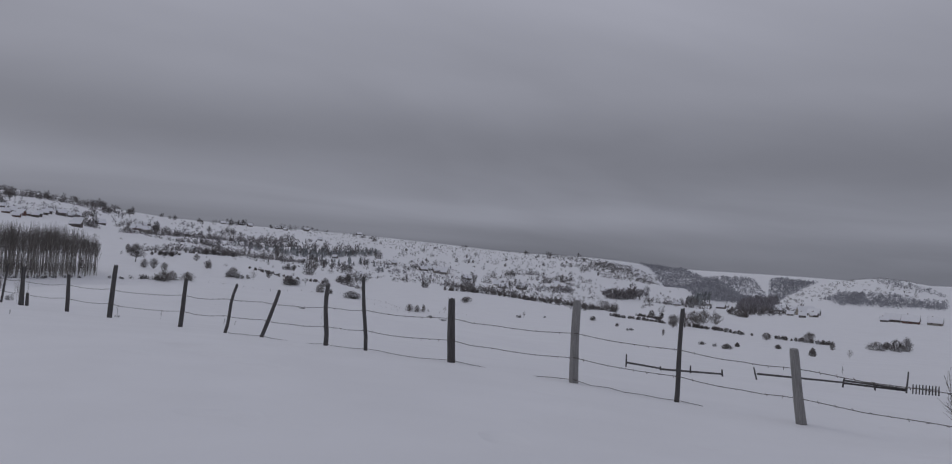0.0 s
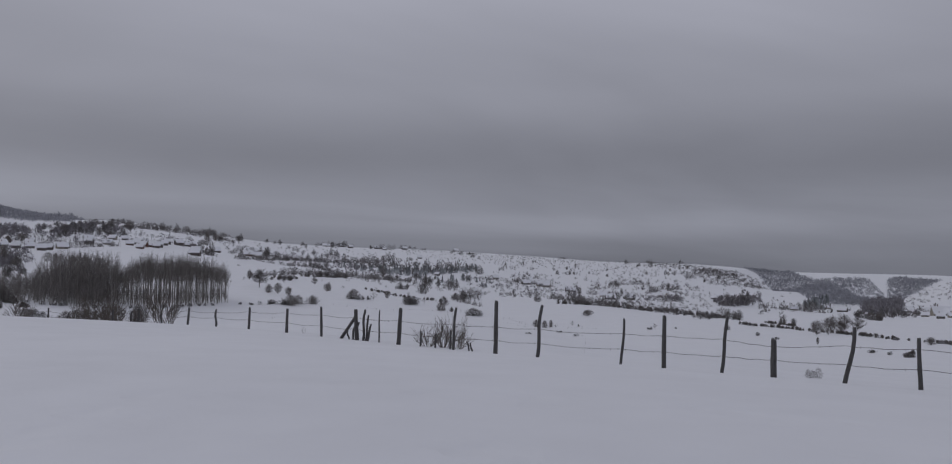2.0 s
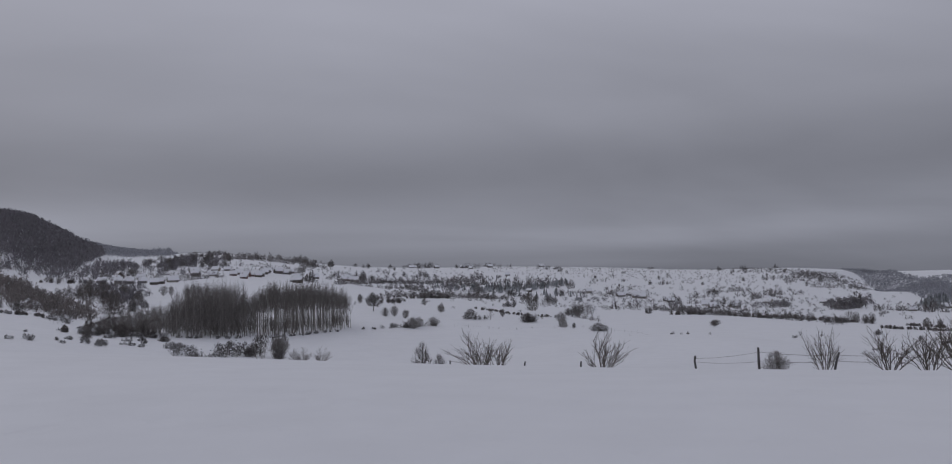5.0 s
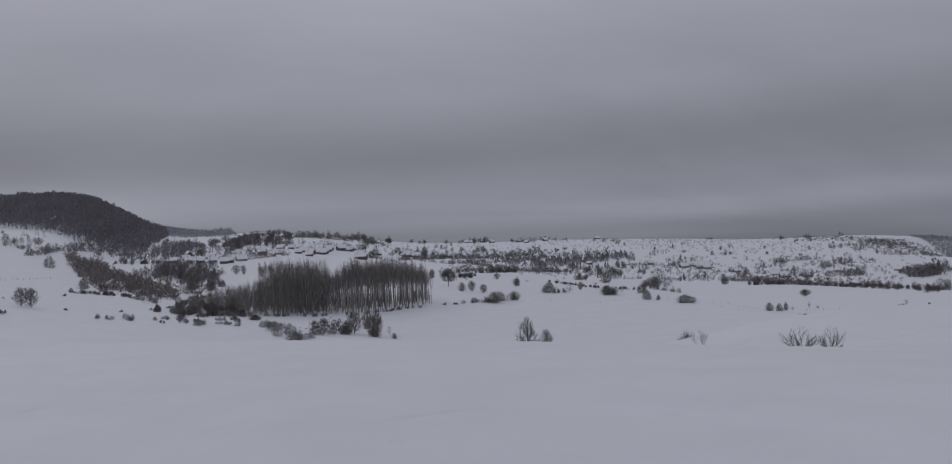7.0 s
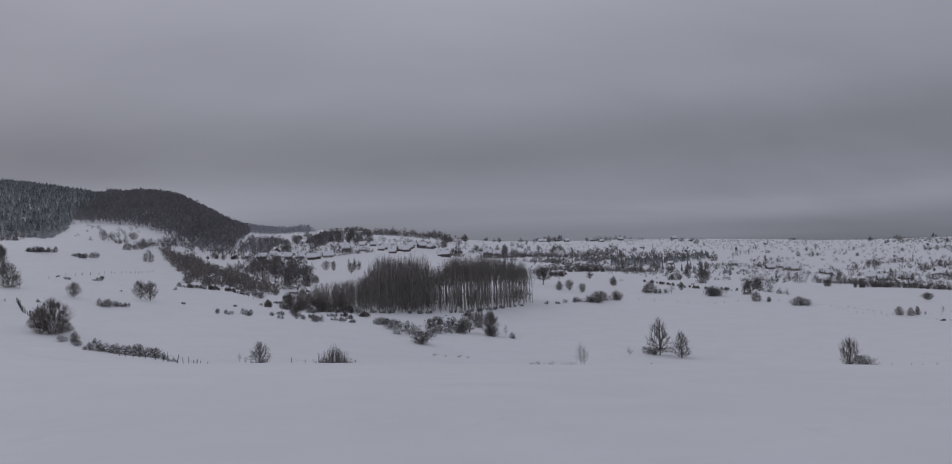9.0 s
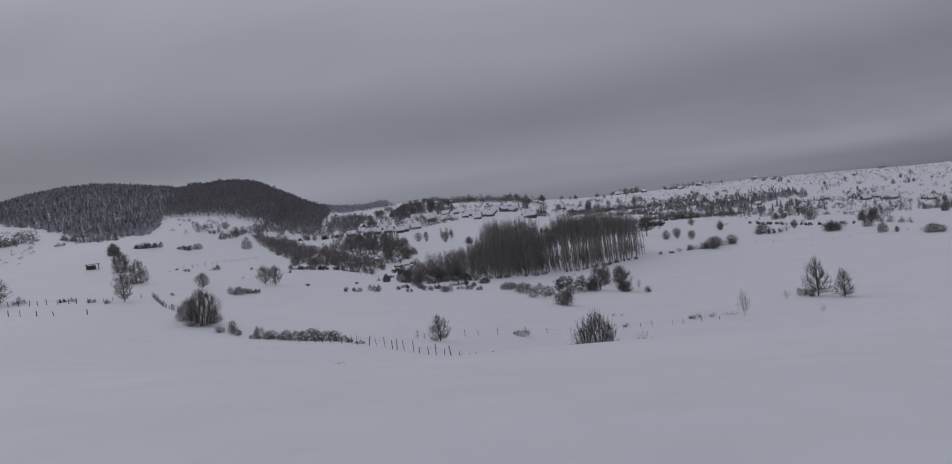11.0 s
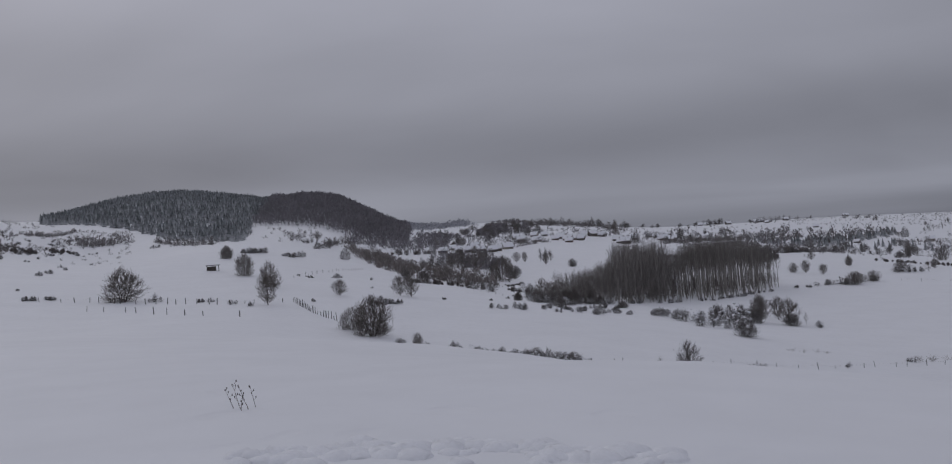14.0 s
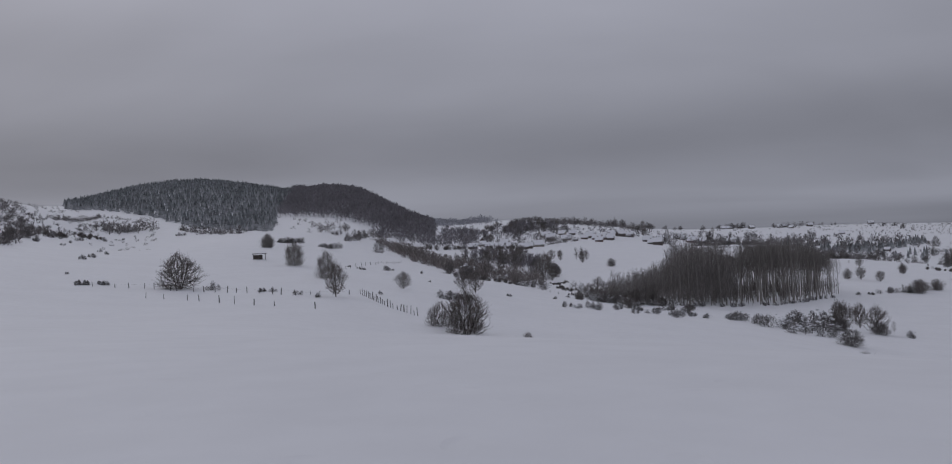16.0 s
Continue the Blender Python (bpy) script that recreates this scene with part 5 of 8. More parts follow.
plant("dark", -893.3, 671.4, 9.19, 8.64)
plant("dark", -893.7, 687.0, 8.81, 10.18)
plant("tree", -861.8, 654.1, 10.95, 11.45)
plant("tree", -784.1, 606.7, 11.08, 10.38)
plant("tree", -766.0, 593.6, 8.89, 8.94)
plant("tree", -760.1, 553.0, 8.01, 7.37)
plant("dark", -805.2, 624.3, 6.90, 6.17)
plant("bush", -1241.1, 1355.7, 12.52, 10.96)
plant("bush", -982.1, 945.9, 12.73, 9.22)
plant("tree", -1100.2, 1136.7, 15.23, 16.55)
plant("tree", -1000.5, 963.8, 11.76, 11.70)
plant("bush", -1052.1, 1072.9, 9.70, 11.34)
plant("tree", -1040.5, 998.7, 10.19, 8.54)
plant("dark", -776.6, 1114.8, 10.68, 8.71)
plant("dark", -912.8, 1408.4, 14.40, 16.94)
plant("dark", -705.9, 961.5, 7.01, 6.78)
plant("dark", -1131.9, 1674.9, 15.59, 14.64)
plant("tree", -960.1, 1341.5, 12.62, 13.42)
plant("dark", -1182.2, 1820.0, 17.01, 14.58)
plant("bush", -692.7, 937.2, 10.66, 9.72)
plant("round", -1094.1, 1262.8, 17.18, 14.87)
plant("round", -1004.1, 1226.1, 15.26, 15.22)
plant("round", -955.7, 1118.2, 12.91, 10.01)
plant("bush", -1163.3, 1332.0, 19.61, 14.66)
plant("tree", -974.7, 1138.7, 10.34, 12.08)
plant("tree", -1089.6, 1337.6, 19.05, 22.56)
plant("tree", -975.0, 1129.6, 11.42, 9.65)
plant("bush", -637.9, 1753.1, 12.17, 12.47)
plant("dark", -512.9, 1612.3, 11.07, 8.78)
plant("tree", -446.8, 1767.0, 7.73, 5.91)
plant("tree", -299.6, 1747.8, 11.62, 9.40)
plant("dark", -490.6, 1626.6, 9.62, 8.63)
plant("dark", -731.5, 1383.2, 6.34, 4.53)
plant("bush", -780.6, 1840.3, 9.41, 7.72)
plant("bush", -414.3, 2092.3, 11.33, 11.95)
plant("tree", -523.5, 1785.7, 12.28, 11.04)
plant("bush", -413.4, 1627.7, 7.03, 7.10)
plant("bush", -664.7, 1716.1, 7.19, 6.92)
plant("dark", -491.0, 1609.7, 9.95, 9.81)
plant("tree", -475.3, 2081.6, 15.46, 16.21)
plant("tree", -331.0, 1878.0, 6.81, 7.41)
plant("dark", -424.3, 1998.7, 9.25, 7.55)
plant("tree", -310.7, 1737.7, 8.65, 7.81)
plant("bush", -675.7, 1465.6, 11.75, 14.06)
plant("bush", -828.6, 1574.5, 10.38, 12.42)
plant("bush", -429.9, 2153.4, 14.03, 15.69)
plant("tree", -636.9, 1480.9, 7.60, 8.66)
plant("tree", -812.1, 1880.1, 13.28, 11.67)
plant("bush", -262.6, 1734.9, 9.96, 9.45)
plant("tree", -583.4, 1660.9, 8.64, 10.08)
plant("tree", -370.9, 2294.4, 14.44, 16.14)
plant("bush", -720.1, 1541.3, 10.05, 9.95)
plant("tree", -701.5, 1166.0, 7.65, 9.04)
plant("tree", -307.4, 1976.1, 11.42, 8.46)
plant("tree", -271.1, 1960.7, 13.10, 12.51)
plant("tree", -818.7, 1888.0, 10.74, 11.17)
plant("dark", -389.2, 1964.9, 12.64, 12.56)
plant("tree", -615.4, 1633.1, 12.44, 11.43)
plant("bush", -697.8, 1153.5, 5.10, 3.81)
plant("bush", -653.3, 1884.1, 9.80, 9.15)
plant("dark", -421.8, 1959.4, 7.76, 6.87)
plant("bush", -484.6, 1636.5, 6.95, 6.34)
plant("dark", -319.5, 1753.8, 10.50, 7.87)
plant("low", -304.1, 1447.3, 7.78, 5.97)
plant("bush", -355.2, 1731.2, 9.15, 7.00)
plant("bush", -224.5, 2177.0, 8.06, 8.42)
plant("dark", -595.8, 1209.9, 6.60, 4.79)
plant("low", -270.9, 1579.2, 8.84, 8.47)
plant("bush", -544.7, 1689.8, 9.61, 9.02)
plant("bush", -759.1, 1280.1, 8.32, 7.81)
plant("dark", -220.1, 1835.1, 11.61, 10.34)
plant("bush", -582.3, 941.5, 4.44, 4.17)
plant("low", -463.2, 1675.7, 8.40, 7.22)
plant("low", -356.4, 1519.9, 8.73, 10.47)
plant("low", -230.7, 2003.0, 11.86, 8.93)
plant("low", -641.9, 1072.4, 4.83, 3.95)
plant("low", -212.7, 1937.0, 8.94, 7.68)
plant("bush", -530.0, 1738.4, 9.67, 7.66)
plant("dark", -660.9, 1259.9, 8.44, 6.25)
plant("dark", -683.3, 1349.1, 6.30, 5.35)
plant("bush", -553.8, 1542.3, 7.79, 5.85)
plant("dark", -228.1, 1663.3, 8.40, 6.03)
plant("low", -379.9, 1609.8, 6.61, 4.87)
plant("bush", -570.0, 1364.4, 5.40, 3.91)
plant("cone", -189, 232.5, 11.17, 7.92)
plant("cone", -181.5, 230.7, 8.09, 5.98)
plant("low", -192, 233, 2.54, 7.27)
plant("tree", -134.3, 218, 8.01, 5.04)
plant("dark", -130.9, 217.0, 3.70, 6.20)
plant("sapling", -193, 194.4, 5.40, 3.17)
plant("sapling", -177, 200, 2.17, 1.55)
plant("shrub", -63.0, 35.1, 1.40, 2.0)
plant("shrub", -62.2, 34.9, 1.10, 1.5)
plant("cone", -197.8, 94.6, 4.2, 3.5)
plant("fine", -150.1, 65.4, 5.69, 5.13)
plant("shrub", -145.0, 63.0, 2.60, 3.0)
plant("low", -226.5, 81.6, 1.81, 2.36)
plant("low", -222.5, 81.4, 1.95, 3.01)
plant("low", -218, 81, 1.89, 2.92)
for k in range(9):
    plant("low", -227.5 + 2.9 * k, 82.4 - 0.35 * k, 1.5 + 0.5 * ((k * 5) % 3) / 2, 3.6 + 0.4 * (k % 2))
plant("low", -214, 80.8, 2.17, 3.35)
plant("low", -210, 80.3, 2.28, 3.58)
plant("low", -206, 79.7, 2.05, 3.15)
plant("low", -202.5, 79, 1.38, 2.61)
plant("low", -199, 78, 0.89, 2.23)
plant("low", -195.5, 77, 0.65, 1.87)
plant("bush", -212, 81.5, 1.99, 2.49)
plant("bush", -205, 80.5, 1.73, 2.21)
plant("shrub", -27.85, 21.05, 0.50, 0.75)
plant("shrub", -27.45, 21.05, 0.66, 0.85)
plant("shrub", -26.95, 20.80, 0.48, 0.70)
plant("reed", -27.19, 21.35, 0.76, 0.70)
plant("low", -19.14, 18.67, 0.43, 0.28)
plant("reed", -16.77, 16.75, 0.70, 0.25)
plant("reed", -31.06, 22.36, 0.21, 0.13)
plant("reed", -32.84, 23.07, 0.20, 0.10)
plant("low", -12.16, 14.70, 0.10, 0.15)
plant("bush", -228.4, 689.5, 4.63, 3.99)
plant("bush", -225.8, 695.4, 2.70, 2.60)
plant("bush", -223.2, 695.8, 4.16, 3.69)
plant("bush", -225.4, 698.5, 3.75, 4.06)
plant("low", -222.5, 705.9, 4.92, 4.12)
plant("dark", -219.2, 710.3, 4.88, 5.87)
plant("bush", -218.6, 716.0, 5.19, 4.25)
plant("tree", -218.8, 715.4, 2.87, 2.40)
plant("tree", -216.1, 718.6, 3.83, 4.11)
plant("dark", -212.3, 723.6, 3.33, 4.06)
plant("tree", -212.4, 728.7, 4.63, 3.76)
plant("bush", -211.9, 733.8, 2.76, 3.33)
plant("bush", -210.7, 731.9, 4.11, 3.31)
plant("low", -206.9, 734.4, 2.87, 2.57)
plant("dark", -200.4, 730.0, 4.19, 4.17)
plant("bush", -197.6, 735.7, 5.19, 4.34)
plant("tree", -194.0, 732.4, 3.59, 2.97)
plant("tree", -189.7, 731.3, 4.26, 4.50)
plant("bush", -189.0, 731.0, 4.16, 4.49)
plant("bush", -184.7, 730.4, 3.45, 3.05)
plant("low", -179.7, 729.2, 4.48, 3.85)
plant("dark", -176.8, 732.2, 3.51, 4.22)
plant("tree", -172.8, 721.3, 4.58, 5.08)
plant("tree", -169.8, 729.7, 2.86, 2.90)
plant("bush", -164.1, 724.5, 4.88, 5.18)
plant("dark", -160.7, 722.4, 2.81, 2.55)
plant("bush", -157.6, 727.0, 4.46, 5.57)
plant("tree", -157.7, 725.5, 4.54, 3.92)
plant("bush", -155.0, 724.6, 3.52, 4.48)
plant("tree", -147.5, 731.1, 2.73, 3.35)
plant("dark", -147.1, 730.5, 3.36, 3.73)
plant("tree", -142.1, 731.9, 3.60, 3.58)
plant("tree", -137.8, 738.0, 4.90, 5.44)
plant("bush", -136.2, 738.3, 4.08, 4.87)
plant("bush", -132.6, 742.8, 3.22, 3.68)
plant("low", -131.2, 744.1, 4.74, 5.88)
plant("dark", -128.6, 745.5, 4.84, 4.43)
plant("dark", -125.3, 749.0, 4.00, 4.39)
plant("dark", -66.6, 558.0, 2.37, 2.29)
plant("bush", -64.0, 554.1, 2.31, 2.92)
plant("bush", -61.7, 547.0, 2.43, 2.22)
plant("tree", -61.9, 549.0, 2.62, 2.53)
plant("bush", -58.0, 546.5, 1.71, 2.00)
plant("bush", -59.5, 544.1, 1.93, 2.12)
plant("dark", -59.5, 544.0, 2.58, 2.98)
plant("bush", -55.6, 538.5, 2.01, 2.19)
plant("low", -56.0, 539.1, 2.48, 2.95)
plant("dark", -56.5, 545.6, 1.22, 1.14)
plant("dark", -52.5, 536.8, 1.80, 1.53)
plant("dark", -52.3, 537.7, 2.11, 2.62)
plant("tree", -51.2, 539.4, 1.72, 1.61)
plant("tree", -51.1, 533.5, 2.20, 1.77)
plant("tree", -49.1, 529.0, 2.32, 2.37)
plant("low", -48.0, 531.9, 1.52, 1.47)
plant("bush", -46.4, 530.7, 1.33, 1.25)
plant("dark", -44.8, 528.0, 2.56, 2.16)
plant("bush", -46.1, 528.9, 2.44, 2.16)
plant("bush", -42.2, 526.5, 2.58, 2.97)
plant("dark", -41.1, 521.9, 2.08, 2.13)
plant("dark", -39.5, 520.2, 1.85, 2.40)
plant("tree", -39.1, 515.7, 2.10, 2.24)
plant("dark", -36.2, 519.7, 1.45, 1.87)
plant("bush", -37.2, 516.7, 1.89, 2.04)
plant("tree", -35.7, 517.2, 1.43, 1.40)
plant("bush", -34.3, 516.7, 1.48, 1.48)
plant("dark", -33.5, 512.1, 2.49, 2.08)
plant("bush", -31.2, 507.4, 1.81, 2.08)
plant("tree", -31.2, 508.6, 2.33, 2.42)
plant("bush", -29.5, 506.4, 1.89, 1.91)
plant("bush", -29.3, 502.3, 1.59, 1.88)
plant("bush", -27.9, 504.4, 1.35, 1.39)
plant("dark", -24.6, 497.4, 1.44, 1.47)
plant("tree", -24.4, 497.6, 1.98, 2.32)
plant("low", -23.3, 495.1, 1.83, 2.14)
plant("dark", -22.0, 496.1, 2.26, 2.52)
plant("bush", -22.4, 495.6, 1.36, 1.68)
plant("low", -22.7, 495.5, 1.76, 2.02)
plant("bush", -18.1, 492.5, 1.95, 2.06)
plant("dark", -17.2, 489.9, 1.35, 1.11)
plant("bush", -17.2, 485.8, 1.46, 1.17)
plant("tree", -13.1, 486.3, 1.75, 1.96)
plant("bush", -12.9, 485.0, 2.01, 1.63)
plant("bush", -10.7, 479.4, 2.57, 2.48)
plant("dark", -9.6, 481.5, 2.12, 2.24)
plant("bush", -8.9, 477.5, 2.34, 2.87)
plant("low", -6.8, 474.5, 1.77, 1.87)
plant("bush", -6.1, 477.6, 1.92, 2.12)
plant("tree", -5.1, 476.6, 1.27, 1.46)
plant("bush", -3.9, 471.9, 1.76, 1.65)
plant("dark", -4.3, 472.1, 1.73, 1.95)
plant("dark", -2.2, 472.1, 1.38, 1.19)
plant("low", -0.0, 467.1, 2.38, 2.79)
plant("bush", 2.6, 471.5, 2.05, 2.36)
plant("bush", 1.4, 465.9, 2.17, 2.59)
plant("low", 3.0, 465.0, 1.60, 1.81)
plant("tree", 4.0, 465.5, 1.20, 1.41)
plant("bush", 4.2, 460.0, 2.08, 2.62)
plant("tree", 7.2, 463.7, 1.82, 1.77)
plant("tree", -52.1, 602.7, 1.01, 1.22)
plant("low", -53.6, 604.6, 2.24, 2.11)
plant("bush", -51.1, 603.4, 1.91, 1.86)
plant("bush", -51.3, 600.3, 2.11, 2.46)
plant("tree", -50.2, 598.4, 1.56, 1.60)
plant("bush", -49.3, 597.2, 1.62, 2.02)
plant("bush", -51.1, 591.6, 1.34, 1.62)
plant("tree", -49.7, 595.4, 2.27, 2.09)
plant("bush", -47.9, 592.1, 1.85, 1.80)
plant("bush", -49.1, 589.8, 1.98, 2.13)
plant("bush", -46.6, 590.1, 2.06, 1.95)
plant("low", -47.5, 582.2, 1.08, 1.35)
plant("tree", -46.4, 585.0, 0.99, 0.93)
plant("bush", -44.2, 583.4, 1.36, 1.45)
plant("low", -42.5, 585.8, 1.42, 1.16)
plant("dark", -43.4, 582.5, 2.19, 2.36)
plant("low", -41.9, 577.8, 1.06, 1.09)
plant("tree", -42.2, 577.7, 1.45, 1.45)
plant("tree", -43.6, 576.3, 1.18, 1.44)
plant("bush", -43.1, 579.0, 1.99, 2.12)
plant("bush", -42.4, 573.0, 1.10, 1.37)
plant("dark", -43.0, 567.7, 1.76, 1.94)
plant("bush", -40.2, 571.1, 1.76, 1.51)
plant("tree", -40.4, 565.5, 2.25, 1.86)
plant("dark", -38.7, 565.9, 1.04, 1.04)
plant("tree", -38.7, 562.8, 1.20, 1.51)
plant("tree", -37.5, 562.4, 1.65, 1.46)
plant("dark", -37.2, 562.1, 2.09, 2.43)
plant("dark", -35.3, 561.2, 1.79, 1.97)
plant("tree", -35.1, 560.7, 1.74, 1.99)
plant("bush", -35.6, 559.7, 2.17, 2.56)
plant("bush", -34.1, 556.7, 2.00, 2.49)
plant("bush", -34.2, 558.3, 2.25, 2.77)
plant("dark", -36.3, 553.6, 2.21, 2.15)
plant("bush", -34.4, 552.9, 1.44, 1.48)
plant("tree", -34.9, 549.2, 1.30, 1.24)
plant("dark", -7.9, 480.6, 1.05, 0.92)
plant("bush", -8.3, 482.1, 1.04, 1.10)
plant("dark", -7.9, 484.3, 2.02, 1.85)
plant("tree", -7.9, 476.7, 1.92, 1.96)
plant("bush", -7.6, 478.7, 1.33, 1.44)
plant("bush", -6.7, 475.4, 1.64, 1.50)
plant("bush", -5.8, 474.7, 1.44, 1.59)
plant("bush", -6.1, 469.1, 1.80, 2.07)
plant("bush", -3.2, 467.1, 1.53, 1.40)
plant("bush", -3.4, 465.1, 1.92, 2.08)
plant("tree", 0.2, 463.6, 2.22, 2.63)
plant("dark", 0.8, 459.9, 2.15, 2.01)
plant("tree", 2.5, 458.3, 1.50, 1.81)
plant("tree", 1.8, 463.3, 1.68, 1.82)
plant("low", 2.7, 461.4, 1.86, 1.70)
plant("bush", 4.1, 457.7, 1.38, 1.14)
plant("bush", 4.6, 459.0, 1.28, 1.03)
plant("low", 3.4, 455.5, 1.31, 1.64)
plant("tree", 6.1, 455.7, 2.26, 2.34)
plant("bush", 6.0, 449.3, 1.12, 1.40)
plant("low", 7.3, 450.6, 1.64, 1.83)
plant("low", 8.6, 450.6, 1.49, 1.28)
plant("bush", 8.9, 447.3, 1.26, 1.24)
plant("tree", 8.4, 443.1, 2.15, 1.80)
plant("low", 10.7, 443.9, 1.59, 1.50)
plant("dark", 13.0, 439.1, 1.04, 1.22)
plant("bush", 9.7, 437.4, 1.18, 0.96)
plant("dark", 10.8, 440.4, 1.64, 1.61)
plant("low", 12.8, 439.4, 2.19, 2.49)
plant("bush", 12.4, 436.0, 2.24, 2.06)
plant("bush", 14.1, 436.4, 1.13, 1.42)
plant("tree", 13.3, 433.2, 1.75, 2.22)
plant("bush", 12.9, 434.8, 1.85, 1.56)
plant("low", 14.7, 435.2, 1.62, 1.40)
plant("low", 13.1, 427.7, 2.11, 1.93)
plant("tree", 18.2, 425.7, 1.54, 1.58)
plant("dark", 23.9, 419.7, 1.19, 1.24)
plant("bush", 25.8, 418.2, 1.90, 1.71)
plant("dark", 28.4, 411.2, 1.91, 1.64)
plant("dark", 29.4, 410.5, 2.14, 1.79)
plant("tree", 28.6, 416.5, 1.62, 1.43)
plant("low", 32.2, 412.5, 2.13, 2.52)
plant("dark", 31.1, 410.4, 2.09, 2.42)
plant("bush", 32.0, 404.0, 2.15, 2.36)
plant("bush", 36.4, 402.8, 1.06, 1.17)
plant("bush", 34.7, 404.7, 1.22, 1.15)
plant("dark", 36.7, 407.1, 1.82, 2.29)
plant("tree", 37.7, 398.9, 1.95, 1.75)
plant("low", 39.6, 399.5, 1.18, 1.28)
plant("bush", 41.0, 401.0, 1.46, 1.25)
plant("low", 39.4, 398.0, 1.90, 1.59)
plant("bush", 42.5, 396.2, 2.22, 1.91)
plant("dark", 45.5, 399.3, 1.82, 1.51)
plant("low", 44.4, 392.2, 2.00, 2.51)
plant("dark", 45.9, 396.3, 1.08, 1.04)
plant("bush", 46.6, 392.0, 2.21, 2.33)
plant("bush", 47.9, 392.9, 1.61, 2.01)
plant("bush", 48.9, 392.9, 1.53, 1.80)
plant("tree", 49.2, 393.1, 2.16, 2.63)
plant("bush", -170.1, 731.4, 4.37, 3.80)
plant("tree", -166.4, 735.1, 2.56, 3.23)
plant("bush", -165.9, 733.6, 4.21, 3.66)
plant("bush", -165.9, 740.5, 2.34, 1.97)
plant("dark", -165.5, 740.0, 4.00, 3.78)
plant("low", -162.8, 746.8, 4.05, 3.43)
plant("bush", -163.1, 743.0, 2.46, 2.58)
plant("low", -158.6, 751.3, 3.22, 4.07)
plant("tree", -156.1, 753.9, 2.22, 1.79)
plant("tree", -157.6, 761.3, 3.28, 3.66)
plant("tree", -154.9, 758.2, 3.64, 4.57)
plant("bush", -155.3, 760.6, 2.97, 2.99)
plant("low", -153.5, 768.1, 3.80, 3.32)
plant("bush", -152.3, 771.4, 4.32, 4.95)
plant("bush", -151.2, 776.1, 4.21, 3.59)
plant("bush", -149.6, 779.2, 4.10, 5.14)
plant("bush", -146.1, 781.9, 3.57, 4.50)
plant("low", -146.3, 787.5, 4.09, 3.90)
plant("bush", -142.5, 781.8, 3.98, 3.32)
plant("tree", -140.6, 774.0, 4.02, 4.97)
plant("bush", -137.2, 775.5, 2.82, 2.58)
plant("dark", -135.2, 773.2, 4.28, 4.81)
plant("bush", -135.3, 768.2, 4.33, 5.02)
plant("bush", -133.5, 768.0, 2.20, 2.01)
plant("low", -128.5, 762.5, 2.69, 2.66)
plant("bush", -125.9, 755.6, 3.10, 3.10)
plant("dark", -123.7, 755.4, 2.69, 2.88)
plant("bush", -119.5, 752.7, 3.75, 3.46)
plant("bush", -119.0, 750.9, 3.22, 3.79)
plant("tree", -113.9, 748.5, 3.01, 3.66)
plant("bush", -112.3, 739.4, 2.72, 2.99)
plant("low", -105.8, 736.0, 1.98, 2.34)
plant("bush", -103.8, 733.6, 3.74, 4.35)
plant("low", -102.0, 729.2, 2.12, 2.71)
plant("bush", -99.2, 728.9, 2.99, 3.45)
plant("low", -97.1, 728.3, 2.47, 2.99)
plant("dark", -97.4, 726.2, 3.55, 3.45)
plant("low", -95.6, 723.3, 3.47, 3.28)
plant("bush", -93.3, 720.7, 3.40, 3.37)
plant("tree", -338.6, 549.8, 2.07, 2.44)
plant("bush", -334.6, 555.9, 1.35, 1.22)
plant("bush", -333.6, 549.8, 1.37, 1.55)
plant("tree", -333.4, 549.5, 2.11, 2.12)
plant("tree", -327.7, 546.5, 1.54, 1.65)
plant("bush", -330.5, 544.8, 1.99, 2.34)
plant("tree", -326.5, 552.7, 1.30, 1.19)
plant("dark", -324.8, 546.0, 1.75, 1.76)
plant("dark", -322.7, 546.6, 1.88, 1.81)
plant("bush", -322.9, 541.2, 2.17, 2.61)
plant("low", -319.7, 546.4, 1.51, 1.63)
plant("bush", -319.3, 536.6, 1.94, 1.76)
plant("bush", -317.3, 541.8, 1.31, 1.37)
plant("tree", -315.8, 537.0, 2.00, 2.32)
plant("bush", -314.1, 542.1, 1.92, 2.21)
plant("tree", -313.8, 536.5, 1.66, 1.42)
plant("bush", -311.1, 534.4, 1.37, 1.48)
plant("bush", -310.8, 535.3, 1.28, 1.59)
plant("bush", -307.2, 532.2, 1.04, 1.28)
plant("low", -304.5, 533.8, 2.23, 2.12)
plant("tree", -303.3, 531.5, 1.79, 1.79)
plant("tree", -301.2, 524.8, 1.63, 1.97)
plant("bush", -297.8, 522.6, 1.55, 1.78)
plant("bush", -294.8, 529.7, 1.56, 1.46)
plant("tree", -295.7, 525.9, 2.06, 1.87)
plant("dark", -293.8, 527.9, 1.91, 2.07)
plant("tree", -294.9, 523.7, 1.91, 2.07)
plant("bush", -291.4, 528.9, 1.87, 1.58)
plant("bush", -291.3, 520.9, 1.46, 1.27)
plant("dark", -289.1, 519.6, 2.30, 2.11)
plant("bush", -287.9, 521.7, 1.53, 1.45)
plant("bush", -284.4, 524.3, 2.18, 2.17)
plant("low", -283.4, 525.0, 2.06, 1.86)
plant("tree", -283.1, 521.3, 1.72, 1.84)
plant("low", -280.6, 526.1, 1.07, 1.03)
plant("bush", -278.0, 527.5, 1.67, 1.35)
plant("tree", -278.1, 521.6, 1.11, 1.01)
plant("bush", -274.5, 525.7, 1.93, 2.38)
plant("bush", -274.7, 526.6, 2.32, 2.09)
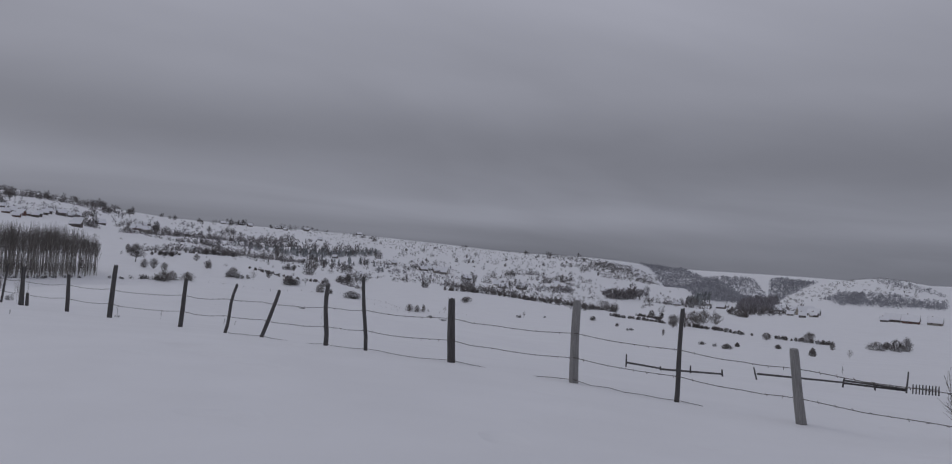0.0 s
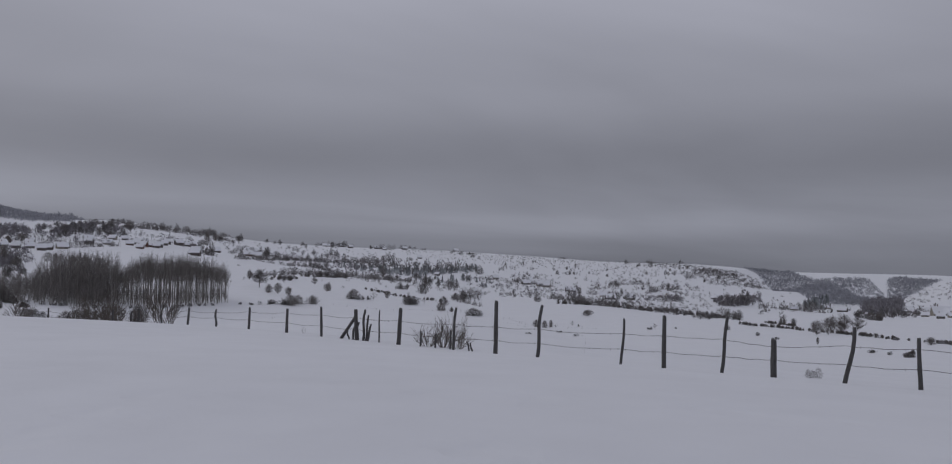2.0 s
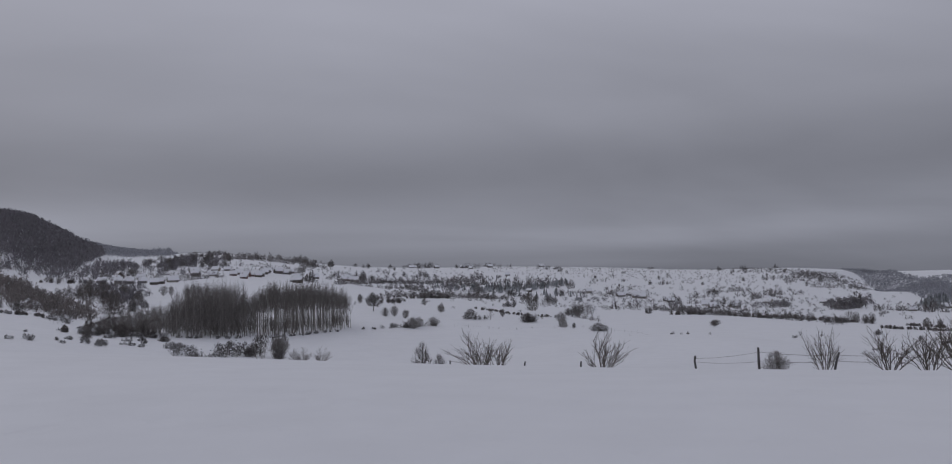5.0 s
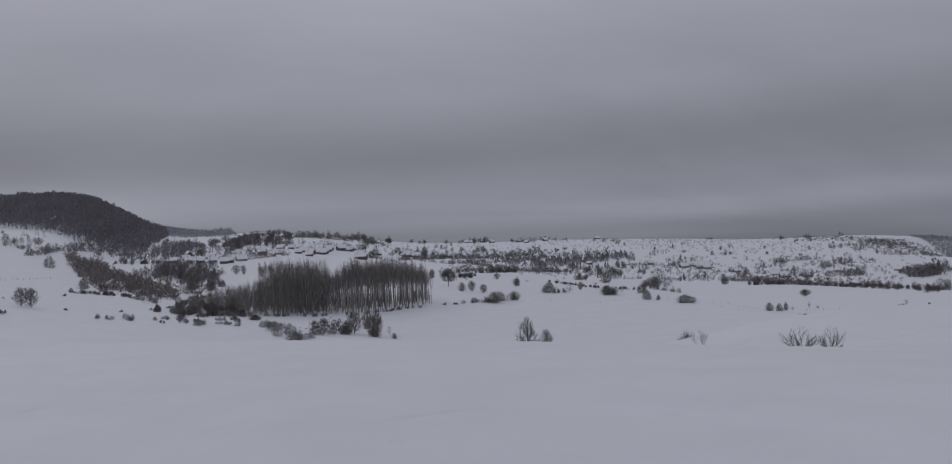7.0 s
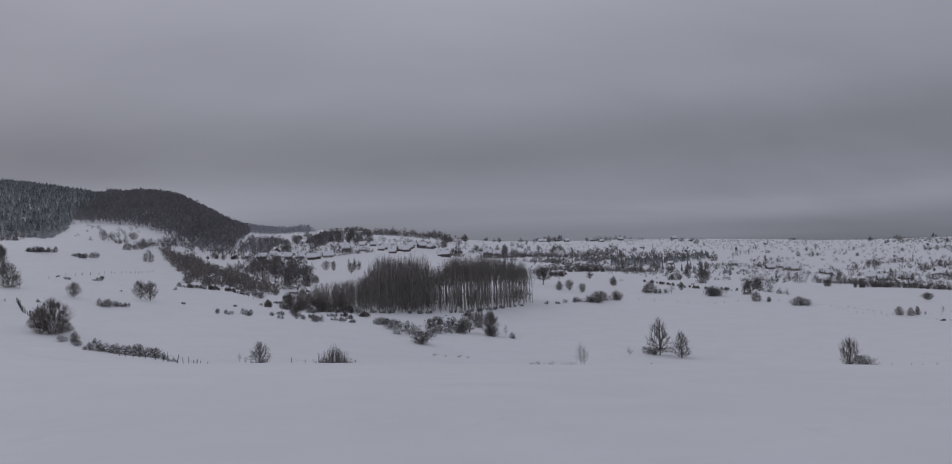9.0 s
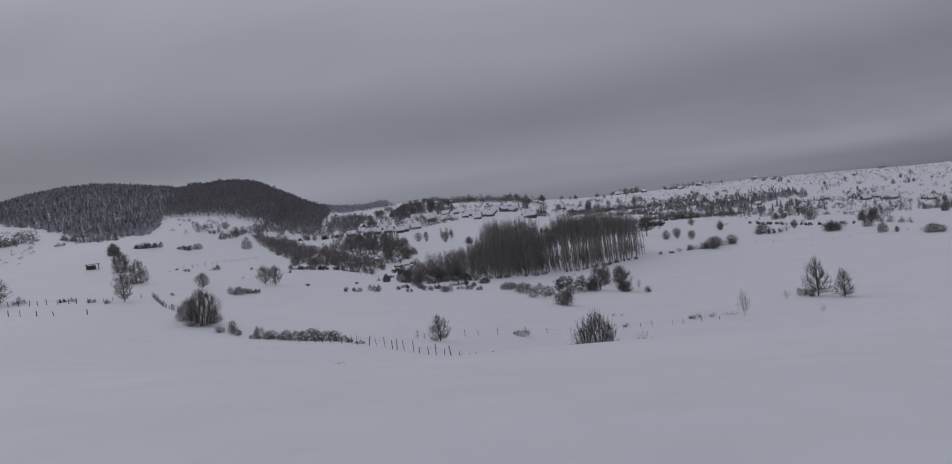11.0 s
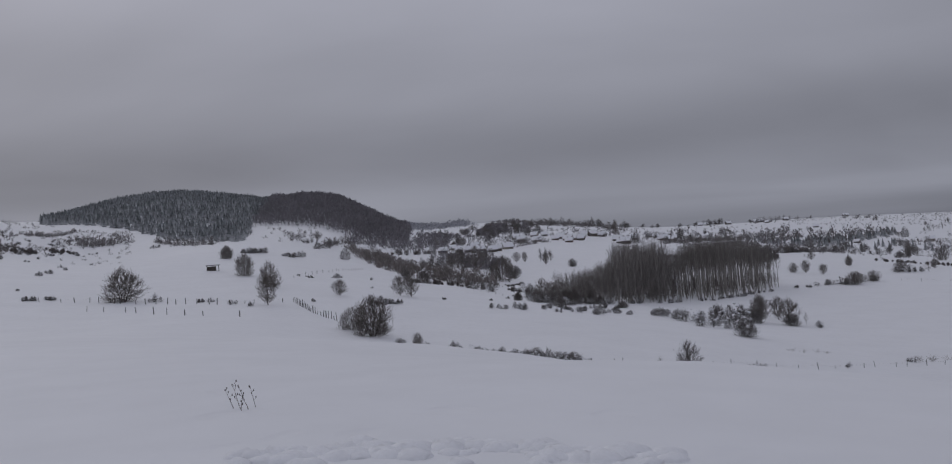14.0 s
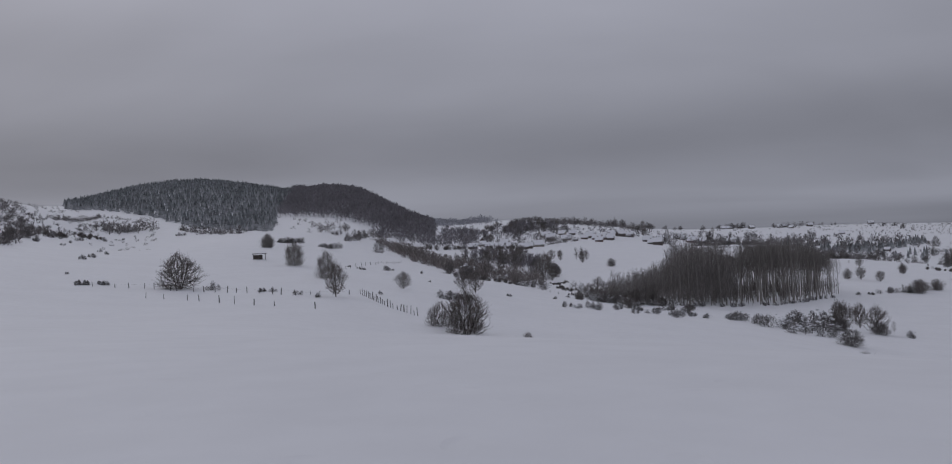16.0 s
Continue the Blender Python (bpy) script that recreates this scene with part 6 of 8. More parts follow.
plant("bush", -273.0, 529.3, 2.26, 2.83)
plant("tree", -271.1, 528.2, 2.28, 2.29)
plant("low", -269.2, 528.4, 1.28, 1.10)
plant("tree", -265.4, 528.1, 2.10, 1.72)
plant("low", -265.7, 526.1, 1.04, 0.85)
plant("bush", -403.3, 520.0, 2.98, 2.62)
plant("tree", -400.6, 525.3, 3.51, 3.69)
plant("dark", -399.3, 529.5, 3.06, 3.95)
plant("bush", -397.1, 534.7, 2.79, 2.51)
plant("bush", -398.1, 535.9, 3.55, 3.98)
plant("bush", 19.2, 988.9, 8.73, 7.47)
plant("tree", 20.3, 980.6, 5.07, 4.32)
plant("low", 18.0, 973.2, 7.65, 8.34)
plant("bush", 17.9, 966.2, 7.17, 9.13)
plant("tree", 17.2, 967.3, 5.62, 6.24)
plant("dark", 19.3, 959.6, 5.47, 6.27)
plant("low", 19.1, 951.2, 4.71, 4.77)
plant("dark", 18.6, 945.9, 4.60, 4.53)
plant("tree", 19.5, 941.5, 8.44, 9.74)
plant("tree", 18.5, 930.2, 8.46, 9.40)
plant("bush", 19.7, 924.9, 5.74, 7.10)
plant("dark", 18.8, 922.0, 6.41, 6.25)
plant("bush", 20.1, 907.3, 5.06, 6.03)
plant("tree", 20.9, 896.5, 6.16, 5.71)
plant("low", 18.6, 896.7, 5.53, 5.61)
plant("low", 21.3, 892.0, 8.14, 8.31)
plant("low", 21.9, 880.0, 7.05, 5.85)
plant("tree", 23.7, 874.6, 6.87, 7.26)
plant("bush", 22.7, 870.9, 6.39, 5.26)
plant("bush", 23.4, 859.1, 4.11, 3.29)
plant("low", 21.9, 851.7, 8.75, 8.83)
plant("dark", 24.0, 843.1, 6.33, 6.77)
plant("low", 21.5, 841.7, 4.16, 4.17)
plant("bush", 23.5, 838.8, 4.97, 5.97)
plant("tree", 23.0, 832.2, 7.08, 7.50)
plant("low", 22.8, 825.0, 7.56, 8.94)
plant("bush", 24.9, 816.0, 6.18, 7.94)
plant("bush", 23.6, 804.3, 5.98, 6.21)
plant("tree", 22.1, 804.4, 6.70, 7.39)
plant("low", 23.4, 797.4, 8.14, 8.44)
plant("tree", 24.2, 798.8, 6.48, 6.38)
plant("bush", 27.8, 778.5, 5.02, 5.21)
plant("low", 25.3, 775.0, 5.27, 4.68)
plant("bush", 25.6, 770.4, 5.34, 6.91)
plant("bush", 25.9, 763.5, 6.46, 7.71)
plant("bush", -479.5, 502.7, 3.06, 2.73)
plant("bush", -475.5, 502.4, 3.16, 3.30)
plant("bush", -473.2, 505.8, 1.88, 2.21)
plant("low", -471.8, 502.4, 1.71, 1.93)
plant("bush", -470.0, 504.4, 1.73, 2.11)
plant("tree", -465.8, 504.9, 3.24, 4.16)
plant("tree", -466.2, 506.9, 3.31, 3.97)
plant("dark", -461.1, 504.1, 3.50, 3.08)
plant("low", -456.8, 508.0, 2.90, 3.21)
plant("tree", -456.3, 504.2, 3.25, 3.22)
plant("bush", -452.8, 505.7, 2.74, 2.61)
plant("dark", -449.1, 511.5, 2.86, 2.93)
plant("bush", -446.8, 507.9, 1.94, 2.00)
plant("bush", -447.2, 511.6, 2.63, 2.78)
plant("tree", -415.9, 540.3, 2.25, 2.06)
plant("bush", -413.0, 549.5, 2.50, 2.22)
plant("bush", -411.6, 550.0, 2.57, 2.76)
plant("tree", -409.5, 556.4, 3.22, 3.63)
plant("bush", -409.3, 553.0, 3.11, 3.35)
plant("bush", -407.9, 558.7, 2.34, 2.50)
plant("bush", -653.4, 140.6, 1.51, 1.52)
plant("bush", -659.5, 141.8, 1.95, 1.67)
plant("bush", -663.5, 145.7, 1.97, 1.82)
plant("bush", -664.6, 141.7, 2.43, 2.89)
plant("bush", -667.9, 144.1, 3.19, 2.97)
plant("bush", -670.6, 145.3, 2.07, 2.64)
plant("low", -671.1, 146.1, 2.26, 1.83)
plant("bush", -673.0, 148.3, 1.47, 1.91)
plant("bush", -675.3, 147.4, 1.48, 1.55)
plant("low", -678.0, 150.1, 2.78, 2.69)
plant("dark", -682.6, 151.8, 2.40, 2.78)
plant("low", -683.0, 155.6, 1.57, 1.94)
plant("low", -684.6, 152.0, 2.79, 2.46)
plant("tree", -687.8, 155.2, 2.70, 2.73)
plant("low", -687.4, 156.1, 1.80, 2.00)
plant("dark", -690.9, 154.2, 2.86, 3.48)
plant("low", -693.9, 159.3, 2.09, 2.17)
plant("low", -695.5, 156.1, 2.56, 3.26)
plant("low", -697.2, 156.1, 3.11, 3.12)
plant("dark", -701.4, 161.6, 1.51, 1.94)
plant("tree", -702.7, 157.6, 2.70, 3.43)
plant("dark", -701.9, 161.7, 2.32, 2.01)
plant("bush", -704.4, 161.6, 3.23, 3.83)
plant("low", -707.5, 161.5, 1.50, 1.73)
plant("tree", -709.6, 164.5, 1.71, 1.55)
plant("low", -713.4, 162.5, 2.48, 2.29)
plant("bush", -713.1, 164.3, 1.87, 1.62)
plant("low", -715.2, 165.4, 2.66, 2.99)
plant("dark", -719.3, 168.0, 2.96, 3.37)
plant("low", -721.0, 165.6, 2.01, 2.45)
plant("low", -723.4, 163.0, 2.55, 2.65)
plant("bush", -725.2, 167.0, 1.53, 1.70)
plant("tree", -729.2, 169.2, 2.94, 2.61)
plant("dark", -728.4, 170.3, 3.17, 3.71)
plant("bush", -732.6, 173.6, 3.17, 3.66)
plant("bush", -840.6, 218.1, 3.00, 3.58)
plant("bush", -841.4, 215.8, 1.53, 1.68)
plant("dark", -842.7, 219.5, 2.95, 3.59)
plant("dark", -844.7, 214.5, 2.53, 2.63)
plant("bush", -846.9, 217.6, 2.28, 2.68)
plant("low", -850.8, 223.1, 2.73, 2.45)
plant("tree", -850.8, 219.9, 2.42, 2.47)
plant("tree", -854.6, 223.7, 1.63, 1.34)
plant("bush", -854.7, 217.1, 1.89, 1.60)
plant("dark", -858.6, 225.9, 2.90, 2.84)
plant("dark", -859.9, 230.0, 2.06, 2.49)
plant("dark", -863.7, 224.7, 2.67, 2.91)
plant("low", -868.7, 228.2, 2.06, 2.42)
plant("dark", -867.7, 231.8, 2.66, 3.22)
plant("dark", -867.3, 230.0, 1.89, 2.26)
plant("bush", -871.8, 228.0, 2.94, 3.76)
plant("dark", -874.6, 227.6, 2.01, 2.02)
plant("low", -873.6, 231.9, 2.09, 2.01)
plant("bush", -877.3, 236.4, 1.79, 2.00)
plant("dark", -884.0, 234.9, 2.30, 2.63)
plant("tree", -884.5, 239.6, 2.97, 3.20)
plant("bush", -887.7, 239.6, 2.34, 2.51)
plant("bush", -888.9, 240.8, 1.90, 2.40)
plant("tree", -891.5, 241.3, 3.17, 4.10)
plant("bush", -892.4, 241.7, 2.06, 2.39)
plant("dark", -895.6, 242.4, 2.21, 1.79)
plant("bush", -895.6, 242.8, 1.95, 1.94)
plant("bush", -897.6, 249.0, 2.93, 2.48)
plant("bush", -900.2, 250.3, 1.58, 1.80)
plant("dark", -901.9, 244.9, 3.11, 3.93)
plant("tree", -902.5, 253.5, 3.15, 3.97)
plant("bush", -906.6, 249.9, 2.13, 2.74)
plant("low", -910.6, 252.4, 2.72, 3.11)
plant("bush", -913.2, 253.3, 1.95, 1.99)
plant("bush", -435.5, 605.3, 2.67, 2.21)
plant("bush", -435.0, 610.7, 2.93, 2.85)
plant("bush", -435.3, 616.1, 3.31, 3.24)
plant("low", -436.5, 615.9, 3.12, 2.50)
plant("low", -437.0, 626.3, 5.16, 4.43)
plant("tree", -437.4, 627.4, 4.47, 3.67)
plant("bush", -438.1, 639.0, 5.54, 6.85)
plant("bush", -439.8, 636.0, 2.76, 2.88)
plant("tree", -440.4, 641.6, 5.27, 6.84)
plant("dark", -440.1, 641.0, 2.80, 3.10)
plant("dark", -441.5, 655.2, 5.23, 4.85)
plant("dark", -441.3, 655.4, 5.56, 4.66)
plant("dark", -441.0, 662.0, 3.27, 2.91)
plant("low", -442.6, 665.0, 5.27, 6.34)
plant("bush", -443.0, 670.0, 3.57, 4.20)
plant("bush", -444.1, 667.0, 3.10, 3.53)
plant("bush", -443.9, 675.4, 3.44, 3.79)
plant("tree", -445.7, 680.2, 5.33, 5.59)
plant("bush", -449.0, 689.9, 3.05, 2.51)
plant("dark", -447.1, 694.6, 3.42, 4.20)
plant("bush", -447.5, 696.0, 4.79, 4.33)
plant("bush", -699.4, 446.3, 2.90, 3.19)
plant("tree", -702.8, 454.2, 4.67, 5.13)
plant("bush", -701.6, 457.4, 4.68, 5.07)
plant("low", -700.7, 455.0, 2.78, 2.30)
plant("bush", -700.6, 463.5, 4.66, 5.05)
plant("dark", -699.2, 471.5, 3.43, 3.05)
plant("tree", -698.9, 473.6, 3.72, 3.84)
plant("dark", -699.9, 476.7, 4.72, 4.90)
plant("bush", -701.6, 475.8, 3.84, 3.33)
plant("dark", -700.1, 484.2, 4.36, 4.74)
plant("bush", -700.1, 489.5, 3.65, 3.82)
plant("tree", -699.7, 487.7, 3.59, 3.08)
plant("bush", -699.0, 493.6, 4.25, 5.43)
plant("dark", -700.3, 501.6, 2.79, 3.43)
plant("bush", -646.2, 471.6, 3.80, 3.90)
plant("tree", -644.7, 467.6, 4.72, 5.57)
plant("tree", -639.1, 471.9, 5.08, 6.36)
plant("low", -631.9, 471.6, 2.66, 2.77)
plant("dark", -624.3, 465.8, 5.30, 4.49)
plant("low", -617.4, 467.0, 3.89, 4.54)
plant("bush", -613.2, 469.2, 3.78, 4.83)
plant("low", -375.9, 261.4, 0.78, 0.96)
plant("low", -377.5, 256.3, 0.93, 0.81)
plant("dark", -376.3, 255.6, 0.89, 0.87)
plant("tree", -377.7, 261.9, 1.08, 1.35)
plant("bush", -379.1, 255.5, 0.65, 0.61)
plant("bush", -379.7, 259.7, 1.22, 1.47)
plant("bush", -379.8, 258.9, 0.95, 1.01)
plant("tree", -382.5, 260.9, 0.88, 1.12)
plant("dark", -383.9, 260.1, 1.09, 1.36)
plant("dark", -385.6, 261.7, 0.88, 1.11)
plant("bush", -383.3, 258.3, 0.80, 0.70)
plant("tree", -384.8, 266.0, 1.06, 1.06)
plant("low", -385.0, 261.8, 0.86, 1.10)
plant("bush", -385.4, 264.2, 0.73, 0.86)
plant("tree", -386.6, 270.8, 0.77, 0.74)
plant("tree", -387.8, 264.4, 0.63, 0.79)
plant("tree", -387.9, 264.5, 1.10, 0.91)
plant("low", -389.7, 267.6, 1.29, 1.28)
plant("bush", -388.2, 273.0, 1.29, 1.19)
plant("dark", -389.6, 266.3, 1.01, 1.23)
plant("tree", -391.9, 271.0, 0.77, 0.98)
plant("low", -391.3, 269.7, 0.84, 1.04)
plant("bush", -394.2, 267.8, 0.59, 0.67)
plant("bush", -394.9, 270.0, 0.75, 0.77)
plant("bush", -394.7, 269.4, 0.60, 0.63)
plant("low", -392.7, 272.7, 1.05, 1.35)
plant("bush", -395.0, 271.0, 1.30, 1.13)
plant("bush", -397.9, 272.2, 0.63, 0.77)
plant("bush", -397.7, 272.4, 0.63, 0.60)
plant("low", -398.4, 272.5, 1.20, 1.19)
plant("tree", -398.8, 279.8, 0.59, 0.70)
plant("dark", -398.7, 275.1, 1.31, 1.58)
plant("tree", -399.1, 276.6, 1.31, 1.40)
plant("low", -398.8, 273.9, 0.63, 0.70)
plant("bush", -402.3, 281.4, 0.78, 1.01)
plant("low", -401.0, 278.6, 1.32, 1.53)
plant("low", -401.5, 280.8, 1.09, 1.00)
plant("bush", -404.8, 281.6, 1.11, 1.17)
plant("bush", -418.8, 293.5, 1.10, 1.38)
plant("low", -419.8, 295.7, 1.13, 1.39)
plant("low", -419.7, 290.7, 0.66, 0.58)
plant("bush", -419.9, 297.4, 1.14, 1.10)
plant("bush", -419.6, 296.6, 0.63, 0.53)
plant("dark", -418.2, 297.2, 1.29, 1.64)
plant("dark", -423.0, 299.2, 1.06, 1.01)
plant("bush", -421.4, 296.9, 0.97, 1.24)
plant("tree", -422.8, 297.2, 0.75, 0.76)
plant("dark", -423.4, 302.3, 1.05, 1.00)
plant("tree", -423.8, 306.5, 1.19, 1.02)
plant("low", -421.7, 301.0, 1.17, 1.27)
plant("bush", -423.5, 301.7, 0.84, 0.72)
plant("bush", -427.0, 300.5, 0.99, 1.04)
plant("dark", -425.4, 304.3, 0.96, 1.00)
plant("bush", -425.5, 309.0, 1.12, 1.24)
plant("low", -426.9, 304.5, 0.70, 0.69)
plant("low", -427.3, 308.2, 1.16, 1.14)
plant("low", -428.2, 310.2, 0.98, 1.21)
plant("low", -426.6, 310.7, 0.79, 0.80)
plant("bush", -428.2, 309.8, 0.72, 0.75)
plant("tree", -429.7, 314.9, 0.74, 0.59)
plant("bush", -427.6, 309.9, 0.84, 0.93)
plant("bush", -430.3, 317.9, 0.64, 0.55)
plant("bush", -431.6, 316.8, 1.33, 1.25)
plant("dark", -433.7, 319.2, 0.93, 0.90)
plant("bush", -432.2, 317.0, 0.79, 0.80)
plant("dark", -431.3, 318.0, 1.14, 1.26)
plant("low", -403.4, 221.4, 1.08, 0.94)
plant("bush", -406.0, 225.2, 1.09, 1.26)
plant("dark", -405.3, 219.6, 2.31, 2.23)
plant("tree", -404.5, 225.1, 1.85, 1.57)
plant("dark", -405.1, 224.3, 2.32, 2.45)
plant("low", -407.1, 233.7, 2.12, 2.09)
plant("tree", -408.1, 230.4, 1.72, 2.04)
plant("dark", -410.3, 239.1, 2.16, 2.54)
plant("bush", -410.6, 239.0, 2.03, 2.13)
plant("low", -411.4, 236.9, 1.99, 2.14)
plant("dark", -410.2, 234.0, 2.14, 2.03)
plant("tree", -410.2, 239.5, 2.09, 2.65)
plant("tree", -412.4, 236.7, 1.27, 1.09)
plant("bush", -412.6, 241.7, 1.94, 2.30)
plant("bush", -413.1, 245.7, 1.39, 1.73)
plant("low", -415.3, 244.8, 2.36, 2.62)
plant("tree", -413.5, 244.2, 2.22, 2.62)
plant("dark", -415.6, 252.1, 1.79, 1.98)
plant("low", -417.0, 246.7, 2.24, 2.58)
plant("tree", -416.3, 252.3, 1.50, 1.74)
plant("low", -416.0, 253.5, 2.37, 2.52)
plant("bush", -413.4, 252.2, 2.09, 1.68)
plant("low", -411.7, 249.2, 2.09, 2.13)
plant("tree", -410.4, 249.0, 1.78, 1.81)
plant("tree", -407.3, 249.6, 1.98, 2.14)
plant("bush", -405.1, 253.2, 1.83, 1.65)
plant("dark", -406.3, 249.0, 1.25, 1.06)
plant("bush", -402.1, 246.6, 1.18, 1.26)
plant("bush", -403.3, 248.9, 1.40, 1.15)
plant("dark", -398.7, 248.1, 2.36, 2.18)
plant("bush", -397.5, 246.8, 1.42, 1.44)
plant("dark", -395.9, 245.2, 2.42, 2.24)
plant("bush", -394.3, 252.8, 1.46, 1.43)
plant("bush", -393.5, 252.0, 1.22, 1.12)
plant("bush", -391.6, 249.6, 1.72, 2.18)
plant("tree", -388.9, 247.5, 1.36, 1.59)
plant("low", -283.6, 217.4, 2.31, 5.45)
plant("low", -270.4, 208.2, 3.97, 5.95)
plant("low", -260.0, 201.6, 3.80, 5.32)
plant("low", -254.3, 199.6, 4.10, 5.59)
plant("low", -246.3, 195.8, 2.89, 6.14)
plant("low", -315.5, 214.1, 2.66, 4.88)
plant("low", -303.1, 212.1, 1.94, 4.30)
plant("low", -298.2, 215.3, 1.72, 3.87)
plant("low", -312.9, 202.6, 1.71, 3.42)
plant("low", -300.5, 187.4, 1.20, 2.79)
plant("low", -295.8, 179.0, 1.73, 1.92)
plant("low", -295.5, 169.8, 2.24, 1.68)
plant("low", -299.1, 164.0, 1.48, 1.48)
plant("low", -325.0, 187.5, 1.05, 2.10)
plant("low", -339.2, 210.0, 1.38, 1.84)
plant("low", -354.5, 230.2, 1.24, 3.97)
plant("low", -409.1, 240.0, 1.39, 1.95)
plant("low", -352.7, 161.8, 0.83, 1.24)
plant("low", -403.9, 220.1, 1.32, 1.58)
plant("low", -389.9, 162.9, 0.90, 3.14)
plant("low", -403.8, 183.8, 1.21, 2.42)
plant("low", -396.0, 162.4, 0.68, 2.26)
plant("bush", -324.4, 216.0, 4.08, 4.53)
plant("bush", -268.5, 252.7, 8.07, 5.83)
plant("bush", -308.1, 233.3, 2.30, 4.60)
plant("bush", -323.4, 226.0, 6.04, 6.97)
plant("bush", -326.1, 238.2, 8.18, 7.22)
plant("tree", -259.7, 247.2, 7.81, 5.21)
plant("dark", -475.6, 341.8, 11.03, 6.62)
plant("dark", -464.1, 346.0, 8.03, 8.76)
plant("dark", -486.8, 374.3, 5.49, 5.49)
plant("dark", -558.7, 401.2, 7.03, 7.91)
plant("dark", -582.3, 397.2, 6.26, 7.16)
plant("dark", -587.0, 409.4, 5.48, 6.39)


def grove(kind, poly, count, least, tall, slim, seed, group, crest=None):
    """Trees set at random over a piece of land, no two nearer than least; crest gives their growth along the grove."""
    r2 = np.random.default_rng(seed)
    xs, ys = np.array(poly).T
    stood = []
    for _ in range(count * 40):
        x, y = r2.uniform(xs.min(), xs.max()), r2.uniform(ys.min(), ys.max())
        if len(stood) >= count:
            break
        if inside(np.array([x]), np.array([y]), poly)[0] and all((x - a) ** 2 + (y - b) ** 2 > least**2 for a, b in stood):
            stood.append((x, y))
            h = tall * (r2.uniform(0.86, 1.06) if crest else r2.uniform(0.66, 1.08))
            if crest:
                h *= np.interp(y + 1.3 * (x + 330), *crest)
            plant(kind, x, y, h, h * slim, group)


# young at the stream end, tall in the alders and again in the poplars
CREST = ((228, 246, 256, 262, 296, 301, 308, 316, 355, 368, 381), (0.44, 0.52, 0.64, 0.97, 1.0, 0.80, 0.82, 1.0, 0.99, 0.90, 0.78))
grove("poplar", [(-319, 285), (-311, 305), (-311, 340), (-314, 362), (-335, 384), (-350, 355), (-343, 322)], 220, 1.9, 25.0, 0.22, 3, "poplars of the grove", CREST)
grove("alder", [(-325, 228), (-324, 250), (-319, 285), (-343, 322), (-362, 295), (-350, 245)], 190, 1.8, 25.0, 0.30, 4, "alders of the grove", CREST)
grove("alder", [(-327, 214), (-322, 238), (-330, 250), (-350, 248), (-342, 226)], 26, 2.2, 8.0, 0.75, 14, "alders of the grove")
grove("bush", [(-326, 211), (-321, 236), (-323, 245), (-340, 240), (-340, 220)], 14, 2.6, 5, 1.0, 5, "bushes at the edge of the grove")
grove("low", [(-327, 209), (-320, 232), (-321, 246), (-334, 240), (-338, 218)], 20, 2.6, 3.6, 1.25, 16, "scrub at the foot of the grove")
grove("sapling", [(-319, 262), (-309, 300), (-313, 360), (-335, 382), (-345, 340), (-335, 290)], 120, 1.7, 9.5, 0.34, 15, "young shoots under the grove")
grove("low", [(-322, 250), (-309, 300), (-308, 345), (-311, 345), (-313, 300), (-326, 250)], 26, 2.0, 2.2, 1.5, 6, "scrub at the foot of the grove")


wood("spruce_forest", [(-1254, 333), (-1323, 389), (-1305, 422), (-1231, 434), (-1146, 423), (-1059, 404), (-958, 389), (-834, 360), (-794, 356), (-933, 439), (-1064, 520), (-1599, 870), (-1946, 1068), (-2135, 915), (-2144, 603), (-1618, 441)], 9.5, 11.5, 7.0, "spruce", NEEDLES, "dense frosted spruce forest over a rounded hill", "forest", 21)
wood("bare_forest", [(-1064, 520), (-1007, 527), (-928, 535), (-865, 523), (-809, 513), (-833, 572), (-1000, 720), (-1340, 1000), (-1691, 1268), (-1862, 1202), (-1946, 1068), (-1599, 870)], 7.6, 15, 10.5, "beech", WOODLAND, "dense leafless beech forest on a hill", "forest", 22)
wood("bare_wood", [(-837, 488), (-738, 432), (-731, 454), (-700, 464), (-703, 517), (-812, 624), (-905, 669), (-832, 531)], 8.0, 9, 8.0, "beech", WOODLAND, "thin leafless wood at the foot of the hill", "wood", 23, 0.55)
wood("stream_scrub", [(-748, 430), (-620, 356), (-534, 308), (-459, 268), (-437, 269), (-398, 257), (-409, 277), (-443, 306), (-484, 331), (-532, 352), (-593, 376), (-674, 414)], 3.6, 6.0, 4.4, "scrub", THICKET, "brown leafless thicket along the stream gully", "scrub", 24, 0.62)
wood("ridge_scrub", [(-196, 1896), (-222, 2326), (-488, 2314), (-806, 2235), (-1101, 2094), (-935, 1753), (-592, 1674), (-338, 1630)], 17, 3.4, 5.0, "scrub", SCRUB, "scattered juniper bushes over a snowy ridge", "scrub", 25, 0.5)
wood("ridge_scrub", [(-233, 1944), (-257, 2243), (-451, 2219), (-410, 1973)], 13, 4.5, 7, "scrub", SCRUB, "dense patch of scrub on a snowy ridge", "scrub", 26, 0.6)
wood("ridge_scrub", [(-891, 1663), (-1066, 2022), (-1141, 1264), (-979, 868), (-787, 843), (-875, 1272)], 30, 3.6, 5, "scrub", SCRUB, "scattered bushes over snowy upland pasture", "scrub", 27, 0.4)
wood("valley_scrub", [(-115, 999), (-141, 1749), (-491, 1650), (-731, 1462), (-788, 1090), (-570, 755), (-398, 788), (-267, 880)], 27, 3.8, 5, "scrub", SCRUB, "scattered bushes and small trees on the valley fields", "scrub", 30, 0.5)
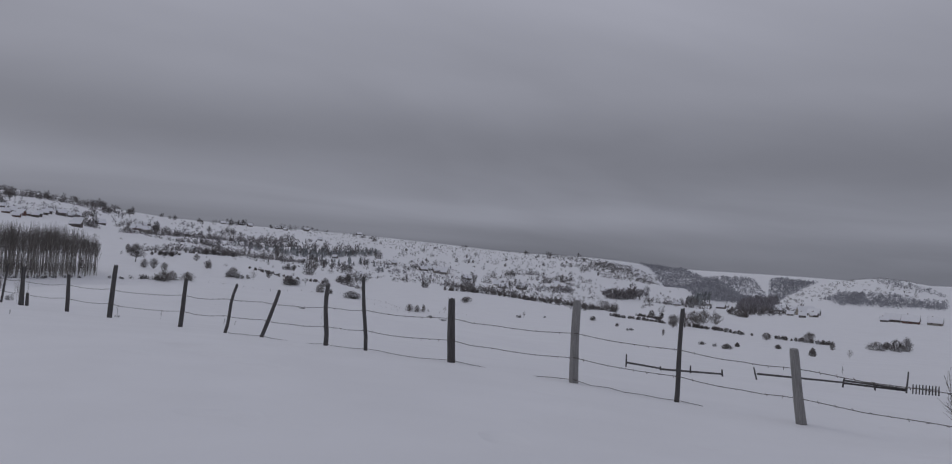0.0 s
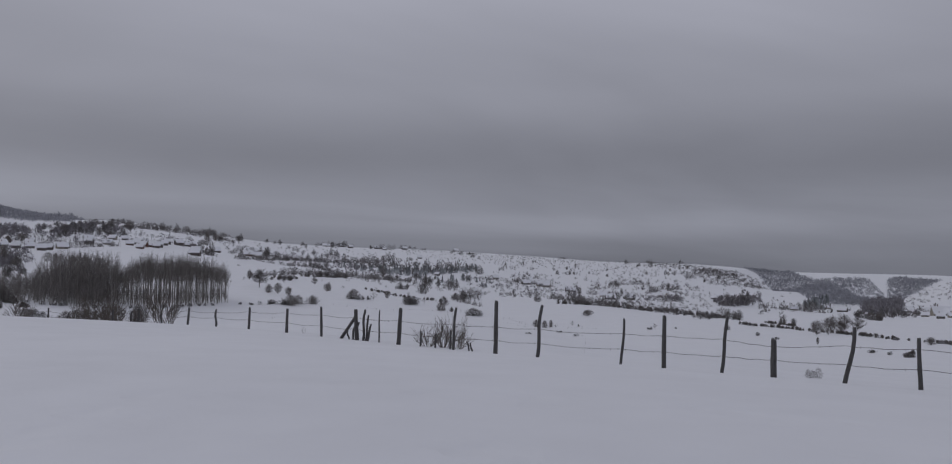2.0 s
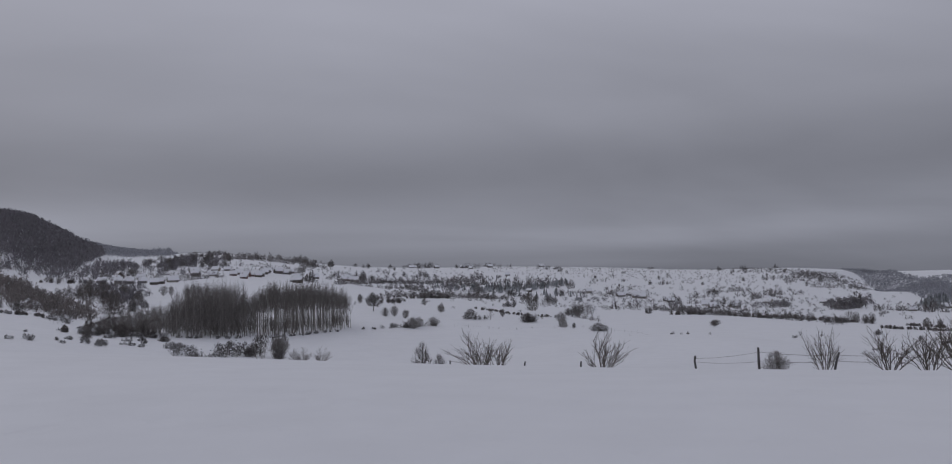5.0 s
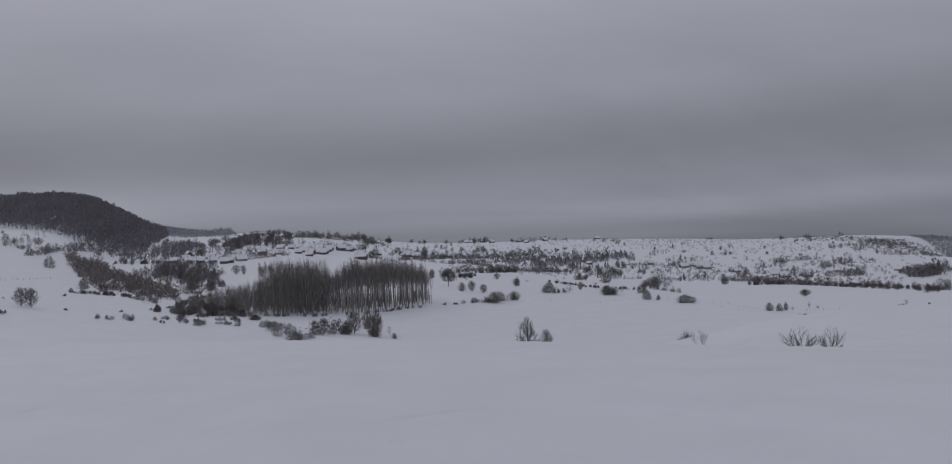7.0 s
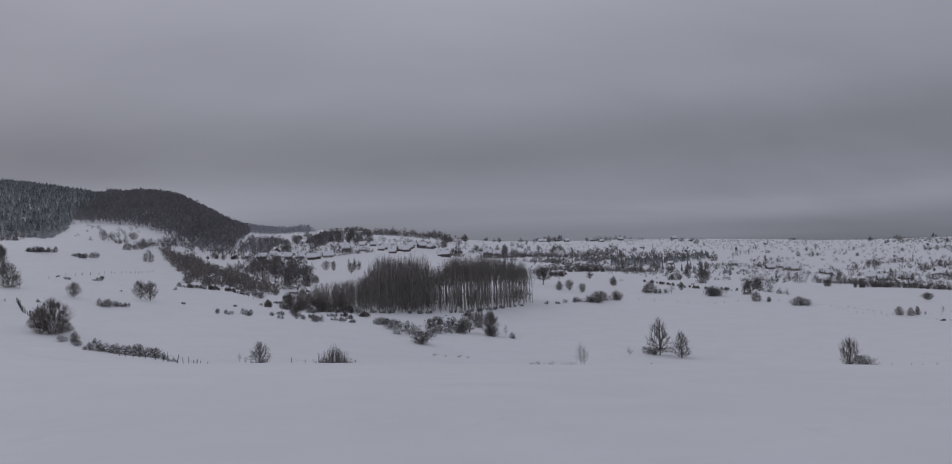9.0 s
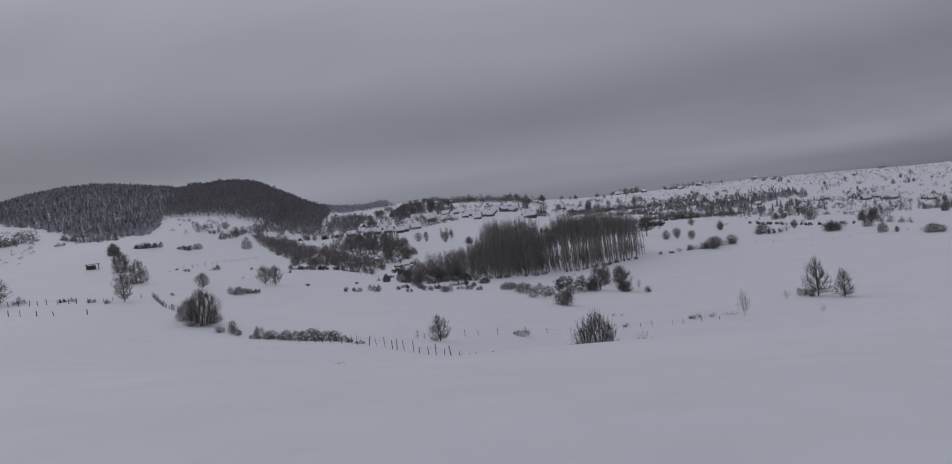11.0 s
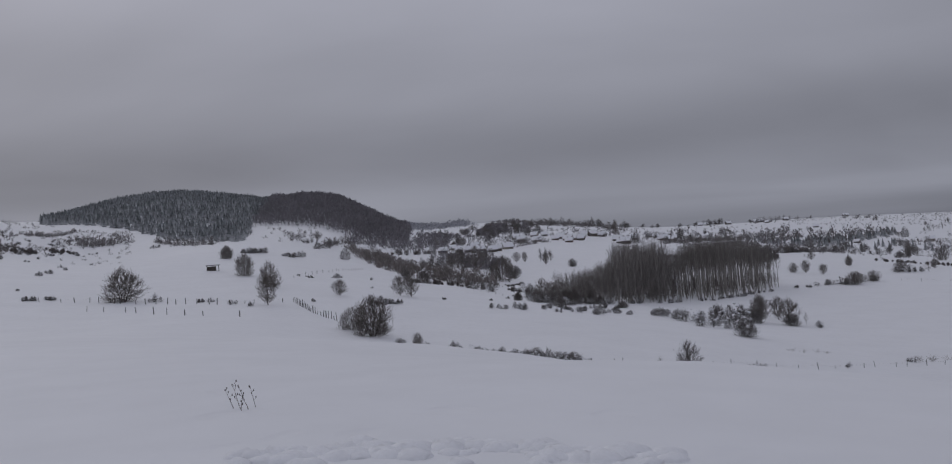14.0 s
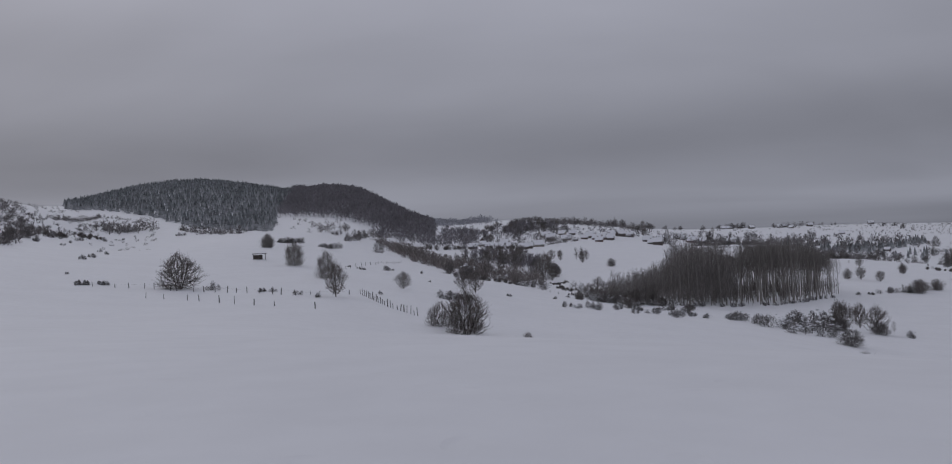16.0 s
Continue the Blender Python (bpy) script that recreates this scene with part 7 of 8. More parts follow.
wood("valley_scrub", [(45, 891), (184, 1882), (-150, 1999), (-111, 899)], 45, 4.5, 6, "scrub", SCRUB, "scattered bushes on the far valley floor", "scrub", 31, 0.4)
wood("pasture_scrub", [(-290, 519), (-398, 788), (-583, 746), (-508, 476), (-409, 453)], 30, 2.4, 3, "scrub", SCRUB, "small bushes dotted over a snowy pasture", "scrub", 32, 0.35)
wood("hill_scrub", [(-742, 228), (-1154, 412), (-1282, 345), (-1156, 229), (-667, 125)], 17, 2.8, 4, "scrub", SCRUB, "junipers dotted over a snowy hillside", "scrub", 33, 0.5)
wood("village_trees", [(-837, 826), (-918, 914), (-1024, 835), (-866, 696)], 13, 8, 6, "beech", WOODLAND, "bare trees along the brow above the village", "wood", 34, 0.42)
wood("village_trees", [(-711, 642), (-837, 770), (-878, 682), (-741, 535)], 12, 7, 6.5, "beech", WOODLAND, "bare garden trees among village houses", "wood", 35, 0.6)
wood("village_trees", [(-638, 769), (-932, 1173), (-950, 966), (-749, 743)], 40, 8, 8, "beech", WOODLAND, "bare trees between farms on the upland", "wood", 36, 0.45)
wood("valley_trees", [(-153, 1047), (-211, 1494), (-521, 1538), (-830, 1299), (-672, 986), (-404, 999)], 34, 9, 8, "beech", WOODLAND, "bare trees about the valley hamlets", "wood", 37, 0.4)
wood("valley_spruces", [(-487, 1182), (-536, 1324), (-734, 1181), (-680, 1039)], 19, 12, 7, "spruce", NEEDLES, "dark frosted spruces about the valley hamlets", "wood", 38, 0.45)
wood("ridge_scrub", [(87, 1591), (152, 2037), (428, 2038), (347, 1594)], 17, 4, 7, "scrub", SCRUB, "scattered bushes over a distant snowy hill", "scrub", 45, 0.5)
wood("far_ridge_wood", [(-2218, 1959), (-2587, 2297), (-2795, 2046), (-2156, 1565)], 17, 12, 15, "beech", HAZED, "hazy bare woods on a distant ridge", "wood", 39, 0.75)
wood("valley_trees", [(-345, 1150), (-379, 1296), (-535, 1250), (-484, 1109)], 17, 8, 7.5, "beech", WOODLAND, "bare trees along a valley hamlet", "wood", 40, 0.5)
wood("valley_trees", [(-570, 962), (-679, 1176), (-799, 1107), (-684, 895)], 20, 9, 8, "beech", WOODLAND, "bare trees along a valley hamlet", "wood", 41, 0.5)
wood("valley_trees", [(-642, 1391), (-739, 1632), (-1003, 1368), (-891, 1202)], 26, 9, 9, "beech", WOODLAND, "bare trees about upland farms", "wood", 42, 0.4)
wood("valley_scrub", [(-141, 878), (-162, 1177), (-553, 971), (-505, 630), (-389, 694), (-283, 815)], 21, 4, 5.5, "scrub", SCRUB, "bushes and small trees on the valley fields", "scrub", 43, 0.4)
wood("hill_scrub", [(-591, 385), (-799, 542), (-1076, 575), (-1131, 468), (-786, 376)], 22, 4.5, 5, "scrub", SCRUB, "bushes dotted over a snowy hillside", "scrub", 44, 0.4)
wood("hill_thicket", [(-571, 98), (-714, 151), (-577, 114), (-513, 90), (-472, 74)], 6, 4.6, 5.0, "scrub", SCRUB, "dark leafless thicket in the dip behind a pasture", "scrub", 91, 0.5)
wood("hill_thicket", [(-1063, 304), (-1179, 414), (-1115, 389), (-993, 281)], 9, 7, 8, "scrub", SCRUB, "brown leafless thicket along the top of a pasture", "scrub", 92, 0.75)
wood("hill_scrub", [(-766, 144), (-961, 224), (-732, 156), (-590, 102)], 13, 4, 6, "scrub", SCRUB, "junipers scattered thickly over a snowy hillside", "scrub", 93, 0.8)
wood("hill_scrub", [(-701, 148), (-1099, 311), (-968, 273), (-608, 125)], 11, 3.5, 5, "scrub", SCRUB, "junipers scattered over a snowy hillside", "scrub", 94, 0.6)
wood("gorge_wood", [(-250, 2780), (-112, 3000), (25, 2250), (85, 1800), (75, 1393), (-15, 1409), (-100, 2080), (-190, 2600)], 9, 9, 11, "beech", HAZED, "bare woods on the dark flank of a gorge", "wood", 180, 0.95)
wood("gorge_wood", [(-16, 2489), (101, 2544), (123, 2191), (111, 2046), (51, 2078)], 11, 9, 12, "beech", HAZED, "bare woods on the far slope of a gorge", "wood", 181, 0.8)
wood("gorge_wood", [(144, 2437), (176, 2543), (236, 2157), (180, 2026), (136, 1978), (125, 2103)], 9, 10, 12, "beech", HAZED, "dark wood on a distant snowy hillside", "wood", 182, 0.95)
wood("gorge_wood", [(192, 1638), (231, 1745), (272, 1714), (231, 1468), (189, 1389)], 9, 8, 10, "beech", HAZED, "bare woods along a distant snowy hill", "wood", 183, 0.75)
wood("gorge_wood", [(227, 1679), (273, 1678), (325, 1583), (359, 1480), (314, 1294), (259, 1333), (203, 1405)], 9, 8, 10, "beech", HAZED, "bare woods along a distant snowy hill", "wood", 184, 0.7)
wood("gorge_wood", [(323, 1921), (364, 1861), (400, 1746), (389, 1616), (353, 1720), (320, 1835)], 10, 7, 10, "beech", HAZED, "bare woods along the brow of a distant hill", "wood", 185, 0.6)
wood("hamlet_trees", [(38, 1337), (132, 1916), (71, 1074), (22, 886)], 9, 13, 11, "beech", WOODLAND, "tall bare trees at the edge of a hamlet", "wood", 186, 0.9)
wood("hamlet_spruces", [(-44, 1395), (-7, 1538), (-5, 1311), (-38, 1267)], 9, 13, 7, "spruce", NEEDLES, "dark frosted spruces at the edge of a hamlet", "wood", 187, 0.9)
wood("valley_wood", [(-162, 1264), (-114, 1493), (-102, 1335), (-145, 1149)], 9, 10, 9, "beech", WOODLAND, "dense bare wood on the valley floor", "wood", 188, 0.9)
wood("valley_wood", [(-236, 1103), (-209, 1230), (-194, 1150), (-222, 1041)], 10, 8, 9, "beech", WOODLAND, "dense bare wood on the valley floor", "wood", 189, 0.8)
wood("ridge_scrub", [(-289, 1911), (-240, 2395), (-139, 2502), (-132, 1758), (-213, 1627)], 12, 4.5, 7, "scrub", SCRUB, "dense patch of scrub on a snowy ridge", "scrub", 190, 0.75)
wood("far_ridge_wood", [(-1849, 1375), (-2697, 2139), (-1580, 1373), (-1092, 937), (-1525, 1239), (-1368, 1016)], 17, 14, 16, "beech", HAZED, "hazy bare woods on a distant ridge", "wood", 191, 0.6)
wood("village_wood", [(-821, 650), (-930, 780), (-1010, 880), (-1040, 930), (-864, 777), (-790, 653)], 10, 9, 9, "beech", WOODLAND, "bare wood on a knoll behind the village", "wood", 192, 0.75)
wood("village_wood", [(-960, 890), (-990, 940), (-828, 778), (-823, 752)], 10, 9, 8, "beech", WOODLAND, "bare trees on a knoll behind the village", "wood", 193, 0.6)
wood("village_wood", [(-960, 695), (-1010, 790), (-808, 635), (-807, 582)], 9, 9, 9, "beech", WOODLAND, "thin leafless wood at the foot of the hill", "wood", 194, 0.75)
wood("stream_scrub", [(-619, 426), (-671, 520), (-566, 448), (-479, 357), (-576, 404)], 4.5, 7, 5.5, "beech", WOODLAND, "frosted bare trees along the stream gully", "scrub", 195, 0.4)
wood("valley_spruces", [(-704, 1220), (-694, 1621), (-651, 1521), (-639, 1096)], 11, 12, 7.5, "spruce", NEEDLES, "band of dark frosted spruces across the valley", "wood", 196, 0.8)
wood("ridge_scrub", [(-308, 1861), (-236, 2367), (-205, 2201), (-258, 1640)], 12, 4.5, 7, "scrub", SCRUB, "dense patch of scrub on a snowy ridge", "scrub", 197, 0.7)
wood("valley_wood", [(-146, 1229), (-117, 1406), (-111, 1256), (-135, 1115)], 9, 10, 9, "beech", WOODLAND, "dense bare wood on the valley floor", "wood", 198, 0.8)
wood("hill_scrub", [(-640, 84), (-830, 122), (-1000, 215), (-690, 142), (-565, 92)], 8, 3.2, 5, "scrub", SCRUB, "junipers scattered thickly over a snowy hillside", "scrub", 210, 0.75)
wood("hill_thicket", [(-442, 59), (-475, 65), (-527, 85), (-732, 161), (-681, 150), (-493, 81)], 5, 3.8, 4.2, "scrub", THICKET, "dark leafless thicket in the dip behind a pasture", "scrub", 211, 0.5)
wood("village_trees", [(-696, 602), (-740, 815), (-895, 1038), (-849, 797), (-783, 668)], 11, 5.5, 5.5, "beech", WOODLAND, "bare garden trees among village houses", "wood", 212, 0.3)
wood("stream_scrub", [(-582, 389), (-470, 359), (-547, 418), (-614, 459), (-682, 470)], 6, 6.5, 5, "beech", WOODLAND, "frosted bare trees along the stream gully", "scrub", 213, 0.35)
# hedgerows
hedge([(-343, 1047), (-300, 1010), (-217, 731), (-150, 793)], 2.3, 5.5, 5.2, 3, 4.9)
hedge([(-659, 943), (-587, 890), (-547, 900), (-529, 931)], 3.5, 8.4, 7.9, 8, 7.5)
hedge([(-684, 1252), (-670, 1318), (-666, 1415), (-655, 1476)], 6.3, 15.0, 14.2, 9, 13.5)
hedge([(-800, 1253), (-836, 1410), (-864, 1569)], 4.9, 11.7, 11.1, 10, 10.5)
hedge([(-560, 1297), (-520, 1311), (-471, 1340)], 3.7, 8.8, 8.3, 11, 7.9)
hedge([(-515, 1355), (-504, 1471)], 3.9, 9.3, 8.8, 12, 8.4)
hedge([(-369, 1332), (-333, 1366)], 3.9, 9.2, 8.8, 13, 8.3)
hedge([(-301, 1378), (-259, 1371)], 4.6, 10.9, 10.4, 14, 9.8)
hedge([(-216, 1114), (-192, 1144)], 2.8, 6.6, 6.2, 15, 5.9)
hedge([(-255, 1405), (-224, 1341)], 2.6, 6.2, 5.9, 16, 5.6)
hedge([(-371, 1451), (-309, 1491)], 2.9, 7.0, 6.6, 17, 6.3)
hedge([(-228, 1458), (-205, 1460)], 3.1, 7.5, 7.1, 18, 6.7)
hedge([(-643, 808), (-611, 824), (-641, 960)], 2.2, 5.2, 5.0, 20, 4.7)
hedge([(-704, 780), (-639, 731)], 2.9, 7.0, 6.7, 21, 6.3)
hedge([(-1150, 1188), (-1211, 1351), (-1024, 1234)], 4.0, 9.6, 9.1, 22, 8.6)
hedge([(-1032, 984), (-1150, 1188)], 3.6, 8.6, 8.2, 23, 7.8)
hedge([(-1028, 938), (-1081, 1095), (-1118, 1281)], 4.0, 9.6, 9.1, 24, 8.6)
hedge([(-722, 555), (-672, 568), (-706, 661)], 1.8, 4.2, 4.0, 25, 3.8)
hedge([(-437, 629), (-488, 766)], 2.3, 5.4, 5.1, 27, 4.9)
hedge([(-366, 1451), (-301, 1495)], 3.6, 8.6, 8.2, 28, 7.7)
hedge([(-269, 1317), (-244, 1460)], 3.8, 8.9, 8.5, 29, 8.0)
hedge([(-214, 1103), (-197, 1168)], 2.7, 6.5, 6.1, 30, 5.8)
hedge([(-145, 1157), (-115, 1266)], 7.0, 16.7, 15.9, 31, 15.0)
hedge([(-106, 1254), (-51, 1251)], 3.9, 9.3, 8.8, 32, 8.4)
hedge([(-44, 1221), (-8, 1174)], 5.7, 13.5, 12.8, 33, 12.1)
hedge([(23, 936), (62, 976), (116, 1066)], 4.0, 9.5, 9.1, 35, 8.6)
hedge([(-145, 1151), (-115, 1280)], 4.8, 11.5, 10.9, 36, 10.3)
hedge([(-94, 1233), (-18, 1248)], 3.7, 8.8, 8.4, 37, 7.9)
hedge([(-473, 708), (-495, 776)], 1.6, 3.8, 3.6, 39, 3.4)
hedge([(-991, 281), (-1074, 339), (-1104, 387)], 3.9, 9.2, 8.8, 41, 8.3)
hedge([(-1058, 393), (-896, 360), (-810, 340)], 2.5, 6.0, 5.7, 42, 5.4)
hedge([(-925, 220), (-1210, 359), (-1199, 422)], 1.4, 3.4, 3.3, 44, 3.1)
hedge([(-783, 572), (-769, 612), (-748, 627)], 2.2, 5.2, 4.9, 45, 4.6)
hedge([(-1071, 942), (-1257, 1216), (-1162, 1216)], 2.8, 6.8, 6.4, 46, 6.1)
hedge([(-1088, 1179), (-1002, 1190)], 3.7, 8.8, 8.3, 47, 7.9)
hedge([(-629, 757), (-720, 982), (-767, 1185)], 2.7, 6.4, 6.1, 48, 5.8)
hedge([(-770, 1427), (-725, 1557), (-685, 1563)], 5.5, 13.2, 12.5, 50, 11.9)
hedge([(-702, 1133), (-776, 1416)], 4.9, 11.7, 11.2, 51, 10.6)
hedge([(-1017, 656), (-1490, 1100)], 2.6, 6.1, 5.8, 52, 5.5)
hedge([(-706, 559), (-710, 634)], 2.1, 5.0, 4.7, 55, 4.5)

hedge([(-336, 1003), (-254, 906), (-174, 735), (-134, 705), (-95, 711)], 2.3, 5.5, 5.2, 200, 5.0)
hedge([(-427, 543), (-502, 781), (-549, 1034)], 2.1, 5, 4.8, 201, 4.5)
hedge([(-300, 372), (-288, 404)], 1.7, 4, 3.8, 202, 3.6)
hedge([(-769, 983), (-757, 1151), (-836, 1497)], 2.5, 6, 5.7, 203, 5.4)
hedge([(-590, 1339), (-503, 1368), (-431, 1334)], 2.1, 5, 4.8, 204, 4.5)
hedge([(-273, 561), (-229, 519)], 1.7, 4, 3.8, 205, 3.6)
hedge([(-343, 1206), (-267, 1192), (-198, 1191)], 2.5, 6, 5.7, 206, 5.4)
hedge([(-699, 370), (-777, 447), (-832, 546)], 2.1, 5, 4.8, 207, 4.5)


# ---- houses ----
PLASTER = material("cream_plaster", (0.30, 0.275, 0.24), rough=0.9, vary=0.15, scale=0.6)
BRICK = material("red_brown_brick", (0.15, 0.085, 0.07), rough=0.9, vary=0.25, scale=1.2)
BOARDS = material("dark_boards", (0.125, 0.108, 0.098), rough=0.9, vary=0.3, scale=1.0)
PANE = material("dark_window_glass", (0.03, 0.035, 0.04), rough=0.15, vary=0.2, scale=1, spec=0.5)
ROOF_SNOW = material("roof_snow", (0.80, 0.81, 0.84), rough=0.7, vary=0.04, scale=0.5)
LINTEL = material("painted_frame", (0.5, 0.48, 0.45), rough=0.7, vary=0.1, scale=2)


def slab(x0, y0, z0, x1, y1, z1):
    v = [(x, y, z) for z in (z0, z1) for x, y in ((x0, y0), (x1, y0), (x1, y1), (x0, y1))]
    return v, [(3, 2, 1, 0), (4, 5, 6, 7), (0, 1, 5, 4), (1, 2, 6, 5), (2, 3, 7, 6), (3, 0, 4, 7)]


def house(x, y, turn, wide, deep, tall, walls, label, windows=2):
    """A small farmhouse with gables at its two ends; its long side looks along -y before turning."""
    ob = thing("farmhouse" if windows else "barn", x, y, label, "house" if windows else "barn", "buildings of the valley")
    ob.rotation_euler = (0, 0, radians(turn))
    tall *= 0.85
    w, d, rise = wide / 2, deep / 2, deep * 0.56
    v = [(-w, -d, -1.5), (w, -d, -1.5), (w, d, -1.5), (-w, d, -1.5), (-w, -d, tall), (w, -d, tall), (w, d, tall), (-w, d, tall), (-w, 0, tall + rise), (w, 0, tall + rise)]
    f = [(0, 1, 5, 4), (1, 2, 6, 9, 5), (2, 3, 7, 6), (3, 0, 4, 8, 7), (4, 5, 9, 8), (6, 7, 8, 9)]
    part("wall", mesh_of("wall", v, f, walls), ob)
    eave, th = 0.7, 0.4
    drop = eave * rise / d
    for s in (-1, 1):
        e = [(-w - eave, s * (d + eave), tall - drop), (w + eave, s * (d + eave), tall - drop), (w + eave, 0, tall + rise), (-w - eave, 0, tall + rise)]
        rv = e + [(a, b, c + th) for a, b, c in e]
        part("roof", mesh_of("roof", rv, [(3, 2, 1, 0), (4, 5, 6, 7), (0, 1, 5, 4), (1, 2, 6, 5), (2, 3, 7, 6), (3, 0, 4, 7)], ROOF_SNOW), ob, "snow-covered pitched roof")
    for k in range(windows):
        c, held = -w + wide * (k + 0.7) / (windows + 0.4), ob
        for name, mat, o, m in (("window", LINTEL, 0.06, 0.12), ("pane", PANE, 0.09, 0.0)):
            vv, ff = slab(c - 0.5 - m, -d - o, tall * 0.38 - m, c + 0.5 + m, -d + 0.05, tall * 0.78 + m)
            held = part(name, mesh_of(name, vv, ff, mat), held if name == "pane" else ob)
    vv, ff = slab(w * 0.72 - 0.5, -d - 0.08, -0.3, w * 0.72 + 0.5, -d + 0.05, min(2.0, tall * 0.75))
    part("door", mesh_of("door", vv, ff, BOARDS), ob)
    if windows:
        vv, ff = slab(-w * 0.4 - 0.3, -0.3, tall + rise * 0.6, -w * 0.4 + 0.3, 0.3, tall + rise + 1.0)
        part("chimney", mesh_of("chimney", vv, ff, BRICK), ob)
    return ob


house(-688, 673, 26, 7.3, 5.1, 2.8, BRICK, "red-brown brick farmhouse under a snowy pitched roof", 2)
house(-709, 718, 54, 6.6, 4.7, 3.4, BOARDS, "dark boarded farm building under a snow-covered roof", 0)
house(-646, 706, 14, 8.0, 5.6, 2.8, BOARDS, "dark boarded farm building under a snow-covered roof", 2)
house(-715, 889, 39, 11.0, 7.7, 3.4, BRICK, "red-brown brick farmhouse under a snowy pitched roof", 2)
house(-669, 559, 65, 9.2, 6.4, 2.8, PLASTER, "cream plastered farmhouse under a snow-covered roof", 2)
house(-722, 637, 29, 8.2, 5.8, 4.6, BOARDS, "dark boarded farm building under a snow-covered roof", 2)
house(-720, 660, 31, 8.4, 5.9, 2.8, PLASTER, "cream plastered farmhouse under a snow-covered roof", 2)
house(-748, 770, 61, 8.3, 5.8, 3.4, BOARDS, "dark boarded farm building under a snow-covered roof", 0)
house(-777, 829, 67, 10.1, 7.1, 2.8, PLASTER, "cream plastered farmhouse under a snow-covered roof", 2)
house(-784, 860, 59, 7.8, 5.4, 3.4, BOARDS, "dark boarded farm building under a snow-covered roof", 2)
house(-716, 563, 30, 7.6, 5.3, 3.4, PLASTER, "cream plastered farmhouse under a snow-covered roof", 2)
house(-442, 1320, 3, 13.0, 9.0, 4.6, PLASTER, "cream plastered farmhouse under a snow-covered roof", 2)
house(-484, 1336, 44, 13.0, 9.0, 3.4, BOARDS, "dark boarded farm building under a snow-covered roof", 0)
house(-377, 1251, 34, 9.8, 6.9, 3.4, BOARDS, "dark boarded farm building under a snow-covered roof", 2)
house(-304, 1162, 11, 13.0, 9.0, 2.8, PLASTER, "cream plastered farmhouse under a snow-covered roof", 2)
house(-262, 1130, -6, 13.0, 9.0, 3.4, BOARDS, "dark boarded farm building under a snow-covered roof", 0)
house(-1096, 2054, 53, 13.0, 9.0, 4.6, BOARDS, "dark boarded farm building under a snow-covered roof", 2)
house(-1061, 1879, -2, 9.9, 6.9, 3.4, BOARDS, "dark boarded farm building under a snow-covered roof", 2)
house(-1197, 1888, 51, 11.6, 8.1, 4.6, BOARDS, "dark boarded farm building under a snow-covered roof", 0)
house(-682, 509, 45, 6.5, 4.5, 4.6, PLASTER, "cream plastered farmhouse under a snow-covered roof", 2)
house(-681, 521, 36, 6.5, 4.5, 3.4, BOARDS, "dark boarded farm building under a snow-covered roof", 0)
house(-661, 538, 31, 6.5, 4.5, 3.4, BOARDS, "dark boarded farm building under a snow-covered roof", 0)
house(-639, 1309, -2, 8.2, 5.7, 3.4, BOARDS, "dark boarded farm building under a snow-covered roof", 2)
house(-553, 1372, 20, 9.8, 6.9, 4.6, PLASTER, "cream plastered farmhouse under a snow-covered roof", 2)
house(-859, 1678, 23, 10.7, 7.5, 3.4, BOARDS, "dark boarded farm building under a snow-covered roof", 0)
house(-248, 1319, 37, 9.7, 6.8, 2.8, BOARDS, "dark boarded farm building under a snow-covered roof", 0)
house(77, 928, -15, 6.5, 4.5, 2.8, PLASTER, "cream plastered farmhouse under a snow-covered roof", 2)
house(83, 866, -3, 6.6, 4.6, 3.4, BOARDS, "dark boarded farm building under a snow-covered roof", 2)
house(97, 894, -30, 6.5, 4.5, 3.4, BOARDS, "dark boarded farm building under a snow-covered roof", 2)
house(151, 839, -7, 6.5, 4.5, 2.8, BOARDS, "dark boarded farm building under a snow-covered roof", 2)
house(176, 877, -40, 9.2, 6.5, 2.8, PLASTER, "cream plastered farmhouse under a snow-covered roof", 2)
house(-53, 1241, 11, 9.9, 6.9, 3.4, PLASTER, "cream plastered farmhouse under a snow-covered roof", 2)
house(-454, 1325, 32, 13.0, 9.0, 4.6, PLASTER, "cream plastered farmhouse under a snow-covered roof", 2)
house(-281, 1101, 32, 13.0, 9.0, 2.8, BOARDS, "dark boarded farm building under a snow-covered roof", 2)
house(-255, 1106, 35, 11.6, 8.1, 3.4, PLASTER, "cream plastered farmhouse under a snow-covered roof", 2)
house(-28, 1580, -4, 11.7, 8.2, 2.8, PLASTER, "cream plastered farmhouse under a snow-covered roof", 2)
house(16, 1281, -13, 8.0, 5.6, 2.8, BOARDS, "dark boarded farm building under a snow-covered roof", 2)
house(-1122, 1945, 42, 13.0, 9.0, 3.4, BOARDS, "dark boarded farm building under a snow-covered roof", 0)
house(-1104, 2069, 16, 13.0, 9.0, 3.4, BOARDS, "dark boarded farm building under a snow-covered roof", 0)
house(-1005, 2206, 39, 13.0, 9.0, 3.4, BOARDS, "dark boarded farm building under a snow-covered roof", 0)
house(-1198, 1837, 19, 12.7, 8.9, 2.8, BOARDS, "dark boarded farm building under a snow-covered roof", 2)
house(-696, 503, 38, 6.5, 4.5, 3.4, BOARDS, "dark boarded farm building under a snow-covered roof", 2)
house(-681, 535, 54, 7.2, 5.1, 2.8, BOARDS, "dark boarded farm building under a snow-covered roof", 2)
house(-658, 528, 52, 7.0, 4.9, 3.4, BOARDS, "dark boarded farm building under a snow-covered roof", 0)
house(-1206, 1821, 29, 12.1, 8.5, 3.4, BOARDS, "dark boarded farm building under a snow-covered roof", 2)
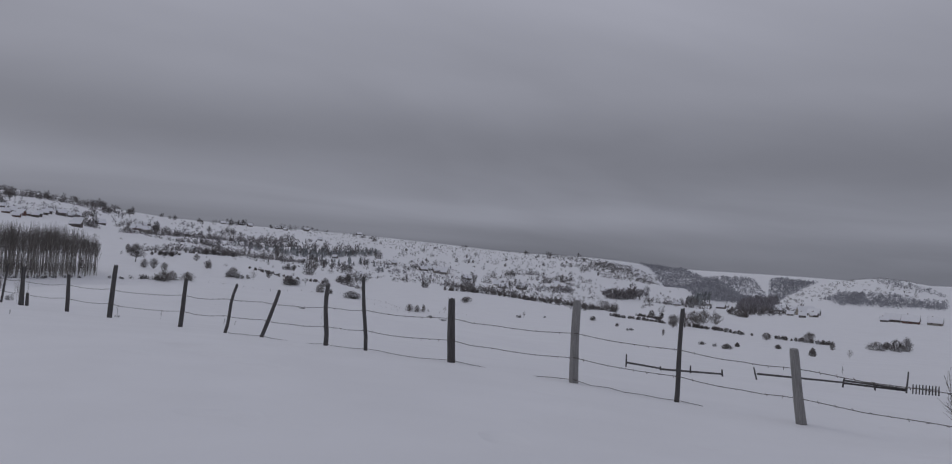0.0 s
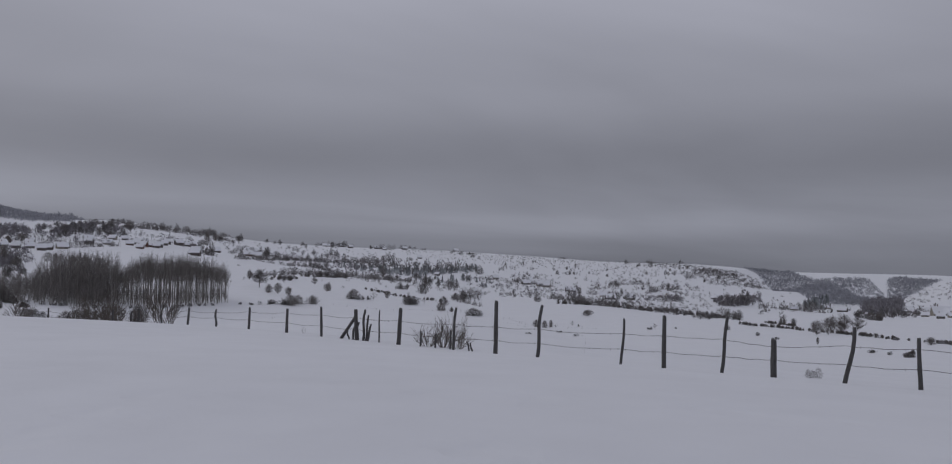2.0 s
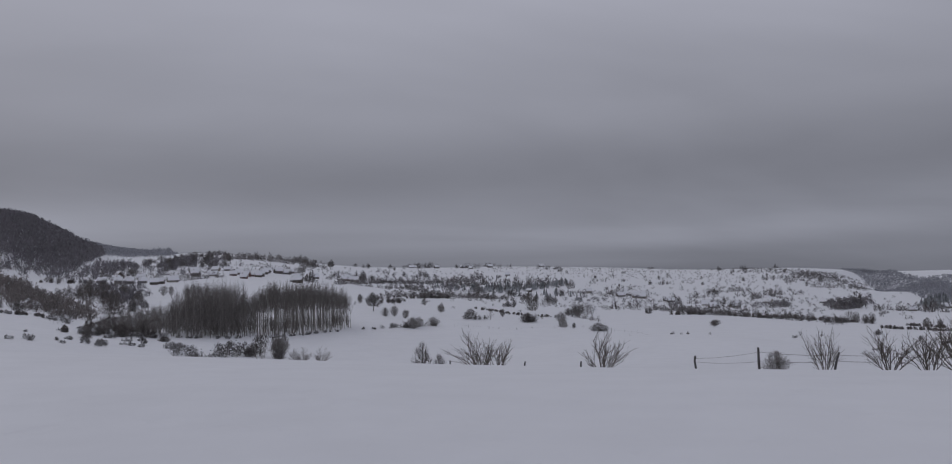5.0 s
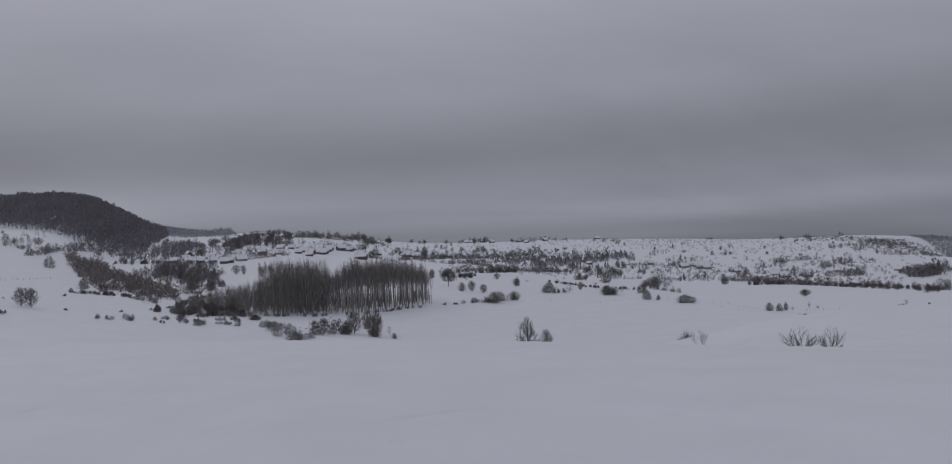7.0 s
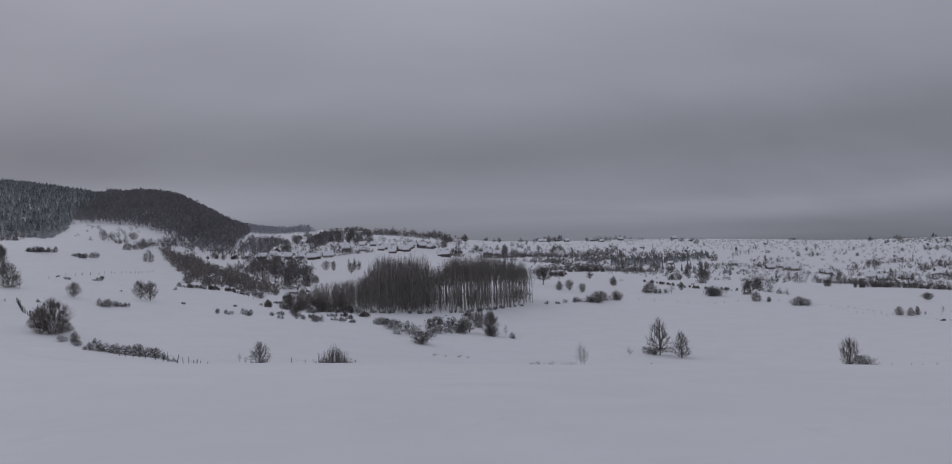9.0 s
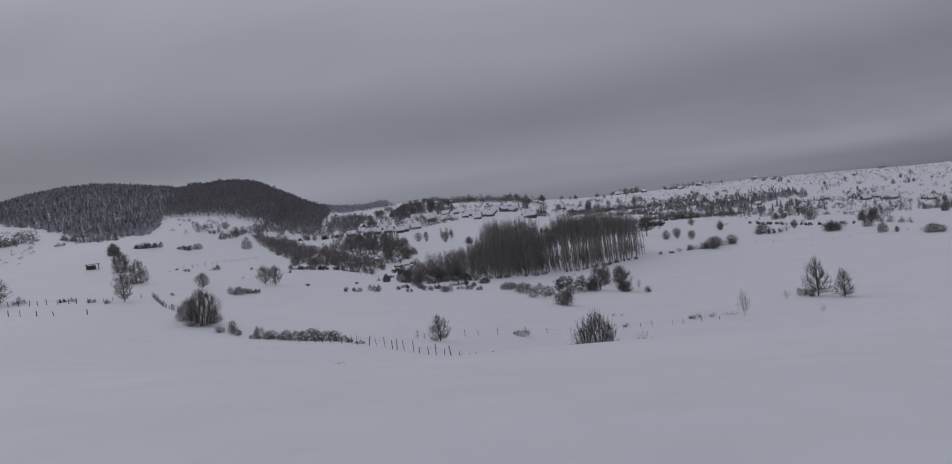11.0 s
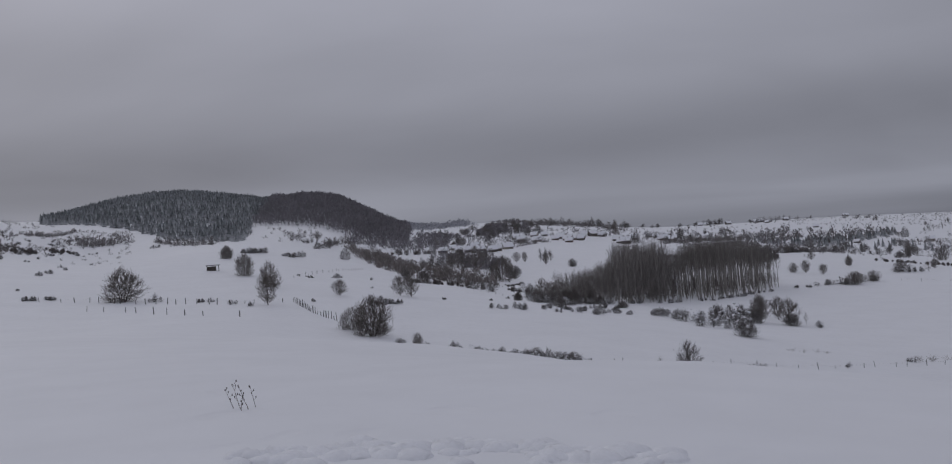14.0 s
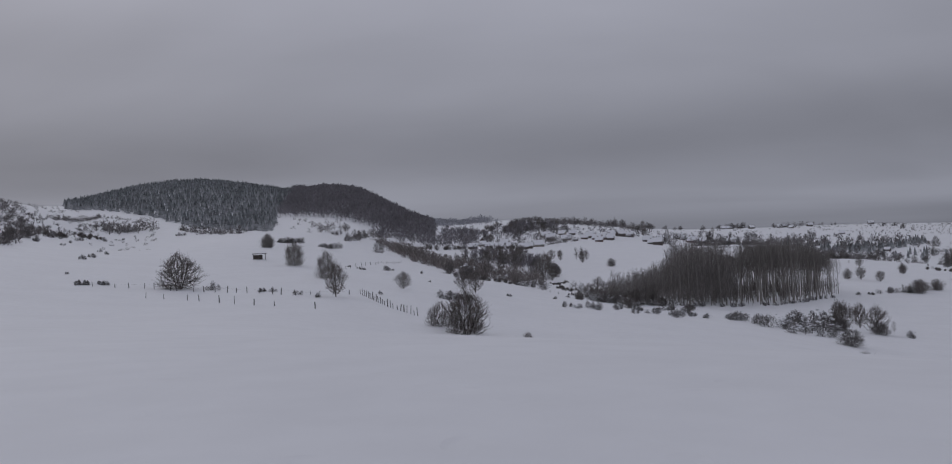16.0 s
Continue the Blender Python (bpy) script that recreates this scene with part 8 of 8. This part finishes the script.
house(-1144, 1845, 60, 11.9, 8.3, 4.6, BOARDS, "dark boarded farm building under a snow-covered roof", 0)
house(-779, 978, 32, 13.0, 9.0, 2.8, BRICK, "red-brown brick farmhouse under a snowy pitched roof", 2)
house(-726, 696, 38, 7.5, 5.3, 2.8, BRICK, "red-brown brick farmhouse under a snowy pitched roof", 2)
house(-719, 718, 18, 7.6, 5.3, 2.8, BRICK, "red-brown brick farmhouse under a snowy pitched roof", 2)
house(-782, 725, 17, 8.0, 5.6, 2.8, PLASTER, "cream plastered farmhouse under a snow-covered roof", 2)
house(-783, 744, 49, 7.0, 4.9, 2.8, BOARDS, "dark boarded farm building under a snow-covered roof", 0)
house(-766, 796, 44, 7.2, 5.0, 4.6, BOARDS, "dark boarded farm building under a snow-covered roof", 0)
house(-768, 820, 29, 8.5, 6.0, 2.8, PLASTER, "cream plastered farmhouse under a snow-covered roof", 2)
house(-763, 831, 17, 6.5, 4.5, 4.6, BOARDS, "dark boarded farm building under a snow-covered roof", 2)
house(-760, 671, 62, 9.7, 6.8, 3.4, PLASTER, "cream plastered farmhouse under a snow-covered roof", 2)
house(-724, 540, 59, 6.5, 4.5, 2.8, PLASTER, "cream plastered farmhouse under a snow-covered roof", 2)
house(-481, 1372, 15, 12.8, 9.0, 2.8, PLASTER, "cream plastered farmhouse under a snow-covered roof", 2)
house(-461, 1363, 12, 13.0, 9.0, 3.4, BOARDS, "dark boarded farm building under a snow-covered roof", 0)
house(-307, 1178, -6, 13.0, 9.0, 3.4, PLASTER, "cream plastered farmhouse under a snow-covered roof", 2)
house(-262, 1134, -6, 13.0, 9.0, 3.4, PLASTER, "cream plastered farmhouse under a snow-covered roof", 2)
house(-389, 1273, 34, 10.1, 7.1, 3.4, BOARDS, "dark boarded farm building under a snow-covered roof", 0)
house(-167, 1314, -24, 10.7, 7.5, 3.4, BOARDS, "dark boarded farm building under a snow-covered roof", 2)
house(-1114, 2093, 11, 13.0, 9.0, 2.8, PLASTER, "cream plastered farmhouse under a snow-covered roof", 2)
house(-732, 918, 52, 13.0, 9.0, 3.4, BRICK, "red-brown brick farmhouse under a snowy pitched roof", 2)
house(-712, 820, 60, 10.6, 7.4, 2.8, BOARDS, "dark boarded farm building under a snow-covered roof", 2)
house(-713, 702, 15, 9.4, 6.6, 3.4, BRICK, "red-brown brick farmhouse under a snowy pitched roof", 2)
house(-718, 732, 45, 7.5, 5.3, 4.6, BOARDS, "dark boarded farm building under a snow-covered roof", 2)
house(-766, 815, 68, 9.5, 6.7, 4.6, BOARDS, "dark boarded farm building under a snow-covered roof", 0)
house(-766, 830, 39, 9.7, 6.8, 2.8, BOARDS, "dark boarded farm building under a snow-covered roof", 2)
house(-632, 695, 21, 9.1, 6.3, 4.6, BOARDS, "dark boarded farm building under a snow-covered roof", 0)
house(-699, 887, 25, 10.0, 7.0, 4.6, PLASTER, "cream plastered farmhouse under a snow-covered roof", 2)
house(-741, 1030, 31, 10.0, 7.0, 4.6, BOARDS, "dark boarded farm building under a snow-covered roof", 2)
house(-1145, 2018, 47, 13.0, 9.0, 4.6, BOARDS, "dark boarded farm building under a snow-covered roof", 0)
house(-497, 1396, 26, 10.5, 7.3, 4.6, BOARDS, "dark boarded farm building under a snow-covered roof", 2)
house(-463, 1392, 6, 10.4, 7.3, 3.4, PLASTER, "cream plastered farmhouse under a snow-covered roof", 2)
house(96, 895, 16, 6.5, 4.5, 2.8, PLASTER, "cream plastered farmhouse under a snow-covered roof", 2)
house(83, 1184, -6, 15, 10.2, 3.4, PLASTER, "cream plastered farmhouse under a snow-covered roof", 2)
house(90, 1117, -20, 12, 8.2, 3.4, BOARDS, "dark boarded farm building under a snow-covered roof", 0)
house(99, 1134, -6, 12, 8.2, 3.4, BRICK, "red-brown brick farmhouse under a snowy pitched roof", 2)
house(98, 990, 15, 18, 12.2, 3.4, PLASTER, "cream plastered farmhouse under a snow-covered roof", 2)
house(105, 972, -20, 12, 8.2, 3.4, BOARDS, "dark boarded farm building under a snow-covered roof", 0)
house(9, 1235, -20, 12, 8.2, 3.4, BOARDS, "dark boarded farm building under a snow-covered roof", 0)
house(-11, 1314, 15, 12, 8.2, 3.4, PLASTER, "cream plastered farmhouse under a snow-covered roof", 2)
house(161, 854, -20, 13, 8.8, 3.4, BOARDS, "dark boarded farm building under a snow-covered roof", 0)
house(173, 837, -20, 14, 9.5, 3.4, BRICK, "red-brown brick farmhouse under a snowy pitched roof", 2)
house(193, 837, -20, 12, 8.2, 3.4, PLASTER, "cream plastered farmhouse under a snow-covered roof", 2)
house(-234, 1234, -20, 12, 8.2, 3.4, PLASTER, "cream plastered farmhouse under a snow-covered roof", 2)
house(-472, 1370, -20, 14, 9.5, 3.4, BOARDS, "dark boarded farm building under a snow-covered roof", 0)
house(-752, 565, -20, 11, 7.5, 3.4, BOARDS, "dark boarded farm building under a snow-covered roof", 0)
house(-738, 720, 15, 10, 6.8, 3.4, BOARDS, "dark boarded farm building under a snow-covered roof", 0)
house(-736, 744, -13, 10, 6.8, 3.4, BRICK, "red-brown brick farmhouse under a snowy pitched roof", 2)
house(-687, 757, 22, 10, 6.8, 3.4, BOARDS, "dark boarded farm building under a snow-covered roof", 0)
house(-800, 998, -6, 13, 8.8, 3.4, PLASTER, "cream plastered farmhouse under a snow-covered roof", 2)


def hay_shelter(x, y, turn, wide):
    """A small open shelter of poles under a boarded roof with snow on it."""
    ob = thing("field_shelter", x, y, "small dark open-sided shelter with a flat snowy roof on a hillside", "shed")
    ob.rotation_euler = (0, 0, radians(turn))
    w, d, h = wide / 2, wide * 0.3, wide * 0.42
    for a, b in ((-w, -d), (w, -d), (w, d), (-w, d)):
        part("pole", sticks("pole", [(np.array([a * 0.9, b * 0.9, -0.3]), np.array([a * 0.9, b * 0.9, h]), 0.12, 0.11)], WOOD), ob)
    vv, ff = slab(-w * 0.85, d * 0.3, -0.2, w * 0.5, d * 0.85, h * 0.85)
    part("back_wall", mesh_of("back_wall", vv, ff, BOARDS), ob)
    vv, ff = slab(-w * 1.1, -d * 1.1, h, w * 1.1, d * 1.1, h + 0.18)
    part("roof", mesh_of("roof", vv, ff, BOARDS), ob)
    vv, ff = slab(-w * 1.08, -d * 1.08, h + 0.184, w * 1.08, d * 1.08, h + 0.36)
    part("snow_cap", mesh_of("snow_cap", vv, ff, ROOF_SNOW), ob, "thick snow on the roof")


hay_shelter(-426.1, 144.8, 62, 4.6)


# ---- by the road ----
SEED_HEAD = sticks("seed_head", [(np.array([0, 0, -0.008]), np.array([0, 0, 0.002]), 0.003, 0.008), (np.array([0, 0, 0.002]), np.array([0, 0, 0.012]), 0.008, 0.003)], TWIG_DARK)


def weed(x, y, tall, lean, seed, shoots=5):
    """A dead plant stem standing in the snow, with a few side shoots and dry seed heads."""
    r2 = np.random.default_rng(seed)
    ob = thing("dead_weed", x, y, "dry dead weed stalk standing in the snow by the road", "plant", "dead weeds by the road")
    d = unit(np.array([lean * math.cos(0.7), lean * math.sin(0.7), 1.0]))
    shoot_at = []
    p = np.array([0, 0, -0.05])
    stem, girth = [p], [0.0038]
    for i in range(6):
        q = p + unit(d + r2.normal(0, 0.07, 3)) * tall / 6
        stem.append(q)
        girth.append(0.0034 - 0.0004 * i)
        if i >= 2 and len(shoot_at) < shoots:
            e = q + unit(np.array([r2.normal(0, 0.5), r2.normal(0, 0.5), 1.0])) * tall * r2.uniform(0.08, 0.2)
            shoot_at.append((q, e))
        p = q
    shoot_at.append((p, p + d * tall * 0.05))
    part("stem", tube("stem", stem, girth, REED), ob)
    for q, e in shoot_at:
        shoot = part("side_shoot", sticks("side_shoot", [(q, e, 0.002, 0.0015)], REED), ob)
        head = part("seed_head", SEED_HEAD, shoot)
        head.location = e


weed(-130.98, 7.04, 0.49, 0.08, 370, 5)
weed(-131.26, 7.99, 0.44, -0.45, 517, 3)
weed(-131.57, 7.77, 0.06, 0.1, 447, 6)
weed(-126.85, 6.54, 0.30, 0, 12, 4)
weed(-39.42, 78.41, 1.37, 0.1, 633, 6)
weed(-12.83, 17.02, 0.22, 0.1, 31, 6)
weed(-12.26, 18.83, 0.16, 0.1, 32, 6)
weed(-12.06, 19.04, 0.14, 0.1, 33, 6)
weed(-13.59, 16.42, 0.21, 0.1, 1375, 6)
weed(-11.59, 11.34, 0.10, 0.1, 955, 6)
weed(-51.12, 76.64, 0.52, 0, 1180, 3)
weed(-117.57, 7.56, 0.55, -0.35, 7, 6)
weed(-117.53, 7.62, 0.42, -0.2, 8, 4)
weed(-153.22, 4.24, 0.85, -0.5, 11, 1)
weed(-147.69, 6.16, 0.23, -0.4, 388, 5)
weed(-147.48, 6.13, 0.29, -0.3, 402, 5)
weed(-147.49, 6.20, 0.26, -0.35, 414, 5)
weed(-147.57, 6.31, 0.23, -0.2, 424, 5)
weed(-147.57, 6.14, 0.17, 0.2, 396, 5)


def snow_clods(rows, seed):
    """Lumps thrown up by the plough along the edge of the field."""
    r2 = np.random.default_rng(seed)
    verts, faces = [], []
    for x, y, r in rows:
        n = len(verts)
        z = gz(x, y) - 0.35 * r
        for i, (hh, rr) in enumerate(((-0.5, 1.0), (0.1, 1.05), (0.6, 0.75), (0.9, 0.3))):
            for k in range(9):
                a = 6.2832 * k / 9 + 0.3 * i
                q = rr * r * r2.uniform(0.82, 1.15)
                verts.append((x + math.cos(a) * q * 1.2, y + math.sin(a) * q, z + r * (hh + r2.uniform(-0.08, 0.08)) * 0.7))
        for i in range(3):
            for k in range(9):
                faces.append((n + i * 9 + k, n + i * 9 + (k + 1) % 9, n + (i + 1) * 9 + (k + 1) % 9, n + (i + 1) * 9 + k))
        faces.append(tuple(range(n + 27, n + 36)))
    tagged(new("snow_clods", mesh_of("snow_clods", verts, faces, THIN_SNOW, True)), "lumps of ploughed snow beside the road", "snow", kind="stuff")


CLODS = []
for x0, y0, x1, y1, count, size in ((-18.71, 5.90, -17.60, 6.28, 46, 0.055), (-17.57, 6.24, -16.50, 6.34, 26, 0.05), (-18.98, 6.13, -17.91, 6.33, 20, 0.03), (-9.42, 5.01, -7.75, 5.39, 40, 0.026), (-145.58, 5.22, -144.75, 6.29, 70, 0.11), (-144.75, 6.29, -143.44, 6.84, 70, 0.11)):
    for _ in range(count):
        t, side = rng.random(), abs(rng.normal(0, 0.22))
        CLODS.append((x0 + (x1 - x0) * t + rng.normal(0, 0.1), y0 + (y1 - y0) * t - side, size * rng.uniform(0.35, 1.5)))
snow_clods(CLODS, 9)


def snow_block(x, y, size):
    """A rough chunk of ploughed snow, broken square at one side."""
    bm = bmesh.new()
    bmesh.ops.create_cube(bm, size=1)
    bmesh.ops.subdivide_edges(bm, edges=bm.edges[:], cuts=4, use_grid_fill=True)
    r2 = np.random.default_rng(5)
    for v in bm.verts:
        c = v.co.normalized() * 0.6
        v.co = v.co.lerp(c, 0.45) + Vector(r2.normal(0, 0.035, 3))
    me = bpy.data.meshes.new("snow_block")
    bm.to_mesh(me)
    bm.free()
    me.materials.append(THIN_SNOW)
    ob = new("snow_block", me)
    ob.matrix_basis = Matrix.LocRotScale((x, y, gz(x, y) + size * 0.3), Euler((0.1, 0.15, 0.5)), (size * 1.1, size, size))
    tagged(ob, "rough chunk of ploughed snow lying on the snowfield", "snow")


snow_block(-8.32, 5.37, 0.17)
